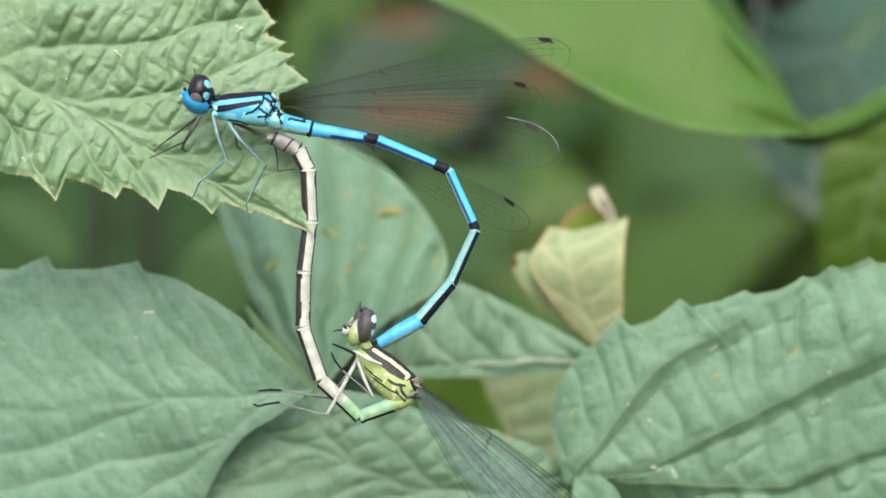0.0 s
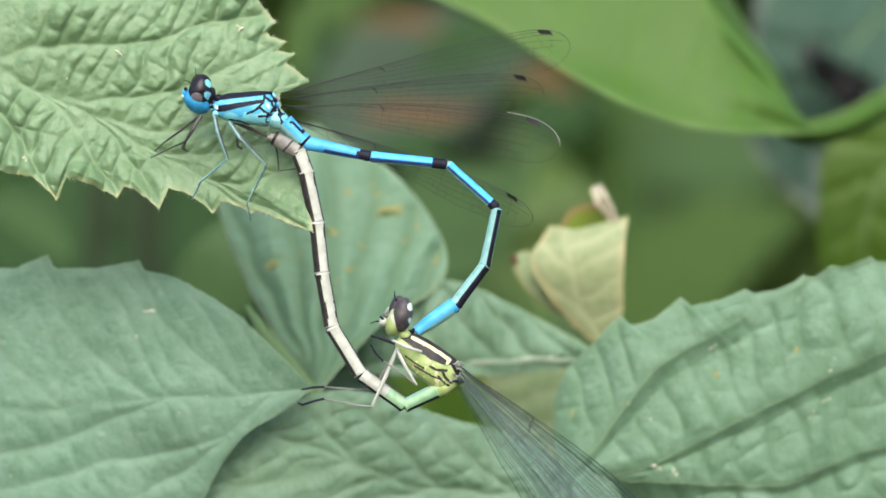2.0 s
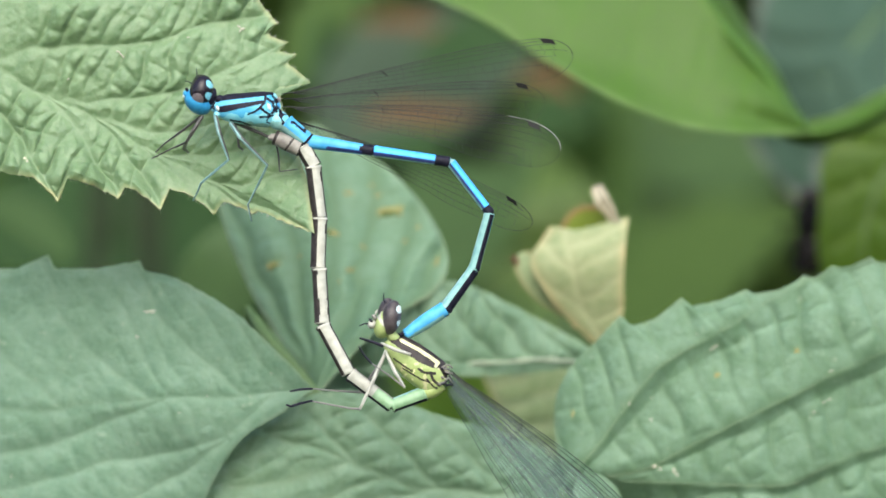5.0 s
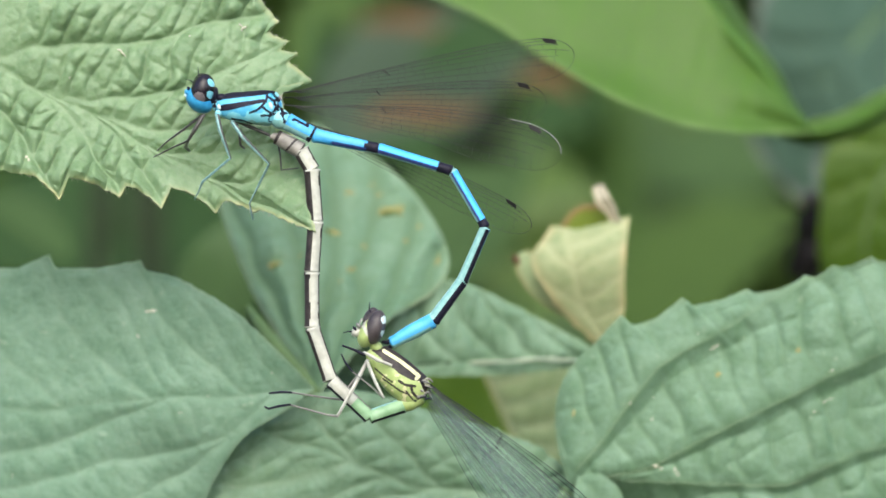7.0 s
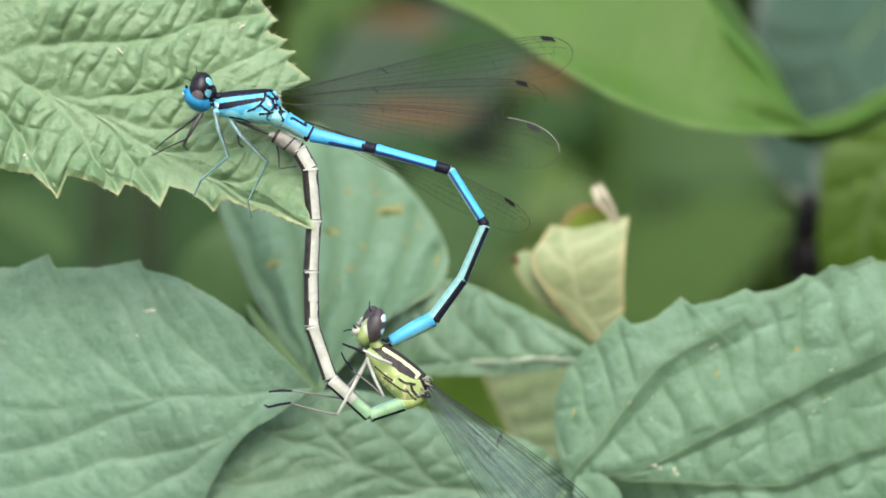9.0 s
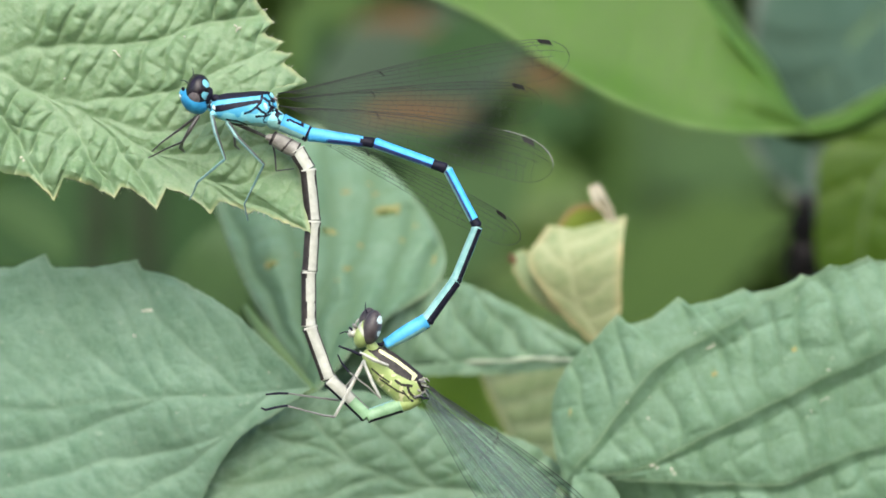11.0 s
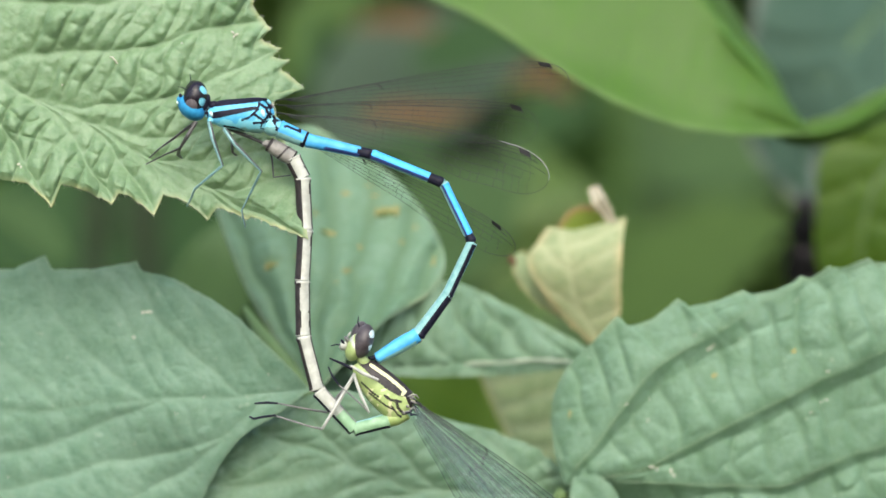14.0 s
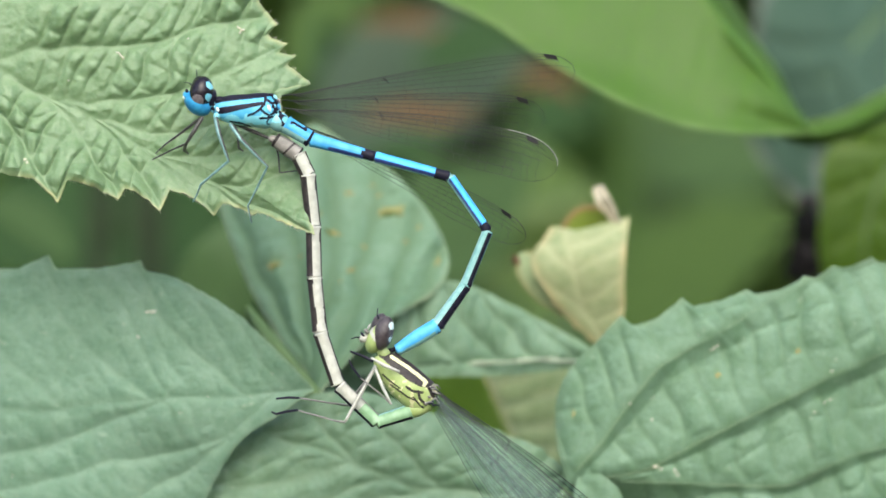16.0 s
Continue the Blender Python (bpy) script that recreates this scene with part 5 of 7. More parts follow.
    for u, v, d, r, m in ((734, 674, -16, 6, GREY), (738, 684, -12, 5, BLACK), (728, 690, -16, 5, PALE_GREY), (722, 702, -16, 5, GREY), (733, 698, -8, 5, BLACK), (716, 708, -14, 4, BLACK), (742, 690, -4, 4, GREY)):
        part("wing_base", ball(P(u, v, d), (r * 0.85 * UNIT, r * 0.7 * UNIT, r * 0.5 * UNIT), -35, None, 16, 12), m, thing)
    for k in range(9):
        u, v = 722 + 14 * jitter(k, 1, 2), 668 + 38 * jitter(k, 2, 5)
        part("wing_root", limb([P(u, v, -20), P(u + 7, v - 5 + 9 * jitter(k, 4, 1), -19), P(u + 13, v + 7 * jitter(k, 3, 3), -12)], [1.6 * UNIT, 1.9 * UNIT, 0.9 * UNIT], 7, 3), (BLACK, PALE_GREY, GREY)[k % 3], thing)
    leg(thing, P, [(634, 634, -20), (606, 686, -30), (579, 733, -30)], [4, 4.5, 3], CREAM, "cream leg")
    leg(thing, P, [(579, 733, -30), (560, 730, -30), (497, 712, -30)], [3, 2.2, 1.8], GREY, "cream leg")
    leg(thing, P, [(497, 711, -30), (475, 714, -30), (458, 718, -30), (450, 714, -30)], [2.6, 3.0, 2.6, 1.8], BLACK, "black foot")
    leg(thing, P, [(634, 640, 24), (600, 682, 36), (585, 706, 36), (555, 702, 34), (497, 692, 30)], [3.5, 3.5, 3, 2.2, 1.8], GREY, "cream leg")
    leg(thing, P, [(497, 692, 30), (478, 691, 30), (456, 693, 30)], [2.6, 3.0, 2.0], BLACK, "black foot")
    leg(thing, P, [(632, 636, -26), (646, 672, -34), (661, 702, -36)], [4, 4, 2.5], CREAM, "cream leg")
    leg(thing, P, [(661, 702, -34), (640, 682, -36), (607, 655, -36)], [2, 1.8, 1.6], GREY, "cream leg")
    leg(thing, P, [(607, 655, -36), (594, 638, -36), (587, 623, -36)], [2.2, 2.4, 1.7], BLACK, "black foot")
    leg(thing, P, [(676, 645, -30), (650, 634, -36), (626, 620, -38)], [3, 4.5, 3], CREAM, "cream leg")
    leg(thing, P, [(630, 626, -38), (612, 617, -38), (589, 608, -38)], [3.8, 3.2, 2.2], BLACK, "black foot")

    wings = []
    for b, t, ch, ld, sd in ((P(738, 688, -8), P(1035, 1007, -70), Vector((-66, -30, -61)) * UNIT, -0.4, 14), (P(734, 694, -10), P(1003, 1038, -50), Vector((-68, -20, -54)) * UNIT, -0.4, 15),
                             (P(738, 686, 10), P(1056, 993, 60), Vector((-62, 30, -62)) * UNIT, -0.4, 16), (P(732, 698, 10), P(973, 1055, 50), Vector((-72, 24, -48)) * UNIT, -0.4, 17)):
        w = wing("wing", thing, b - P(*FEMALE_HINGE), t - P(*FEMALE_HINGE), ch, ld, WING_SMOKY, seed=sd, crosses=16, vein_r=0.56, root=0.2, label="folded smoky wing with dark veins")
        w.location = P(*FEMALE_HINGE)
        wings.append(w)

    base = part("abdomen_ring", loft([P(726 - 40 * k / 20, 702 + 16 * (k / 20) ** 0.8) for k in range(21)], [((15 - 3 * abs(k / 10 - 1)) * UNIT,) * 2 for k in range(21)], 40,
                lambda s, a, p: 1 if 0.86 < s < 0.95 and a < 120 else 0), [LIME, BLACK], thing, "short yellow-green first ring")

    def dark_back(edge, tail=1.0):
        def paint(s, a, p):
            b = a + 2.5 * noise.noise(Vector((s * 5, a / 60, edge)))
            if s > 0.975 or s < 0.02:
                return 1
            if s > 0.945:
                return 0 if a > 40 else 1
            if b < edge and 0.04 < s < tail:
                return 1
            return 2 if b > 146 else 0
        return paint

    def plain(s, a, p):
        b = a + 14 * noise.noise(Vector((s * 5, a / 30, 4)))
        return 1 if s > 0.88 or s < 0.07 or abs(s - 0.50 + 0.001 * b) < 0.035 else (2 if b < 44 or b > 140 else 0)

    G = [MINT, BLACK, GREY]
    C = [CREAM, SOOT, SOOT]
    rings = [segment("abdomen_ring", thing, 63, 13.5, 12, dark_back(50), [MINT, BLACK, AQUA], label="mint-green ring"),
             segment("abdomen_ring", thing, 93, 12.5, 13, lambda s, a, p: (1 if s < 0.02 or s > 0.985 or a < 46 else (2 if a > 147 else (3 if s < 0.42 else 0))), [CREAM, BLACK, GREY, MINT], label="ring fading from mint to cream"),
             segment("abdomen_ring", thing, 98.4, 13, 13, dark_back(64), C, label="cream ring with a black back"),
             segment("abdomen_ring", thing, 98, 13.5, 13, dark_back(75), C, label="cream ring with a black back"),
             segment("abdomen_ring", thing, 89.7, 13.5, 13.5, dark_back(78), C, label="cream ring with a black back"),
             segment("abdomen_ring", thing, 92, 13.5, 14, dark_back(78), C, label="cream ring with a black back"),
             segment("abdomen_ring", thing, 38, 14, 14.5, dark_back(60), [CREAM, SOOT, SOOT], label="short cream ring"),
             segment("abdomen_ring", thing, 48.7, 14.5, 12, plain, [PALE_GREY, SOOT, GREY], 1.5, label="greyish cream end ring")]
    part("tail_tip", limb([Vector((46, 0, 0)) * UNIT, Vector((54, 0, 2)) * UNIT, Vector((59, -2, 6)) * UNIT], [9 * UNIT, 7 * UNIT, 3 * UNIT], 12, 4), PALE_GREY, rings[-1])
    return thing, rings, wings


male, male_rings, male_wings = male_damselfly()
female, female_rings, female_wings = female_damselfly()


# ---- a fly on the leaf behind ----
def house_fly():
    thing = tagged(new("fly"), "black bristly fly walking on the leaf behind", "fly")
    k = 0.000066
    V = lambda x, y, z: Vector((x, y, z)) * k
    part("thorax", ball(V(0, 0, 0), (22 * k, 20 * k, 28 * k)), BRISTLE, thing)
    part("abdomen", ball(V(2, 2, 44), (24 * k, 20 * k, 34 * k), paint=lambda p: 1 if abs((p.z / k) % 20 - 10) < 3 else 0), [BRISTLE, EYE_GREY], thing, "black abdomen with grey bands")
    head = part("head", ball(V(-2, -2, -34), (15 * k, 13 * k, 12 * k)), BRISTLE, thing)
    for sgn in (-1, 1):
        part("eye", ball(V(-2 + 11 * sgn, -5, -36), (7 * k, 9 * k, 10 * k)), EYE_GREY, head)
        bm = bmesh.new()
        c = [bm.verts.new(V(sgn * a, -18 - 0.1 * b, b)) for a, b in ((8, -4), (22, 20), (34, 62), (24, 78), (10, 50))]
        bm.faces.new(c)
        part("wing", bm, BRISTLE, thing, "dark wing")
        for a, z in ((-14, -30), (2, 4), (14, 34)):
            part("leg", limb([V(sgn * 14, 6, a), V(sgn * 38, -2, z), V(sgn * 46, 26, z * 1.5)], [3 * k, 2.4 * k, 1.5 * k], 6, 3), BRISTLE, thing)
    return thing


fly = house_fly()


# ---- what moves ----
def turns(rows):
    """Rows of seconds, x and z in units, and the angle in degrees above the x axis."""
    return [(t, pose(x * UNIT, 0, z * UNIT, 0, -a, 0)) for t, x, z, a in rows]


def motions():
    sway = (
        (0, 0.0, -0.0), (0.2, 0.2, 1.6), (0.3, 0.3, -3.7), (0.5, -2.2, -6.1), (0.7, -1.5, 1.5),
        (0.8, 0.5, 1.3), (1, 0.8, 3.2), (1.2, 0.2, -0.1), (1.3, 1.1, 1.9), (1.5, 0.6, -0.2),
        (1.7, 0.5, -1.1), (1.8, 0.4, -5.1), (2, 0.6, -1.4), (2.2, 0.9, 0.5), (2.3, 0.7, 0.7),
        (2.5, 1.1, 2.7), (2.7, 1.7, -2.5), (2.8, 1.7, -7.4), (3, 0.4, -2.3), (3.2, 2.1, -0.9),
        (3.3, 1.2, -1.4), (3.5, -0.6, 1.1), (3.7, 1.4, -2.2), (3.8, 0.3, -1.2), (4, 0.8, -0.2),
        (4.2, 1.0, -0.5), (6.3, 3.2, -3.5), (6.5, 3.4, -3.8), (6.7, 3.1, -2.4), (6.8, 2.2, -6.0),
        (7, 2.5, -0.2), (7.2, 1.9, -2.0), (7.3, 2.2, 0.1), (7.5, 1.9, -2.9), (7.7, 2.8, -5.5),
        (7.8, 2.8, -2.3), (8, 2.7, -4.0), (8.2, 3.2, -0.5), (8.3, 3.0, -1.8), (8.5, 2.5, -1.9),
        (8.7, 2.0, -1.5), (8.8, 2.3, -2.6), (9, 0.9, 1.7), (9.2, 2.6, -9.0), (11.3, -2.0, -2.2),
        (11.5, -3.9, -7.6), (11.7, -2.9, -1.5), (11.8, -4.6, -0.1), (12, -5.9, -6.1), (12.2, -2.4, 0.1),
        (12.3, -3.1, 3.9), (12.5, -1.4, -0.9), (12.7, -1.2, -6.7), (12.8, -2.0, -13.3), (13, -3.9, -13.4),
        (13.2, -5.2, -8.8), (13.3, -3.0, -12.6), (13.5, -6.4, -14.5), (13.7, -5.1, -17.8), (13.8, -3.2, -17.0),
        (14, -4.3, -11.3), (14.2, -2.1, -14.7), (14.3, -2.9, -14.9), (14.5, -0.5, -8.0), (14.7, -0.3, -6.2),
        (14.8, -0.7, 1.2), (15, 0.3, -8.0), (15.2, -0.9, -0.4), (15.3, 0.0, -2.3), (15.5, -0.7, -1.7),
        (15.7, -0.3, -1.6), (15.8, -0.8, -2.0), (16, -0.1, -3.8),
    )
    walk(near_leaf, [(t, pose(x * UNIT, 0, z * UNIT)) for t, x, z in sway])
    walk(male, [(t, Matrix.Translation(at(*MALE_AT) + Vector((x, 0, z)) * UNIT)) for t, x, z in sway])
    swing = (
        (0, 690.1, 655.0, 0.03), (0.2, 699.1, 652.3, -1.18), (0.3, 691.6, 659.2, -0.30), (0.5, 695.0, 654.5, -2.47), (0.7, 714.6, 650.3, -2.41),
        (0.8, 735.8, 646.0, -4.17), (1, 747.0, 634.4, -5.50), (1.2, 756.0, 635.6, -6.15), (1.3, 760.9, 631.0, -6.72), (1.5, 768.1, 629.1, -7.34),
        (1.7, 783.8, 624.0, -8.73), (1.8, 779.4, 633.8, -7.94), (2, 760.9, 633.0, -5.37), (2.2, 722.6, 656.2, -2.72), (2.3, 717.8, 656.2, -2.37),
        (2.5, 702.1, 653.4, 0.51), (2.7, 698.9, 659.6, -0.82), (2.8, 694.8, 667.1, -0.18), (3, 702.0, 657.9, -0.18), (3.2, 695.0, 657.2, -0.65),
        (3.3, 699.8, 657.4, -0.99), (3.5, 719.1, 645.8, -3.15), (3.7, 740.4, 645.2, -4.55), (3.8, 743.9, 643.9, -4.87), (4, 751.2, 637.7, -5.86),
        (4.2, 758.6, 632.0, -6.21), (6.3, 700.6, 655.0, -2.33), (6.5, 712.3, 656.7, -2.89), (6.7, 725.5, 652.7, -3.11), (6.8, 722.9, 657.7, -2.68),
        (7, 704.5, 658.4, -0.74), (7.2, 701.4, 661.0, -0.94), (7.3, 702.1, 656.7, -1.19), (7.5, 698.3, 661.2, -1.04), (7.7, 698.8, 661.7, -0.72),
        (7.8, 694.3, 659.7, -0.48), (8, 702.1, 658.0, -2.43), (8.2, 721.4, 648.9, -2.98), (8.3, 731.4, 649.5, -3.68), (8.5, 733.5, 646.8, -4.40),
        (8.7, 742.5, 643.3, -4.79), (8.8, 732.7, 652.5, -3.65), (9, 706.1, 656.2, -0.77), (9.2, 699.1, 668.4, -0.80), (11.3, 705.2, 658.9, -1.31),
        (11.5, 690.5, 672.1, 0.91), (11.7, 689.0, 660.2, -0.06), (11.8, 690.6, 658.6, -0.25), (12, 685.6, 672.5, 1.06), (12.2, 696.1, 651.8, -0.98),
        (12.3, 699.7, 653.9, -1.13), (12.5, 720.2, 655.2, -2.84), (12.7, 740.4, 652.0, -4.23), (12.8, 740.6, 664.1, -3.68), (13, 743.1, 663.2, -5.23),
        (13.2, 750.5, 653.5, -4.90), (13.3, 744.2, 661.0, -4.09), (13.5, 713.7, 680.1, -0.38), (13.7, 694.5, 685.1, 0.70), (13.8, 696.6, 685.2, 0.55),
        (14, 687.4, 683.0, 1.34), (14.2, 696.0, 680.8, 0.39), (14.3, 699.9, 679.7, 0.05), (14.5, 690.8, 676.6, 0.33), (14.7, 707.6, 666.1, -1.15),
        (14.8, 722.3, 652.2, -2.88), (15, 736.3, 661.5, -3.96), (15.2, 752.8, 645.1, -5.47), (15.3, 756.2, 644.2, -5.76), (15.5, 755.7, 649.1, -5.84),
        (15.7, 763.8, 644.4, -6.30), (15.8, 752.1, 647.4, -5.30), (16, 718.1, 668.2, -0.40),
    )
    walk(female, [(t, Matrix.Translation(at(u, v)) @ pose(0, 0, 0, 0, a, 0)) for t, u, v, a in swing])
    for w in female_wings:
        walk(w, [(t, pose(46 * UNIT, 0, -33 * UNIT, 0, -0.97 * a - 1.4, 0)) for t, u, v, a in swing])
    walk(male_rings[0], turns((
        (0, 73.0, -23.0, -12.6), (0.2, 73.0, -23.0, -24.5), (0.3, 73.0, -23.0, -22.1), (0.5, 73.0, -23.0, -25.6), (0.7, 73.0, -23.0, -28.3),
        (0.8, 73.0, -23.0, -35.9), (1, 73.0, -23.0, -42.8), (1.2, 73.0, -23.0, -41.1), (1.3, 73.0, -23.0, -43.9), (1.5, 73.0, -23.0, -48.1),
        (1.7, 73.0, -23.0, -43.2), (1.8, 73.0, -23.0, -43.1), (2, 73.0, -23.0, -44.5), (2.2, 73.0, -23.0, -32.3), (2.3, 73.0, -23.0, -31.9),
        (2.5, 73.0, -23.0, -23.7), (2.7, 73.0, -23.0, -25.0), (2.8, 73.0, -23.0, -19.6), (3, 73.0, -23.0, -20.6), (3.2, 73.0, -23.0, -22.1),
        (3.3, 73.0, -23.0, -24.8), (3.5, 73.0, -23.0, -34.6), (3.7, 73.0, -23.0, -35.0), (3.8, 73.0, -23.0, -34.7), (4, 73.0, -23.0, -45.0),
        (4.2, 73.0, -23.0, -45.5), (6.3, 73.0, -23.0, -26.7), (6.5, 73.0, -23.0, -34.9), (6.7, 73.0, -23.0, -32.8), (6.8, 73.0, -23.0, -31.5),
        (7, 73.0, -23.0, -27.4), (7.2, 73.0, -23.0, -25.2), (7.3, 73.0, -23.0, -24.8), (7.5, 73.0, -23.0, -19.8), (7.7, 73.0, -23.0, -22.1),
        (7.8, 73.0, -23.0, -22.4), (8, 73.0, -23.0, -29.0), (8.2, 73.0, -23.0, -32.6), (8.3, 73.0, -23.0, -35.4), (8.5, 73.0, -23.0, -40.5),
        (8.7, 73.0, -23.0, -34.7), (8.8, 73.0, -23.0, -36.5), (9, 73.0, -23.0, -30.1), (9.2, 73.0, -23.0, -16.4), (11.3, 73.0, -23.0, -24.4),
        (11.5, 73.0, -23.0, -18.9), (11.7, 73.0, -23.0, -20.0), (11.8, 73.0, -23.0, -22.3), (12, 73.0, -23.0, -18.6), (12.2, 73.0, -23.0, -22.0),
        (12.3, 73.0, -23.0, -24.9), (12.5, 73.0, -23.0, -33.1), (12.7, 73.0, -23.0, -37.4), (12.8, 73.0, -23.0, -34.8), (13, 73.0, -23.0, -42.0),
        (13.2, 73.0, -23.0, -39.4), (13.3, 73.0, -23.0, -37.6), (13.5, 73.0, -23.0, -35.2), (13.7, 73.0, -23.0, -20.5), (13.8, 73.0, -23.0, -20.6),
        (14, 73.0, -23.0, -22.6), (14.2, 73.0, -23.0, -20.4), (14.3, 73.0, -23.0, -19.9), (14.5, 73.0, -23.0, -22.4), (14.7, 73.0, -23.0, -23.8),
        (14.8, 73.0, -23.0, -33.2), (15, 73.0, -23.0, -37.5), (15.2, 73.0, -23.0, -39.5), (15.3, 73.0, -23.0, -41.5), (15.5, 73.0, -23.0, -41.5),
        (15.7, 73.0, -23.0, -42.2), (15.8, 73.0, -23.0, -39.6), (16, 73.0, -23.0, -30.8),
    )))
    walk(male_rings[1], turns((
        (0, 122.1, -33.9, -9.6), (0.2, 118.7, -43.8, -6.6), (0.3, 119.5, -41.9, -5.6), (0.5, 118.4, -44.8, -1.0), (0.7, 117.2, -46.8, -9.9),
        (0.8, 113.7, -52.4, -8.0), (1, 110.3, -57.5, -8.8), (1.2, 110.8, -56.0, -8.5), (1.3, 109.2, -57.8, -10.0), (1.5, 107.0, -60.8, -11.0),
        (1.7, 109.6, -57.4, -8.5), (1.8, 109.7, -57.3, -10.1), (2, 109.2, -58.7, -12.1), (2.2, 115.4, -49.8, -10.4), (2.3, 115.7, -49.5, -9.9),
        (2.5, 119.4, -43.3, -12.8), (2.7, 118.5, -44.2, -5.7), (2.8, 120.3, -39.9, -10.8), (3, 120.4, -40.8, -10.3), (3.2, 119.5, -41.9, -5.6),
        (3.3, 118.6, -44.0, -5.4), (3.5, 114.8, -51.8, -6.3), (3.7, 114.1, -51.8, -7.2), (3.8, 114.3, -51.6, -6.9), (4, 108.9, -59.0, -9.4),
        (4.2, 108.5, -59.1, -12.0), (6.3, 118.0, -45.7, -0.9), (6.5, 114.5, -52.0, -5.5), (6.7, 115.2, -50.2, -8.2), (6.8, 115.8, -49.3, -9.7),
        (7, 118.0, -46.3, -11.7), (7.2, 118.4, -44.4, -8.4), (7.3, 118.6, -44.1, -5.5), (7.5, 120.5, -40.1, -7.3), (7.7, 119.5, -41.9, -8.4),
        (7.8, 119.4, -42.1, -5.9), (8, 117.3, -47.5, -0.4), (8.2, 115.3, -50.1, -7.6), (8.3, 113.9, -52.1, -6.8), (8.5, 111.6, -55.9, -8.7),
        (8.7, 114.3, -51.6, -6.9), (8.8, 113.4, -52.9, -8.7), (9, 117.0, -48.4, -12.6), (9.2, 121.3, -37.2, -13.0), (11.3, 118.7, -43.7, -7.5),
        (11.5, 121.1, -39.5, -14.3), (11.7, 120.2, -40.2, -8.9), (11.8, 119.4, -42.1, -5.8), (12, 121.1, -39.2, -12.3), (12.2, 119.6, -41.8, -6.0),
        (12.3, 118.5, -44.2, -7.0), (12.5, 115.5, -50.7, -7.9), (12.7, 112.9, -53.5, -9.1), (12.8, 114.2, -51.7, -10.6), (13, 110.7, -57.0, -11.8),
        (13.2, 111.8, -54.8, -10.1), (13.3, 112.8, -53.6, -9.2), (13.5, 114.7, -52.4, -16.3), (13.7, 120.0, -40.6, -11.6), (13.8, 120.0, -40.7, -12.3),
        (14, 120.0, -42.5, -12.5), (14.2, 120.1, -40.5, -12.1), (14.3, 120.2, -40.1, -11.6), (14.5, 120.1, -42.4, -7.6), (14.7, 119.0, -43.3, -8.6),
        (14.8, 115.0, -50.5, -8.1), (15, 113.3, -54.0, -11.5), (15.2, 111.7, -54.9, -10.2), (15.3, 110.6, -56.3, -9.8), (15.5, 111.1, -56.7, -12.5),
        (15.7, 110.2, -56.8, -10.0), (15.8, 111.7, -55.0, -10.3), (16, 116.8, -49.1, -15.3),
    )))
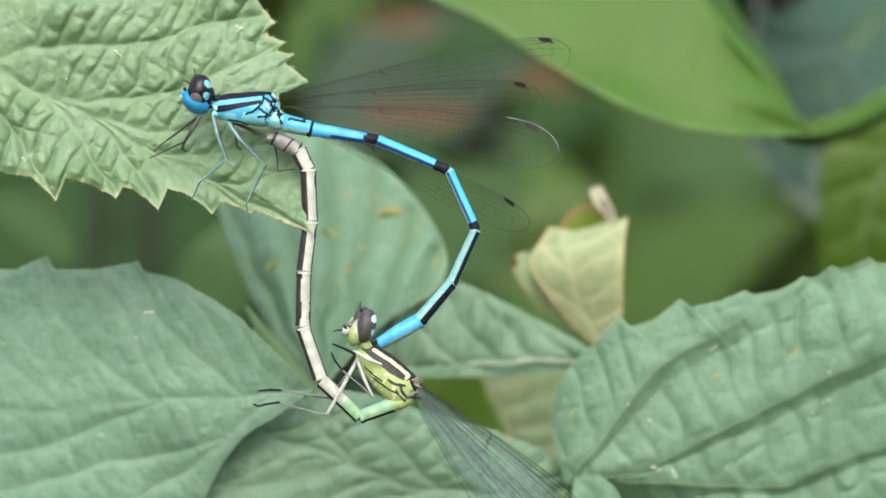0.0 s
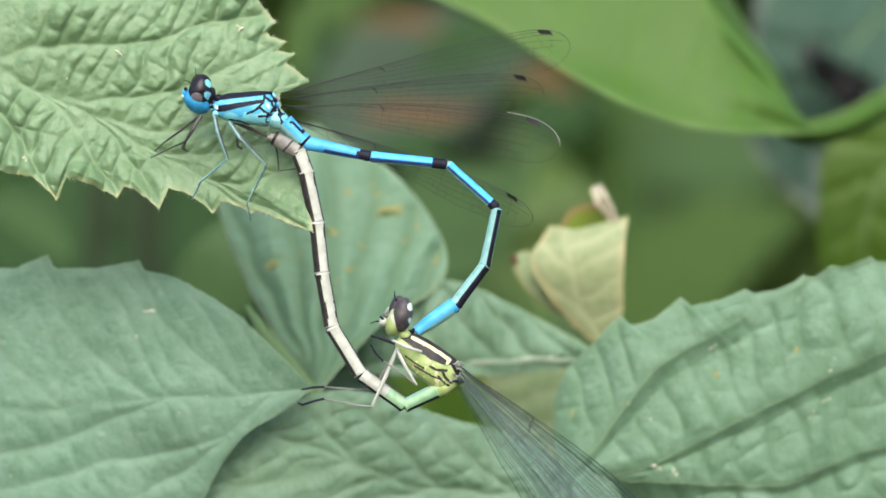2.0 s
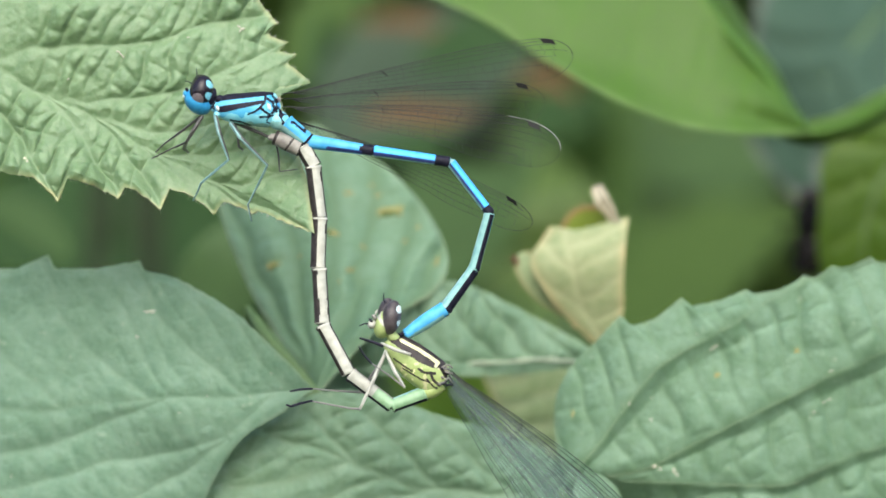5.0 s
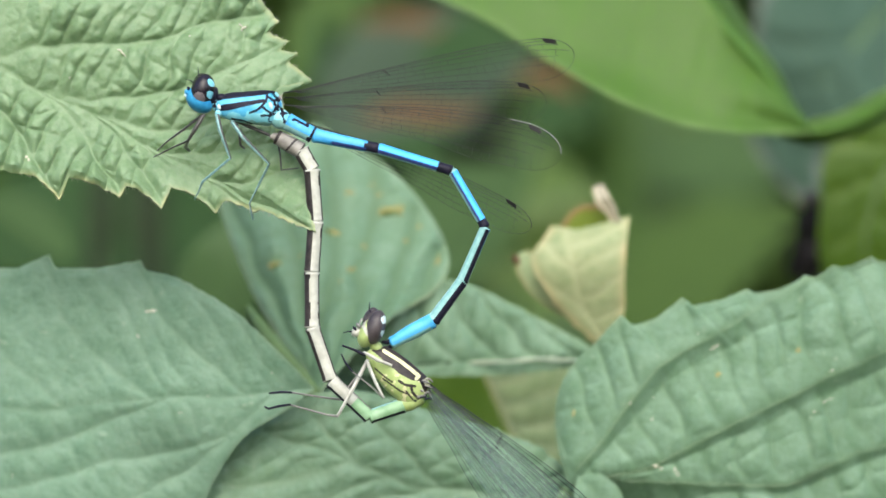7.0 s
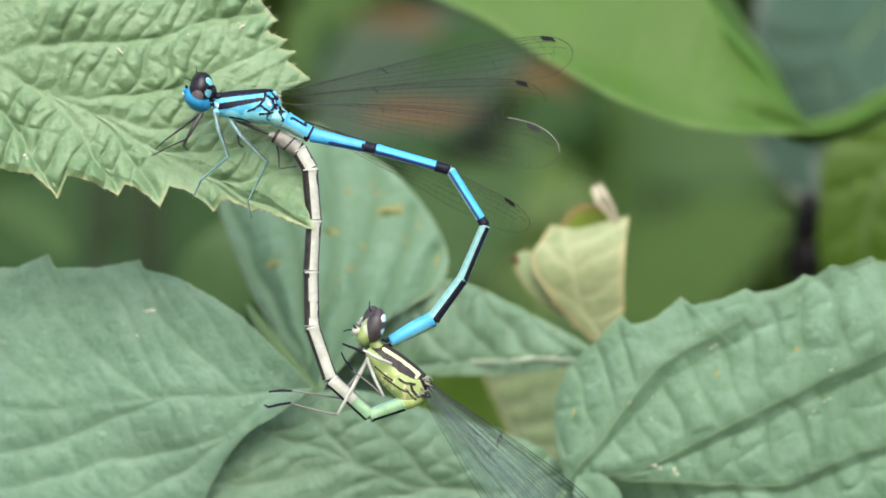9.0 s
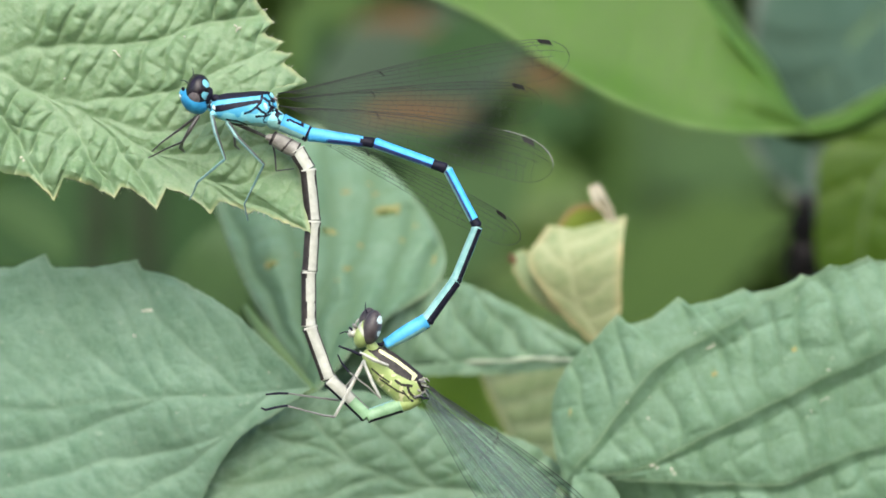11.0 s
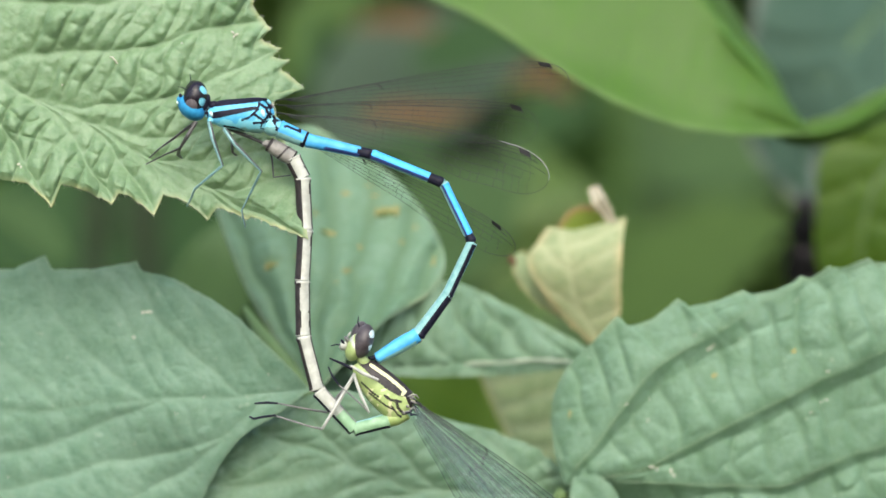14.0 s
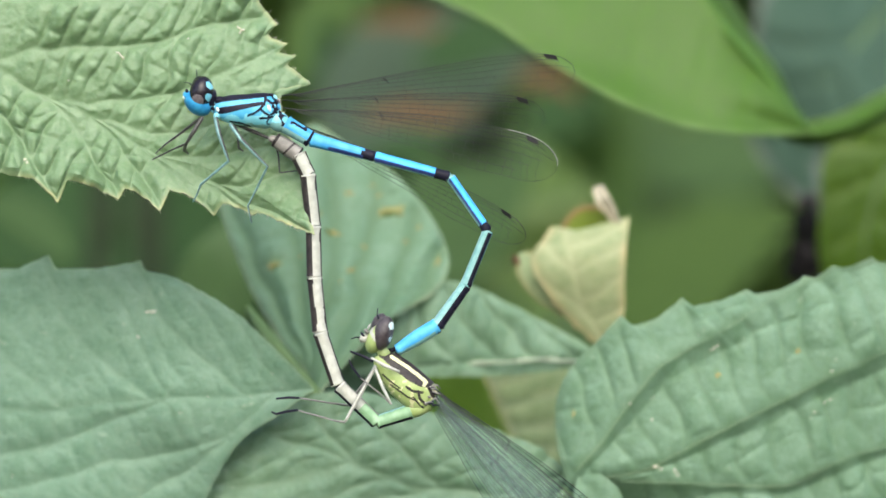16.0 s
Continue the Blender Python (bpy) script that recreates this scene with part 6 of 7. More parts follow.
    walk(male_rings[2], turns((
        (0, 238.6, -53.6, -22.9), (0.2, 235.9, -57.4, -20.2), (0.3, 237.0, -53.4, -21.6), (0.5, 236.5, -46.9, -19.3), (0.7, 233.5, -67.1, -15.9),
        (0.8, 230.5, -69.0, -10.2), (1, 227.3, -75.6, -7.0), (1.2, 227.5, -73.5, -6.1), (1.3, 225.4, -78.2, -4.9), (1.5, 223.2, -83.4, -3.8),
        (1.7, 226.3, -74.9, -2.0), (1.8, 225.8, -78.0, -2.7), (2, 225.0, -83.5, -5.6), (2.2, 231.5, -71.2, -14.3), (2.3, 231.9, -69.7, -15.1),
        (2.5, 234.9, -69.6, -19.6), (2.7, 235.9, -55.9, -21.0), (2.8, 236.2, -62.0, -21.2), (3, 236.8, -61.9, -21.0), (3.2, 236.9, -53.5, -21.5),
        (3.3, 236.1, -55.2, -20.8), (3.5, 232.5, -64.8, -13.2), (3.7, 231.2, -66.5, -9.4), (3.8, 231.4, -65.8, -9.1), (4, 225.8, -78.3, -7.1),
        (4.2, 225.0, -83.9, -3.0), (6.3, 236.1, -47.5, -19.3), (6.5, 232.2, -63.4, -15.0), (6.7, 232.0, -67.0, -13.3), (6.8, 232.1, -69.1, -13.8),
        (7, 233.9, -70.3, -16.8), (7.2, 235.2, -61.7, -20.4), (7.3, 236.0, -55.4, -20.8), (7.5, 237.7, -55.2, -21.3), (7.7, 236.3, -59.1, -21.0),
        (7.8, 236.8, -54.3, -21.8), (8, 235.4, -48.4, -18.9), (8.2, 232.2, -65.7, -13.6), (8.3, 231.1, -66.0, -11.9), (8.5, 228.4, -73.8, -9.0),
        (8.7, 231.4, -65.8, -9.2), (8.8, 230.0, -70.7, -10.9), (9, 232.4, -74.3, -15.6), (9.2, 236.4, -63.8, -19.9), (11.3, 235.7, -59.2, -19.4),
        (11.5, 235.8, -68.8, -19.1), (11.7, 236.8, -58.4, -21.4), (11.8, 236.8, -54.0, -21.5), (12, 236.8, -64.4, -20.9), (12.2, 236.9, -54.1, -20.2),
        (12.3, 235.7, -58.5, -20.2), (12.5, 232.6, -66.9, -12.4), (12.7, 229.4, -72.1, -8.6), (12.8, 230.2, -73.3, -9.8), (13, 226.6, -81.2, -7.7),
        (13.2, 228.0, -75.5, -6.9), (13.3, 229.3, -72.6, -8.5), (13.5, 228.5, -85.8, -14.0), (13.7, 235.6, -64.3, -20.8), (13.8, 235.3, -65.8, -21.0),
        (14, 235.6, -68.2, -21.7), (14.2, 235.5, -65.2, -21.0), (14.3, 235.8, -63.8, -20.4), (14.5, 237.4, -58.1, -23.0), (14.7, 235.6, -60.9, -19.4),
        (14.8, 231.8, -67.1, -13.8), (15, 229.3, -77.7, -9.2), (15.2, 227.9, -75.9, -7.1), (15.3, 226.9, -76.4, -6.7), (15.5, 226.8, -82.3, -6.8),
        (15.7, 226.4, -77.2, -6.1), (15.8, 227.8, -76.2, -7.2), (16, 231.2, -80.5, -14.9),
    )))
    walk(male_rings[3], turns((
        (0, 363.9, -106.5, -65.4), (0.2, 363.6, -104.3, -63.6), (0.3, 363.4, -103.4, -66.9), (0.5, 364.9, -91.9, -68.0), (0.7, 364.3, -104.4, -57.9),
        (0.8, 364.4, -93.1, -55.0), (1, 362.6, -92.2, -49.1), (1.2, 362.8, -87.9, -47.6), (1.3, 360.9, -90.0, -44.8), (1.5, 359.3, -92.3, -41.3),
        (1.7, 362.2, -79.6, -40.4), (1.8, 361.7, -84.4, -41.3), (2, 360.8, -96.9, -41.8), (2.2, 363.3, -104.7, -57.4), (2.3, 363.2, -105.1, -58.7),
        (2.5, 363.3, -115.3, -58.5), (2.7, 362.9, -104.7, -65.2), (2.8, 363.0, -111.2, -64.1), (3, 364.0, -110.8, -60.3), (3.2, 363.4, -103.5, -66.7),
        (3.3, 363.2, -103.4, -65.0), (3.5, 365.2, -96.0, -59.0), (3.7, 365.4, -88.8, -54.4), (3.8, 365.7, -87.2, -53.9), (4, 361.1, -95.1, -47.0),
        (4.2, 362.0, -91.1, -45.5), (6.3, 364.4, -92.5, -66.7), (6.5, 363.6, -98.6, -60.0), (6.7, 364.4, -98.2, -57.7), (6.8, 364.2, -101.5, -57.3),
        (7, 364.2, -109.5, -59.6), (7.2, 362.6, -109.0, -63.3), (7.3, 363.2, -103.6, -64.8), (7.5, 364.4, -104.5, -64.1), (7.7, 363.2, -107.8, -63.9),
        (7.8, 363.1, -104.8, -66.9), (8, 364.0, -92.5, -66.8), (8.2, 364.4, -97.7, -58.5), (8.3, 364.2, -94.0, -56.9), (8.5, 362.9, -95.0, -52.8),
        (8.7, 365.7, -87.5, -54.2), (8.8, 363.6, -96.4, -55.7), (9, 363.6, -110.9, -57.7), (9.2, 364.4, -110.1, -61.3), (11.3, 364.0, -104.5, -62.3),
        (11.5, 364.6, -113.5, -62.5), (11.7, 363.4, -108.0, -65.6), (11.8, 363.3, -104.0, -66.4), (12, 364.0, -113.0, -64.3), (12.2, 364.6, -101.0, -64.5),
        (12.3, 363.3, -105.6, -63.3), (12.5, 365.7, -96.1, -58.8), (12.7, 363.9, -92.5, -52.5), (12.8, 364.3, -96.4, -52.6), (13, 361.8, -99.6, -49.3),
        (13.2, 363.0, -91.8, -49.0), (13.3, 363.7, -92.8, -52.0), (13.5, 361.0, -118.8, -53.1), (13.7, 362.8, -112.6, -63.6), (13.8, 362.2, -114.6, -63.2),
        (14, 362.3, -118.6, -64.1), (14.2, 362.5, -113.9, -63.3), (14.3, 363.3, -111.3, -62.7), (14.5, 362.8, -111.4, -66.4), (14.7, 363.9, -106.2, -62.6),
        (14.8, 363.9, -99.5, -58.1), (15, 363.9, -99.6, -53.4), (15.2, 362.8, -92.7, -49.3), (15.3, 361.9, -92.3, -47.8), (15.5, 362.3, -98.4, -47.4),
        (15.7, 361.6, -91.7, -46.3), (15.8, 362.7, -93.3, -49.4), (16, 363.1, -115.6, -55.2),
    )))
    walk(male_rings[4], turns((
        (0, 412.3, -212.0, -114.4), (0.2, 415.1, -208.2, -112.4), (0.3, 409.0, -210.1, -113.7), (0.5, 408.4, -199.4, -111.9), (0.7, 425.8, -202.7, -111.8),
        (0.8, 430.9, -188.2, -109.1), (1, 438.7, -180.0, -106.3), (1.2, 441.1, -173.5, -104.7), (1.3, 443.2, -171.7, -102.5), (1.5, 446.7, -169.1, -100.3),
        (1.7, 450.5, -154.8, -98.1), (1.8, 448.8, -161.0, -99.2), (2, 447.5, -174.5, -101.7), (2.2, 425.9, -202.4, -111.6), (2.3, 423.5, -204.3, -112.1),
        (2.5, 423.9, -214.2, -112.9), (2.7, 411.6, -209.9, -112.8), (2.8, 413.6, -215.6, -115.7), (3, 421.5, -211.6, -111.8), (3.2, 409.3, -210.0, -113.4),
        (3.3, 412.3, -208.5, -112.7), (3.5, 425.0, -195.7, -109.6), (3.7, 432.9, -183.1, -108.7), (3.8, 434.1, -180.9, -108.0), (4, 440.3, -180.2, -104.6),
        (4.2, 443.5, -174.0, -102.6), (6.3, 410.4, -199.0, -112.1), (6.5, 421.7, -199.2, -112.3), (6.7, 426.4, -196.2, -111.1), (6.8, 426.9, -199.1, -112.0),
        (7, 422.9, -209.7, -113.4), (7.2, 414.7, -212.7, -113.0), (7.3, 412.5, -208.6, -112.4), (7.5, 415.1, -209.0, -113.2), (7.7, 414.3, -212.0, -113.9),
        (7.8, 408.6, -211.5, -113.6), (8, 409.7, -199.2, -112.1), (8.2, 425.0, -196.6, -111.7), (8.3, 427.6, -191.1, -109.8), (8.5, 433.2, -187.6, -108.9),
        (8.7, 433.5, -181.6, -108.5), (8.8, 428.9, -192.2, -109.8), (9, 425.6, -209.1, -113.2), (9.2, 420.2, -211.9, -114.9), (11.3, 417.9, -207.2, -111.9),
        (11.5, 418.2, -216.7, -116.5), (11.7, 411.2, -213.7, -114.5), (11.8, 409.7, -210.3, -112.9), (12, 414.5, -217.8, -117.0), (12.2, 414.5, -205.7, -112.7),
        (12.3, 415.4, -209.2, -111.6), (12.5, 426.0, -195.7, -112.8), (12.7, 434.4, -184.5, -108.7), (12.8, 434.7, -188.6, -108.7), (13, 437.8, -187.9, -107.2),
        (13.2, 439.2, -179.2, -105.7), (13.3, 435.2, -184.2, -107.6), (13.5, 430.9, -212.1, -111.6), (13.7, 414.4, -216.5, -114.8), (13.8, 414.6, -218.1, -114.4),
        (14, 413.2, -223.3, -115.1), (14.2, 414.5, -217.5, -114.8), (14.3, 416.4, -214.4, -114.2), (14.5, 409.2, -217.9, -115.2), (14.7, 417.4, -209.1, -112.4),
        (14.8, 425.2, -198.0, -110.6), (15, 433.4, -193.1, -110.4), (15.2, 438.5, -180.6, -106.2), (15.3, 439.9, -178.2, -104.8), (15.5, 441.2, -184.2, -105.5),
        (15.7, 441.7, -175.7, -103.1), (15.8, 438.2, -181.4, -106.3), (16, 429.7, -211.2, -112.1),
    )))
    walk(male_rings[5], turns((
        (0, 369.1, -307.1, -130.6), (0.2, 375.3, -304.7, -130.0), (0.3, 367.1, -305.7, -128.3), (0.5, 369.4, -296.2, -128.7), (0.7, 387.1, -299.7, -126.3),
        (0.8, 396.6, -286.8, -122.8), (1, 409.4, -280.2, -125.7), (1.2, 414.5, -274.4, -122.6), (1.3, 420.7, -273.7, -125.0), (1.5, 428.0, -271.8, -126.2),
        (1.7, 435.8, -258.2, -122.0), (1.8, 432.2, -264.1, -121.6), (2, 426.3, -276.7, -127.3), (2.2, 387.4, -299.5, -123.6), (2.3, 384.2, -301.0, -124.0),
        (2.5, 383.3, -310.3, -132.6), (2.7, 371.2, -306.2, -127.2), (2.8, 368.3, -309.7, -127.4), (3, 382.7, -308.5, -132.8), (3.2, 367.8, -305.8, -128.0),
        (3.3, 372.1, -304.9, -127.1), (3.5, 390.0, -294.0, -128.8), (3.7, 399.4, -282.0, -122.5), (3.8, 401.9, -280.2, -121.6), (4, 414.0, -281.2, -126.8),
        (4.2, 420.8, -275.9, -126.4), (6.3, 371.1, -295.9, -125.1), (6.5, 382.0, -296.0, -124.6), (6.7, 388.9, -293.6, -124.8), (6.8, 387.8, -295.9, -124.3),
        (7, 381.4, -305.7, -126.7), (7.2, 373.8, -308.8, -127.5), (7.3, 372.7, -305.1, -126.8), (7.5, 373.9, -305.1, -126.1), (7.7, 372.0, -307.4, -128.3),
        (7.8, 366.9, -307.1, -128.1), (8, 370.3, -296.1, -123.5), (8.2, 386.4, -293.6, -125.5), (8.3, 392.3, -289.3, -123.6), (8.5, 399.3, -286.5, -123.2),
        (8.7, 400.3, -280.6, -122.3), (8.8, 393.5, -290.4, -123.5), (9, 384.3, -305.2, -126.6), (9.2, 376.1, -306.8, -127.0), (11.3, 379.0, -304.1, -126.3),
        (11.5, 371.5, -310.5, -126.9), (11.7, 367.9, -308.6, -128.5), (11.8, 369.1, -306.5, -127.3), (12, 366.9, -311.0, -126.2), (12.2, 374.1, -302.0, -129.1),
        (12.3, 377.0, -306.2, -128.8), (12.5, 385.4, -292.1, -122.9), (12.7, 401.0, -283.4, -121.6), (12.8, 401.2, -287.4, -121.2), (13, 407.0, -287.7, -122.8),
        (13.2, 410.9, -279.7, -119.9), (13.3, 403.7, -283.7, -120.1), (13.5, 392.3, -309.3, -125.4), (13.7, 370.6, -311.3, -125.2), (13.8, 371.5, -313.2, -125.4),
        (14, 368.8, -318.1, -126.7), (14.2, 370.7, -312.3, -125.9), (14.3, 373.7, -309.7, -125.2), (14.5, 364.8, -312.6, -126.4), (14.7, 377.6, -305.6, -124.4),
        (14.8, 388.4, -295.7, -124.0), (15, 397.0, -291.2, -122.2), (15.2, 409.5, -280.8, -120.4), (15.3, 413.3, -279.1, -121.5), (15.5, 413.3, -284.9, -121.6),
        (15.7, 418.0, -277.3, -120.9), (15.8, 409.0, -281.6, -120.5), (16, 390.4, -308.2, -125.4),
    )))
    walk(male_rings[6], turns((
        (0, 313.1, -372.5, -150.6), (0.2, 320.0, -370.6, -149.6), (0.3, 313.8, -373.2, -150.6), (0.5, 315.6, -363.4, -147.5), (0.7, 336.2, -369.0, -149.7),
        (0.8, 350.0, -359.1, -144.2), (1, 359.1, -350.1, -144.5), (1.2, 368.2, -346.9, -143.3), (1.3, 371.4, -344.1, -143.0), (1.5, 377.3, -341.1, -143.1),
        (1.7, 390.3, -331.1, -139.5), (1.8, 387.2, -337.3, -140.1), (2, 374.2, -345.1, -145.3), (2.2, 339.8, -371.1, -147.2), (2.3, 336.1, -372.3, -148.1),
        (2.5, 325.1, -373.6, -150.8), (2.7, 319.1, -374.6, -150.4), (2.8, 316.1, -378.0, -151.1), (3, 324.2, -371.6, -149.6), (3.2, 314.9, -373.6, -150.2),
        (3.3, 320.2, -373.4, -150.3), (3.5, 336.2, -361.1, -146.3), (3.7, 353.2, -354.6, -144.0), (3.8, 356.8, -353.4, -143.0), (4, 362.5, -350.1, -144.3),
        (4.2, 369.8, -345.1, -144.7), (6.3, 321.6, -366.4, -149.9), (6.5, 333.0, -367.0, -149.6), (6.7, 339.8, -364.2, -146.6), (6.8, 339.4, -367.0, -148.0),
        (7, 329.8, -374.8, -152.0), (7.2, 321.5, -377.0, -150.7), (7.3, 321.2, -373.9, -149.9), (7.5, 323.1, -374.7, -151.6), (7.7, 318.7, -375.0, -151.5),
        (7.8, 313.8, -374.8, -150.3), (8, 322.7, -368.0, -149.1), (8.2, 336.5, -363.6, -147.9), (8.3, 344.7, -361.0, -145.8), (8.5, 352.1, -358.5, -148.3),
        (8.7, 354.3, -353.3, -143.8), (8.8, 346.1, -362.1, -144.9), (9, 332.9, -374.4, -152.0), (9.2, 324.3, -375.7, -151.9), (11.3, 328.1, -373.4, -149.5),
        (11.5, 319.7, -379.5, -149.6), (11.7, 314.4, -375.9, -150.2), (11.8, 317.0, -374.9, -149.4), (12, 315.9, -380.6, -148.8), (12.2, 319.8, -368.7, -149.6),
        (12.3, 323.1, -373.2, -148.3), (12.5, 338.6, -364.6, -144.4), (12.7, 355.9, -356.7, -143.8), (12.8, 356.7, -361.0, -142.8), (13, 360.4, -360.1, -143.4),
        (13.2, 368.1, -354.3, -142.0), (13.3, 360.5, -358.0, -142.2), (13.5, 342.4, -379.6, -148.4), (13.7, 321.1, -381.6, -147.6), (13.8, 321.7, -383.3, -148.4),
        (14, 317.3, -387.3, -150.2), (14.2, 320.2, -381.9, -149.0), (14.3, 324.1, -379.9, -148.3), (14.5, 313.6, -382.0, -147.9), (14.7, 329.0, -376.5, -149.6),
        (14.8, 340.3, -366.9, -146.2), (15, 351.1, -364.1, -144.0), (15.2, 366.0, -355.0, -142.5), (15.3, 368.3, -352.4, -142.6), (15.5, 368.3, -358.3, -143.1),
        (15.7, 373.8, -351.1, -140.2), (15.8, 365.4, -355.7, -142.6), (16, 340.4, -378.5, -148.4),
    )))
    walk(female_rings[0], turns((
        (0, 6.0, -61.0, -159.5), (0.2, 6.0, -61.0, -161.7), (0.3, 6.0, -61.0, -160.6), (0.5, 5.7, -60.9, -162.5), (0.7, 6.0, -61.0, -162.1),
        (0.8, 6.0, -61.0, -162.1), (1, 5.9, -60.9, -160.8), (1.2, 6.0, -61.0, -160.8), (1.3, 6.0, -61.0, -163.1), (1.5, 5.9, -60.9, -160.7),
        (1.7, 6.0, -61.0, -164.5), (1.8, 6.0, -61.0, -164.8), (2, 5.6, -61.0, -159.9), (2.2, 6.0, -61.0, -163.8), (2.3, 6.0, -61.0, -163.9),
        (2.5, 5.7, -61.0, -160.0), (2.7, 6.0, -61.0, -161.8), (2.8, 6.0, -61.0, -161.0), (3, 5.5, -61.0, -161.6), (3.2, 6.0, -61.0, -161.4),
        (3.3, 6.0, -61.0, -161.6), (3.5, 5.4, -61.1, -161.2), (3.7, 6.0, -61.0, -161.0), (3.8, 6.0, -61.0, -161.9), (4, 5.6, -61.0, -160.9),
        (4.2, 5.5, -60.7, -165.7), (6.3, 5.6, -61.1, -160.6), (6.5, 5.4, -61.1, -161.5), (6.7, 6.0, -61.0, -161.4), (6.8, 6.0, -61.0, -161.2),
        (7, 5.1, -61.2, -161.8), (7.2, 6.0, -61.0, -162.9), (7.3, 6.0, -61.0, -162.3), (7.5, 5.5, -61.1, -161.8), (7.7, 6.0, -61.0, -161.0),
        (7.8, 6.0, -61.0, -161.7), (8, 5.7, -61.0, -161.7), (8.2, 6.0, -61.0, -160.5), (8.3, 6.0, -61.0, -161.8), (8.5, 5.8, -61.0, -160.3),
        (8.7, 6.0, -61.0, -160.9), (8.8, 6.0, -61.0, -162.0), (9, 5.1, -61.2, -161.4), (9.2, 5.2, -61.3, -162.1), (11.3, 6.0, -61.0, -163.0),
        (11.5, 4.9, -61.3, -161.9), (11.7, 6.0, -61.0, -161.6), (11.8, 6.0, -61.0, -162.3), (12, 5.1, -61.2, -162.6), (12.2, 6.0, -61.0, -160.4),
        (12.3, 6.0, -61.0, -163.9), (12.5, 5.4, -61.1, -161.8), (12.7, 6.0, -61.0, -160.9), (12.8, 6.0, -61.0, -163.0), (13, 5.7, -60.9, -163.5),
        (13.2, 6.0, -61.0, -162.9), (13.3, 6.0, -61.0, -163.2), (13.5, 5.3, -61.1, -162.4), (13.7, 6.0, -61.0, -164.1), (13.8, 6.0, -61.0, -164.7),
        (14, 5.1, -61.2, -163.8), (14.2, 6.0, -61.0, -163.7), (14.3, 6.0, -61.0, -163.9), (14.5, 5.3, -61.1, -163.7), (14.7, 6.0, -61.0, -164.0),
        (14.8, 6.0, -61.0, -163.5), (15, 5.8, -61.0, -162.5), (15.2, 6.0, -61.0, -163.2), (15.3, 6.0, -61.0, -162.9), (15.5, 5.8, -60.9, -163.7),
        (15.7, 6.0, -60.9, -165.5), (15.8, 6.0, -61.0, -163.2), (16, 5.3, -61.1, -162.6),
    )))
    walk(female_rings[1], turns((
        (0, -53.0, -83.0, 136.3), (0.2, -53.8, -80.8, 136.4), (0.3, -53.4, -81.9, 136.4), (0.5, -54.3, -79.9, 136.6), (0.7, -53.9, -80.3, 136.1),
        (0.8, -53.9, -80.3, 136.4), (1, -53.6, -81.6, 138.0), (1.2, -53.5, -81.7, 137.8), (1.3, -54.2, -79.3, 137.7), (1.5, -53.5, -81.7, 138.3),
        (1.7, -54.7, -77.8, 136.9), (1.8, -54.8, -77.4, 136.7), (2, -53.5, -82.7, 139.0), (2.2, -54.5, -78.5, 134.8), (2.3, -54.5, -78.5, 134.9),
        (2.5, -53.5, -82.6, 137.8), (2.7, -53.8, -80.7, 135.7), (2.8, -53.5, -81.6, 135.6), (3, -54.3, -80.9, 137.6), (3.2, -53.7, -81.0, 135.7),
        (3.3, -53.7, -80.9, 135.9), (3.5, -54.2, -81.3, 137.7), (3.7, -53.5, -81.5, 137.3), (3.8, -53.9, -80.5, 136.7), (4, -53.9, -81.6, 137.8),
        (4.2, -55.6, -76.3, 139.6), (6.3, -53.8, -82.0, 134.9), (6.5, -54.4, -81.1, 136.3), (6.7, -53.7, -81.1, 136.8), (6.8, -53.6, -81.3, 136.7),
        (7, -54.8, -80.9, 136.1), (7.2, -54.2, -79.5, 135.3), (7.3, -54.0, -80.1, 135.4), (7.5, -54.3, -80.8, 135.5), (7.7, -53.5, -81.6, 136.0),
        (7.8, -53.8, -80.8, 135.6), (8, -54.1, -80.8, 135.4), (8.2, -53.4, -82.0, 137.5), (8.3, -53.8, -80.6, 136.6), (8.5, -53.5, -82.3, 137.0),
        (8.7, -53.5, -81.6, 137.4), (8.8, -53.9, -80.4, 136.4), (9, -54.6, -81.3, 136.7), (9.2, -54.8, -80.7, 132.9), (11.3, -54.2, -79.4, 135.4),
        (11.5, -55.0, -80.9, 135.8), (11.7, -53.8, -80.8, 136.0), (11.8, -54.0, -80.1, 135.3), (12, -55.1, -80.1, 135.4), (12.2, -53.3, -82.1, 136.7),
        (12.3, -54.5, -78.4, 134.9), (12.5, -54.5, -80.8, 136.3), (12.7, -53.5, -81.6, 137.4), (12.8, -54.2, -79.4, 136.0), (13, -54.7, -78.9, 136.0),
        (13.2, -54.2, -79.5, 136.4), (13.3, -54.3, -79.1, 135.9), (13.5, -54.8, -80.1, 136.1), (13.7, -54.6, -78.2, 134.4), (13.8, -54.8, -77.5, 133.3),
        (14, -55.4, -78.8, 134.3), (14.2, -54.4, -78.7, 133.9), (14.3, -54.5, -78.4, 133.8), (14.5, -55.1, -78.8, 134.4), (14.7, -54.6, -78.3, 133.8),
        (14.8, -54.4, -78.9, 135.5), (15, -54.3, -79.9, 136.1), (15.2, -54.3, -79.2, 136.0), (15.3, -54.2, -79.5, 136.4), (15.5, -54.7, -78.6, 136.0),
        (15.7, -55.0, -76.7, 134.9), (15.8, -54.3, -79.2, 136.0), (16, -54.9, -80.0, 135.7),
    )))
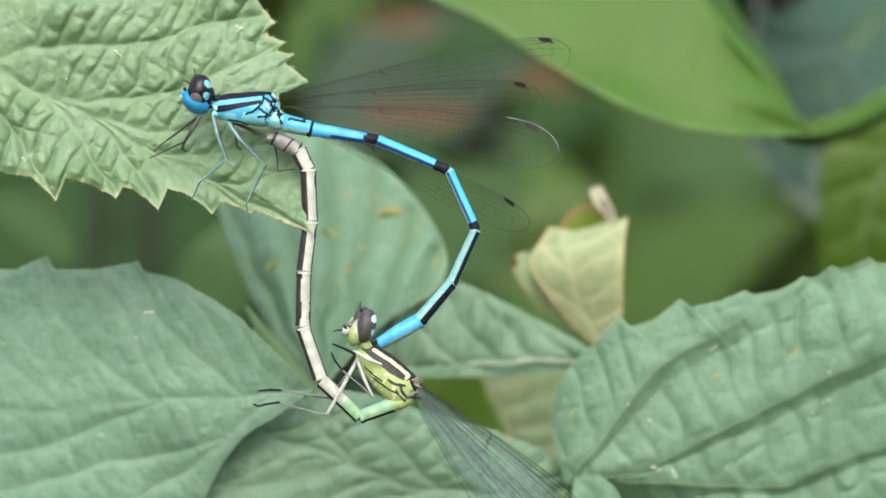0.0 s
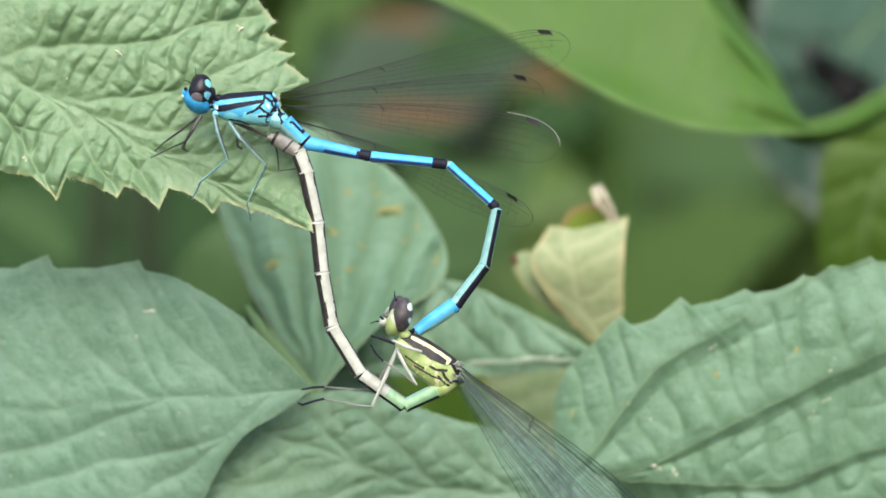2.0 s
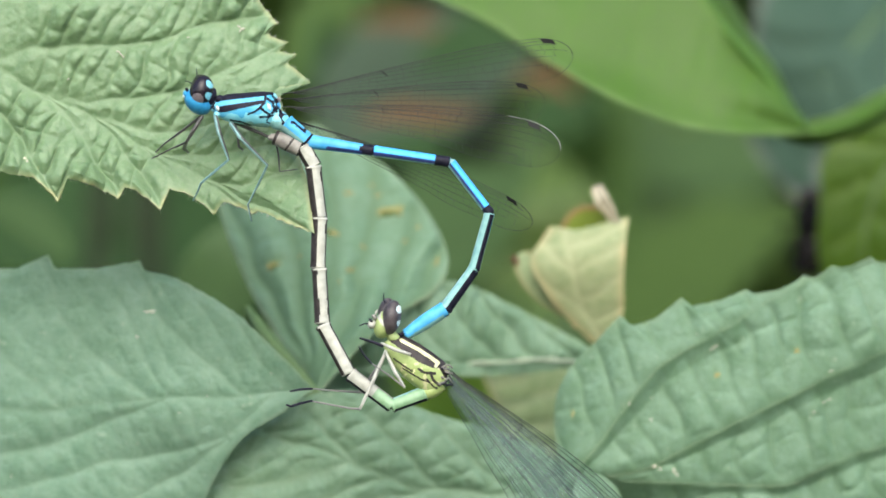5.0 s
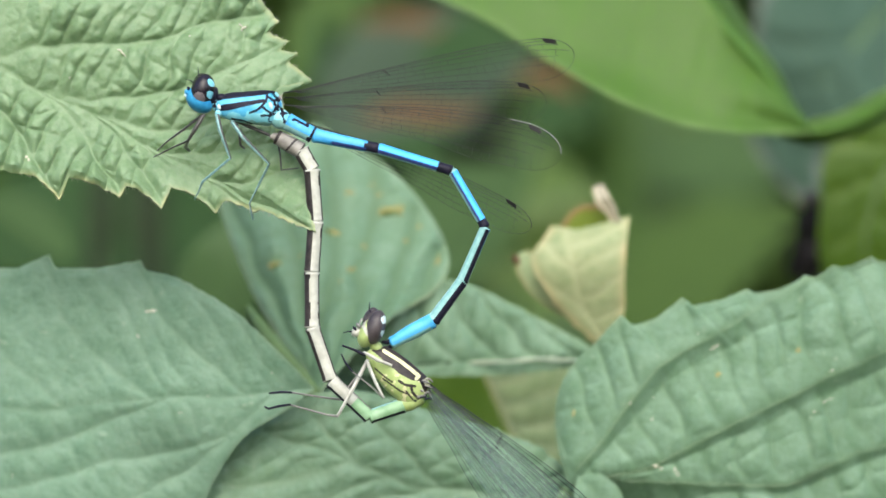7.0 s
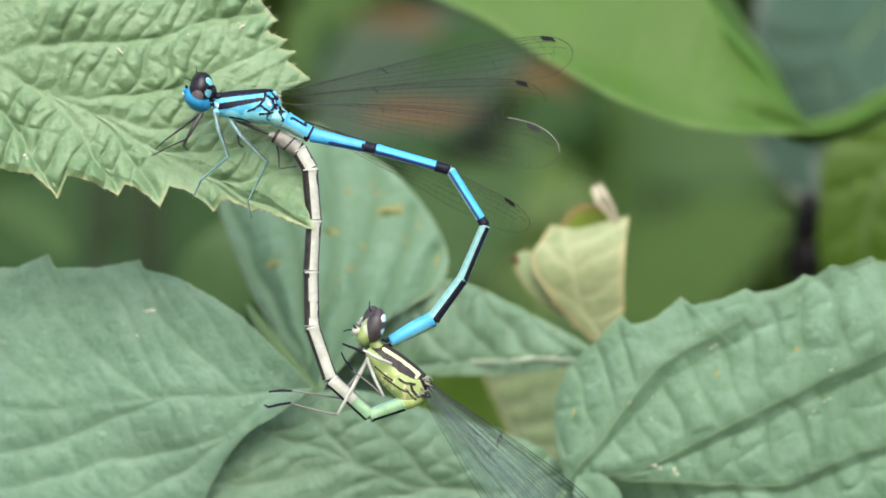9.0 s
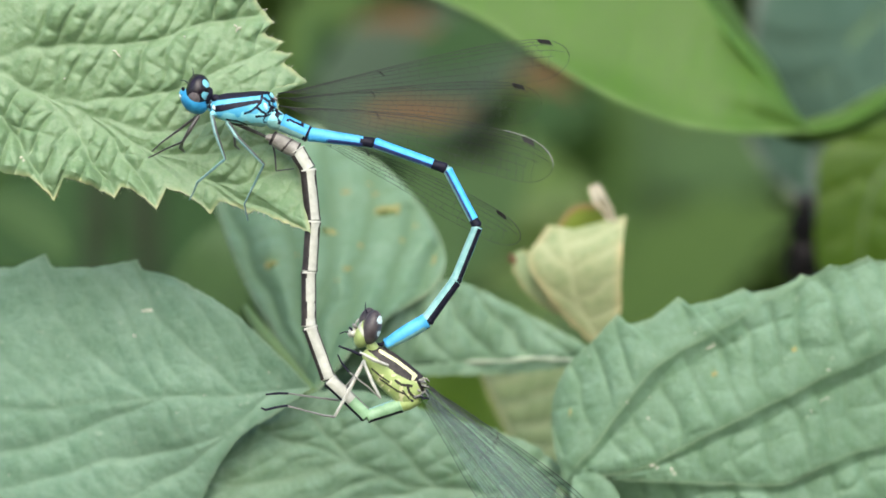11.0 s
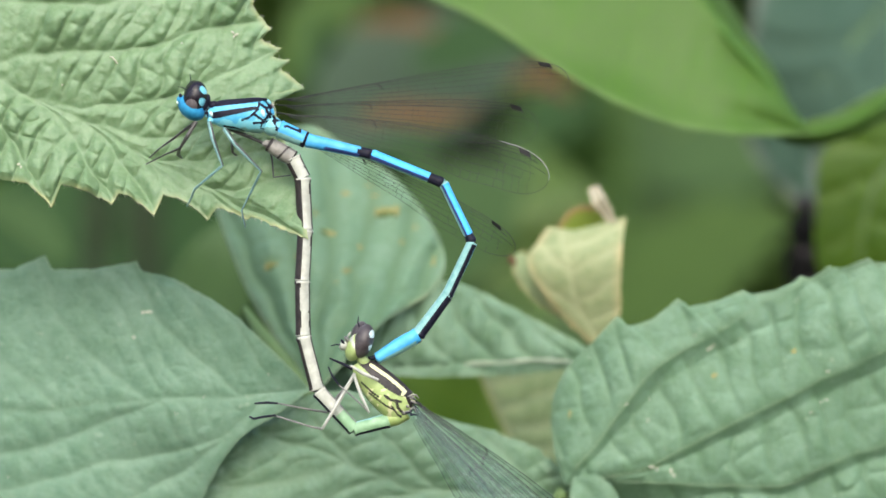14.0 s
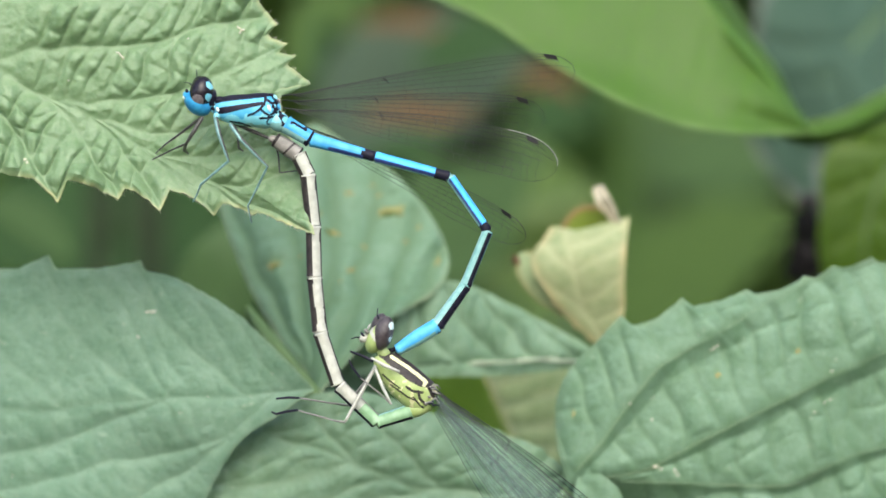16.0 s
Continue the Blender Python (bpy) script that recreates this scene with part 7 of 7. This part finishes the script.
    walk(female_rings[2], turns((
        (0, -122.1, -17.1, 109.0), (0.2, -122.9, -14.9, 110.2), (0.3, -122.5, -16.1, 109.4), (0.5, -123.9, -14.2, 111.1), (0.7, -122.7, -14.1, 108.9),
        (0.8, -123.1, -14.5, 109.5), (1, -124.7, -17.7, 113.4), (1.2, -124.2, -17.5, 112.4), (1.3, -124.8, -15.0, 114.3), (1.5, -124.9, -18.0, 115.3),
        (1.7, -124.4, -12.5, 114.8), (1.8, -124.3, -12.0, 114.0), (2, -125.7, -19.9, 116.0), (2.2, -121.8, -10.8, 107.5), (2.3, -121.9, -10.8, 107.6),
        (2.5, -124.3, -18.3, 111.9), (2.7, -122.2, -14.0, 108.6), (2.8, -121.8, -14.8, 106.9), (3, -124.9, -16.4, 111.0), (3.2, -122.1, -14.4, 109.1),
        (3.3, -122.3, -14.5, 108.7), (3.5, -125.0, -17.0, 111.2), (3.7, -123.7, -16.7, 109.9), (3.8, -123.3, -15.0, 109.8), (4, -124.8, -17.3, 113.8),
        (4.2, -128.4, -14.4, 115.9), (6.3, -121.3, -14.5, 107.8), (6.5, -123.5, -15.1, 107.9), (6.7, -123.3, -15.8, 108.9), (6.8, -123.1, -15.8, 108.3),
        (7, -123.7, -14.6, 108.1), (7.2, -122.1, -12.4, 108.3), (7.3, -121.9, -13.0, 108.5), (7.5, -122.5, -13.8, 107.5), (7.7, -122.2, -15.2, 108.5),
        (7.8, -121.9, -13.9, 109.0), (8, -122.1, -13.7, 107.4), (8.2, -123.8, -17.5, 109.1), (8.3, -123.2, -15.0, 109.4), (8.5, -123.4, -17.1, 110.1),
        (8.7, -123.7, -16.9, 110.0), (8.8, -123.1, -14.6, 109.4), (9, -124.1, -15.7, 108.3), (9.2, -119.7, -10.7, 106.7), (11.3, -122.3, -12.3, 108.7),
        (11.5, -123.5, -14.2, 106.9), (11.7, -122.4, -14.5, 108.8), (11.8, -121.8, -12.9, 109.2), (12, -123.2, -13.0, 106.0), (12.2, -122.8, -16.7, 110.3),
        (12.3, -121.9, -10.7, 109.9), (12.5, -123.6, -14.7, 107.4), (12.7, -123.8, -17.0, 109.9), (12.8, -122.9, -13.1, 109.1), (13, -123.5, -12.4, 109.6),
        (13.2, -123.3, -13.6, 110.5), (13.3, -122.9, -12.7, 109.7), (13.5, -123.7, -13.8, 108.8), (13.7, -121.4, -10.0, 106.2), (13.8, -120.2, -8.0, 106.3),
        (14, -122.3, -10.4, 105.9), (14.2, -120.7, -9.9, 106.3), (14.3, -120.6, -9.5, 106.5), (14.5, -122.0, -10.4, 105.0), (14.7, -120.6, -9.3, 107.7),
        (14.8, -122.5, -12.0, 108.6), (15, -123.2, -13.7, 108.7), (15.2, -123.0, -12.9, 109.9), (15.3, -123.3, -13.6, 111.2), (15.5, -123.5, -12.2, 110.0),
        (15.7, -122.3, -9.0, 111.3), (15.8, -123.0, -12.9, 110.0), (16, -123.3, -13.1, 108.4),
    )))
    walk(female_rings[3], turns((
        (0, -154.1, 75.9, 88.9), (0.2, -156.9, 77.3, 87.6), (0.3, -155.2, 76.7, 87.9), (0.5, -159.3, 77.5, 84.2), (0.7, -154.7, 78.9, 89.8),
        (0.8, -155.9, 78.2, 93.1), (1, -163.7, 72.6, 92.9), (1.2, -161.8, 73.4, 94.6), (1.3, -165.3, 74.6, 92.9), (1.5, -166.9, 70.9, 95.7),
        (1.7, -165.7, 76.7, 94.6), (1.8, -164.3, 77.9, 95.6), (2, -168.8, 68.4, 94.9), (2.2, -151.5, 83.0, 92.4), (2.3, -151.6, 82.9, 91.3),
        (2.5, -160.9, 72.9, 89.3), (2.7, -153.6, 79.2, 88.7), (2.8, -150.3, 79.3, 89.8), (3, -160.2, 75.4, 89.1), (3.2, -154.2, 78.6, 87.9),
        (3.3, -153.9, 78.7, 88.7), (3.5, -160.5, 74.6, 89.0), (3.7, -157.3, 75.7, 93.3), (3.8, -156.7, 77.5, 93.6), (4, -164.5, 72.6, 93.3),
        (4.2, -171.2, 74.1, 90.7), (6.3, -151.3, 79.2, 87.9), (6.5, -153.7, 78.6, 88.6), (6.7, -155.2, 77.2, 91.8), (6.8, -154.0, 77.5, 92.2),
        (7, -154.3, 78.9, 89.8), (7.2, -152.9, 81.0, 88.9), (7.3, -153.1, 80.2, 88.7), (7.5, -152.2, 80.0, 88.7), (7.7, -153.4, 78.1, 88.4),
        (7.8, -153.9, 79.1, 87.9), (8, -151.6, 80.1, 87.0), (8.2, -156.0, 75.4, 90.6), (8.3, -155.9, 77.7, 91.6), (8.5, -157.2, 75.4, 91.6),
        (8.7, -157.3, 75.5, 93.2), (8.8, -155.8, 78.2, 93.0), (9, -155.0, 77.8, 90.2), (9.2, -147.9, 83.5, 88.4), (11.3, -153.7, 80.8, 89.6),
        (11.5, -152.1, 80.0, 91.7), (11.7, -154.0, 78.6, 88.6), (11.8, -154.2, 80.0, 88.6), (12, -150.4, 81.6, 91.9), (12.2, -156.9, 75.6, 87.9),
        (12.3, -155.4, 81.7, 88.3), (12.5, -153.1, 79.2, 94.0), (12.7, -157.3, 75.5, 95.4), (12.8, -155.1, 79.9, 96.5), (13, -156.6, 80.4, 97.0),
        (13.2, -157.8, 78.5, 97.2), (13.3, -156.0, 79.9, 96.3), (13.5, -155.4, 79.5, 96.5), (13.7, -148.9, 84.4, 92.7), (13.8, -147.9, 86.4, 92.1),
        (14, -149.2, 84.4, 92.3), (14.2, -148.4, 84.5, 91.6), (14.3, -148.5, 84.8, 91.9), (14.5, -147.5, 84.7, 91.0), (14.7, -150.5, 84.4, 90.0),
        (14.8, -153.9, 81.2, 91.4), (15, -154.7, 79.7, 95.5), (15.2, -156.5, 79.6, 96.4), (15.3, -158.8, 78.1, 95.9), (15.5, -157.3, 80.4, 97.9),
        (15.7, -158.1, 82.6, 96.5), (15.8, -156.6, 79.6, 96.4), (16, -154.4, 80.3, 95.4),
    )))
    walk(female_rings[4], turns((
        (0, -152.2, 173.9, 83.0), (0.2, -152.8, 175.3, 83.0), (0.3, -151.7, 174.6, 82.8), (0.5, -149.4, 175.0, 80.0), (0.7, -154.4, 177.0, 85.8),
        (0.8, -161.3, 176.1, 88.2), (1, -168.8, 170.4, 87.6), (1.2, -169.6, 171.1, 89.3), (1.3, -170.2, 172.5, 88.5), (1.5, -176.7, 168.4, 91.0),
        (1.7, -173.5, 174.4, 90.9), (1.8, -173.9, 175.5, 91.6), (2, -177.2, 166.0, 90.7), (2.2, -155.5, 180.9, 88.1), (2.3, -153.9, 180.9, 87.1),
        (2.5, -159.7, 170.9, 85.2), (2.7, -151.4, 177.2, 84.0), (2.8, -149.9, 177.3, 85.0), (3, -158.7, 173.4, 84.5), (3.2, -150.6, 176.5, 82.9),
        (3.3, -151.6, 176.7, 83.9), (3.5, -158.9, 172.6, 84.7), (3.7, -162.8, 173.6, 88.1), (3.8, -162.8, 175.3, 88.7), (4, -170.1, 170.5, 88.6),
        (4.2, -172.5, 172.0, 86.4), (6.3, -147.6, 177.1, 82.0), (6.5, -151.3, 176.6, 84.4), (6.7, -158.3, 175.2, 87.0), (6.8, -157.8, 175.5, 87.4),
        (7, -153.9, 177.0, 85.2), (7.2, -151.1, 179.0, 84.6), (7.3, -150.9, 178.2, 84.1), (7.5, -149.9, 178.0, 83.9), (7.7, -150.7, 176.0, 83.8),
        (7.8, -150.3, 177.0, 82.9), (8, -146.5, 178.0, 82.8), (8.2, -156.9, 173.4, 85.7), (8.3, -158.7, 175.7, 87.0), (8.5, -160.0, 173.4, 86.5),
        (8.7, -162.8, 173.4, 88.1), (8.8, -160.9, 176.0, 88.0), (9, -155.4, 175.8, 86.0), (9.2, -145.2, 181.5, 84.1), (11.3, -153.0, 178.9, 85.4),
        (11.5, -155.1, 178.1, 87.1), (11.7, -151.7, 176.6, 83.8), (11.8, -151.9, 178.0, 83.9), (12, -153.7, 179.7, 86.9), (12.2, -153.4, 173.6, 82.9),
        (12.3, -152.4, 179.7, 84.2), (12.5, -159.9, 177.2, 88.0), (12.7, -166.5, 173.1, 89.8), (12.8, -166.2, 177.3, 91.4), (13, -168.5, 177.9, 90.9),
        (13.2, -170.0, 175.8, 92.0), (13.3, -166.7, 177.4, 91.3), (13.5, -166.6, 177.1, 91.7), (13.7, -153.5, 182.4, 88.5), (13.8, -151.4, 184.3, 88.3),
        (14, -153.1, 182.5, 88.2), (14.2, -151.1, 182.5, 87.5), (14.3, -151.8, 182.8, 87.9), (14.5, -149.3, 182.9, 86.7), (14.7, -150.6, 182.4, 86.2),
        (14.8, -156.3, 179.2, 87.2), (15, -164.2, 177.4, 90.4), (15.2, -167.4, 177.0, 91.2), (15.3, -168.9, 175.6, 90.8), (15.5, -170.8, 177.7, 92.1),
        (15.7, -169.2, 180.0, 91.9), (15.8, -167.6, 177.0, 91.2), (16, -163.7, 178.1, 91.0),
    )))
    walk(female_rings[5], turns((
        (0, -141.2, 262.9, 92.5), (0.2, -141.8, 264.3, 93.0), (0.3, -140.4, 263.6, 92.5), (0.5, -133.8, 263.3, 91.7), (0.7, -147.8, 266.4, 94.3),
        (0.8, -158.5, 265.8, 94.6), (1, -165.0, 259.9, 94.5), (1.2, -168.5, 260.7, 95.1), (1.3, -167.9, 262.2, 95.3), (1.5, -178.3, 258.0, 94.8),
        (1.7, -174.9, 264.1, 97.0), (1.8, -176.3, 265.1, 96.8), (2, -178.3, 255.5, 96.7), (2.2, -152.6, 270.5, 94.5), (2.3, -149.4, 270.5, 94.4),
        (2.5, -152.2, 260.2, 95.1), (2.7, -142.0, 266.3, 92.9), (2.8, -142.0, 266.7, 92.9), (3, -150.0, 262.6, 93.8), (3.2, -139.4, 265.5, 92.6),
        (3.3, -142.1, 265.8, 92.9), (3.5, -150.6, 261.9, 94.1), (3.7, -159.9, 263.2, 94.5), (3.8, -160.8, 265.0, 95.1), (4, -167.9, 260.0, 94.8),
        (4.2, -166.9, 261.6, 94.0), (6.3, -135.2, 265.9, 91.3), (6.5, -142.5, 265.9, 92.3), (6.7, -153.6, 264.7, 93.7), (6.8, -153.7, 265.1, 93.7),
        (7, -146.3, 266.4, 93.4), (7.2, -142.6, 268.3, 93.3), (7.3, -141.7, 267.4, 93.1), (7.5, -140.3, 267.3, 92.2), (7.7, -140.9, 265.2, 93.1),
        (7.8, -139.2, 266.0, 92.6), (8, -135.3, 267.1, 91.6), (8.2, -150.2, 262.9, 93.2), (8.3, -153.9, 265.3, 94.3), (8.5, -154.4, 262.9, 93.6),
        (8.7, -159.8, 263.0, 94.4), (8.8, -157.8, 265.7, 94.4), (9, -149.1, 265.3, 93.8), (9.2, -136.0, 270.7, 94.9), (11.3, -145.8, 268.2, 94.1),
        (11.5, -150.5, 267.8, 93.5), (11.7, -142.1, 265.8, 92.9), (11.8, -142.3, 267.1, 93.6), (12, -148.7, 269.4, 93.2), (12.2, -142.3, 262.6, 93.0),
        (12.3, -143.3, 268.9, 94.3), (12.5, -156.8, 266.9, 92.9), (12.7, -166.2, 262.8, 94.5), (12.8, -168.4, 266.9, 95.5), (13, -169.9, 267.6, 93.9),
        (13.2, -173.2, 265.4, 96.3), (13.3, -168.8, 267.0, 96.1), (13.5, -169.3, 266.9, 95.8), (13.7, -151.2, 272.0, 94.8), (13.8, -148.7, 274.0, 95.6),
        (14, -150.3, 272.3, 94.2), (14.2, -147.2, 272.1, 94.9), (14.3, -148.5, 272.4, 95.3), (14.5, -144.1, 272.6, 93.1), (14.7, -144.7, 271.9, 95.2),
        (14.8, -151.9, 268.8, 94.8), (15, -164.7, 267.2, 94.1), (15.2, -169.3, 266.6, 95.4), (15.3, -170.1, 265.3, 95.6), (15.5, -174.1, 267.4, 94.8),
        (15.7, -172.2, 269.6, 96.9), (15.8, -169.5, 266.6, 95.5), (16, -165.2, 267.9, 95.6),
    )))
    walk(female_rings[6], turns((
        (0, -145.3, 354.9, 116.6), (0.2, -146.7, 356.2, 115.9), (0.3, -144.4, 355.6, 117.0), (0.5, -136.5, 355.3, 114.5), (0.7, -154.6, 358.2, 118.5),
        (0.8, -165.9, 357.5, 113.3), (1, -172.3, 351.7, 107.4), (1.2, -176.6, 352.5, 109.6), (1.3, -176.4, 353.9, 108.3), (1.5, -186.0, 349.6, 102.3),
        (1.7, -186.1, 355.5, 108.5), (1.8, -187.2, 356.6, 108.8), (2, -189.0, 346.9, 104.8), (2.2, -159.8, 362.3, 116.4), (2.3, -156.4, 362.3, 117.7),
        (2.5, -160.3, 352.0, 117.5), (2.7, -146.7, 358.3, 117.9), (2.8, -146.8, 358.6, 118.7), (3, -156.2, 354.5, 116.6), (3.2, -143.6, 357.5, 117.0),
        (3.3, -146.8, 357.8, 117.9), (3.5, -157.2, 353.7, 112.5), (3.7, -167.1, 355.0, 113.2), (3.8, -168.9, 356.7, 113.7), (4, -175.5, 351.7, 106.4),
        (4.2, -173.3, 353.4, 114.0), (6.3, -137.3, 358.0, 115.0), (6.5, -146.1, 358.0, 116.4), (6.7, -159.5, 356.6, 114.2), (6.8, -159.6, 356.9, 115.9),
        (7, -151.7, 358.4, 119.1), (7.2, -147.9, 360.2, 118.7), (7.3, -146.6, 359.4, 118.0), (7.5, -143.9, 359.4, 119.5), (7.7, -145.8, 357.1, 118.7),
        (7.8, -143.5, 358.0, 117.0), (8, -137.9, 359.2, 118.2), (8.2, -155.3, 354.8, 115.2), (8.3, -160.9, 357.1, 114.8), (8.5, -160.2, 354.8, 113.9),
        (8.7, -166.9, 354.8, 113.2), (8.8, -164.8, 357.5, 113.1), (9, -155.2, 357.3, 119.1), (9.2, -143.9, 362.4, 120.3), (11.3, -152.3, 360.1, 119.4),
        (11.5, -156.2, 359.8, 117.4), (11.7, -146.7, 357.8, 117.3), (11.8, -148.1, 359.0, 117.8), (12, -153.9, 361.5, 118.4), (12.2, -147.2, 354.5, 116.3),
        (12.3, -150.2, 360.8, 116.8), (12.5, -161.4, 359.0, 112.7), (12.7, -173.3, 354.6, 112.1), (12.8, -177.3, 358.6, 112.9), (13, -176.2, 359.6, 107.7),
        (13.2, -183.3, 356.9, 112.2), (13.3, -178.6, 358.6, 113.5), (13.5, -178.5, 358.6, 113.6), (13.7, -159.0, 363.8, 119.2), (13.8, -157.7, 365.6, 119.9),
        (14, -157.1, 364.3, 118.1), (14.2, -155.2, 363.8, 119.4), (14.3, -157.1, 364.1, 119.7), (14.5, -149.1, 364.6, 118.7), (14.7, -153.0, 363.6, 120.9),
        (14.8, -159.6, 360.6, 116.3), (15, -171.4, 359.2, 110.8), (15.2, -178.0, 358.3, 111.3), (15.3, -179.1, 356.9, 110.3), (15.5, -181.9, 359.3, 108.1),
        (15.7, -183.2, 361.0, 109.4), (15.8, -178.3, 358.3, 111.4), (16, -174.3, 359.7, 115.3),
    )))
    walk(female_rings[7], turns((
        (0, -162.3, 388.9, 154.5), (0.2, -163.3, 390.4, 152.2), (0.3, -161.7, 389.5, 153.0), (0.5, -152.3, 389.9, 152.7), (0.7, -172.8, 391.6, 149.7),
        (0.8, -180.9, 392.5, 146.2), (1, -183.6, 387.9, 144.9), (1.2, -189.3, 388.3, 143.3), (1.3, -188.4, 390.0, 145.5), (1.5, -194.1, 386.7, 141.5),
        (1.7, -198.1, 391.6, 145.9), (1.8, -199.4, 392.5, 144.6), (2, -198.7, 383.5, 145.9), (2.2, -176.7, 396.4, 147.7), (2.3, -174.1, 396.0, 148.9),
        (2.5, -177.9, 385.7, 151.3), (2.7, -164.5, 391.9, 151.5), (2.8, -165.0, 392.0, 151.4), (3, -173.2, 388.5, 152.3), (3.2, -160.8, 391.4, 152.9),
        (3.3, -164.6, 391.4, 151.5), (3.5, -171.7, 388.8, 148.4), (3.7, -182.1, 389.9, 146.3), (3.8, -184.2, 391.5, 146.7), (4, -186.2, 388.2, 142.8),
        (4.2, -188.8, 388.2, 148.3), (6.3, -153.4, 392.4, 152.7), (6.5, -163.0, 392.1, 147.0), (6.7, -175.1, 391.3, 147.3), (6.8, -176.3, 391.1, 147.5),
        (7, -170.3, 391.7, 150.2), (7.2, -166.2, 393.6, 150.6), (7.3, -164.4, 393.0, 151.5), (7.5, -162.7, 392.5, 149.9), (7.7, -164.1, 390.5, 151.3),
        (7.8, -160.7, 391.9, 152.9), (8, -155.9, 392.8, 149.3), (8.2, -171.5, 389.2, 148.0), (8.3, -176.8, 391.6, 147.7), (8.5, -175.6, 389.6, 145.0),
        (8.7, -181.8, 389.8, 146.3), (8.8, -179.7, 392.5, 146.1), (9, -173.7, 390.6, 149.0), (9.2, -163.1, 395.3, 153.3), (11.3, -171.0, 393.2, 151.2),
        (11.5, -173.7, 393.6, 152.5), (11.7, -164.1, 391.6, 152.6), (11.8, -165.8, 392.7, 153.5), (12, -172.0, 395.0, 152.5), (12.2, -164.0, 388.6, 153.2),
        (12.3, -167.3, 394.7, 152.7), (12.5, -176.1, 394.1, 147.2), (12.7, -187.7, 389.8, 144.3), (12.8, -192.1, 393.6, 145.0), (13, -187.7, 395.8, 139.9),
        (13.2, -197.6, 392.1, 143.1), (13.3, -193.7, 393.4, 145.4), (13.5, -193.8, 393.5, 144.1), (13.7, -177.6, 397.0, 152.2), (13.8, -176.7, 398.6, 152.5),
        (14, -175.0, 397.9, 150.7), (14.2, -173.8, 396.9, 152.2), (14.3, -175.9, 397.1, 152.5), (14.5, -167.4, 398.1, 150.1), (14.7, -172.5, 396.2, 151.8),
        (14.8, -176.5, 394.6, 148.8), (15, -184.9, 394.7, 141.8), (15.2, -191.8, 393.7, 142.3), (15.3, -192.3, 392.6, 142.6), (15.5, -193.7, 395.4, 138.1),
        (15.7, -195.8, 396.9, 143.1), (15.8, -192.2, 393.7, 142.3), (16, -190.6, 394.1, 146.5),
    )))
    for k in (0, 1):
        walk(male_wings[k], [(t, pose(62 * UNIT, 0, 17 * UNIT, 0, -a, 0)) for t, a in (
            (0, 0.1), (0.5, -0.0), (1, 2.5), (1.5, 3.8), (2, 1.7),
            (2.5, 0.6), (3, -0.6), (3.5, 0.1), (4, 2.8), (4.2, 2.4),
            (6.3, -2.5), (6.5, -2.1), (7, -0.4), (7.5, -1.4), (8, -1.9),
            (8.5, -0.5), (9, -0.2), (9.2, -0.5), (11.5, -0.4), (12, -3.8),
            (12.5, -2.0), (13, -2.3), (13.5, -3.3), (14, -3.9), (14.5, -4.9),
            (15, -3.2), (15.5, -2.2), (16, -3.2),
        )])
    for k in (2, 3):
        walk(male_wings[k], [(t, pose(62 * UNIT, 0, 17 * UNIT, 0, -a, 0)) for t, a in (
            (0, 0.0), (0.5, -1.3), (1, 0.7), (1.5, 1.5), (2, 1.1),
            (2.5, 0.2), (3, -0.8), (3.5, -0.4), (4, 0.6), (4.2, 1.2),
            (6.3, -1.3), (6.5, -1.2), (7, -0.7), (7.5, -0.9), (8, -1.6),
            (8.5, -0.1), (9, -0.7), (9.2, -1.3), (11.5, -3.6), (12, -4.0),
            (12.5, -2.3), (13, -2.8), (13.5, -4.0), (14, -4.4), (14.5, -4.3),
            (15, -2.7), (15.5, -1.9), (16, -2.6),
        )])
    walk(fly, [(t, Matrix.Translation(at(u, v, d)) @ pose(0, 0, 0, 0, a, 0)) for t, u, v, d, a in (
        (0, 1362, -70, 0.105, 160), (1, 1372, -22, 0.105, 160), (1.5, 1386, 28, 0.105, 150), (2, 1462, 128, 0.104, 130), (2.5, 1502, 176, 0.100, 130), (3, 1478, 240, 0.086, 150),
        (3.5, 1452, 285, 0.086, 165), (4, 1434, 345, 0.084, 175), (4.2, 1432, 360, 0.084, 175), (6.3, 1432, 402, 0.084, 180), (7, 1430, 402, 0.084, 182), (9, 1427, 404, 0.084, 180),
        (11.5, 1426, 406, 0.084, 178), (14, 1427, 408, 0.084, 178), (16, 1424, 404, 0.084, 180),
    )])


motions()
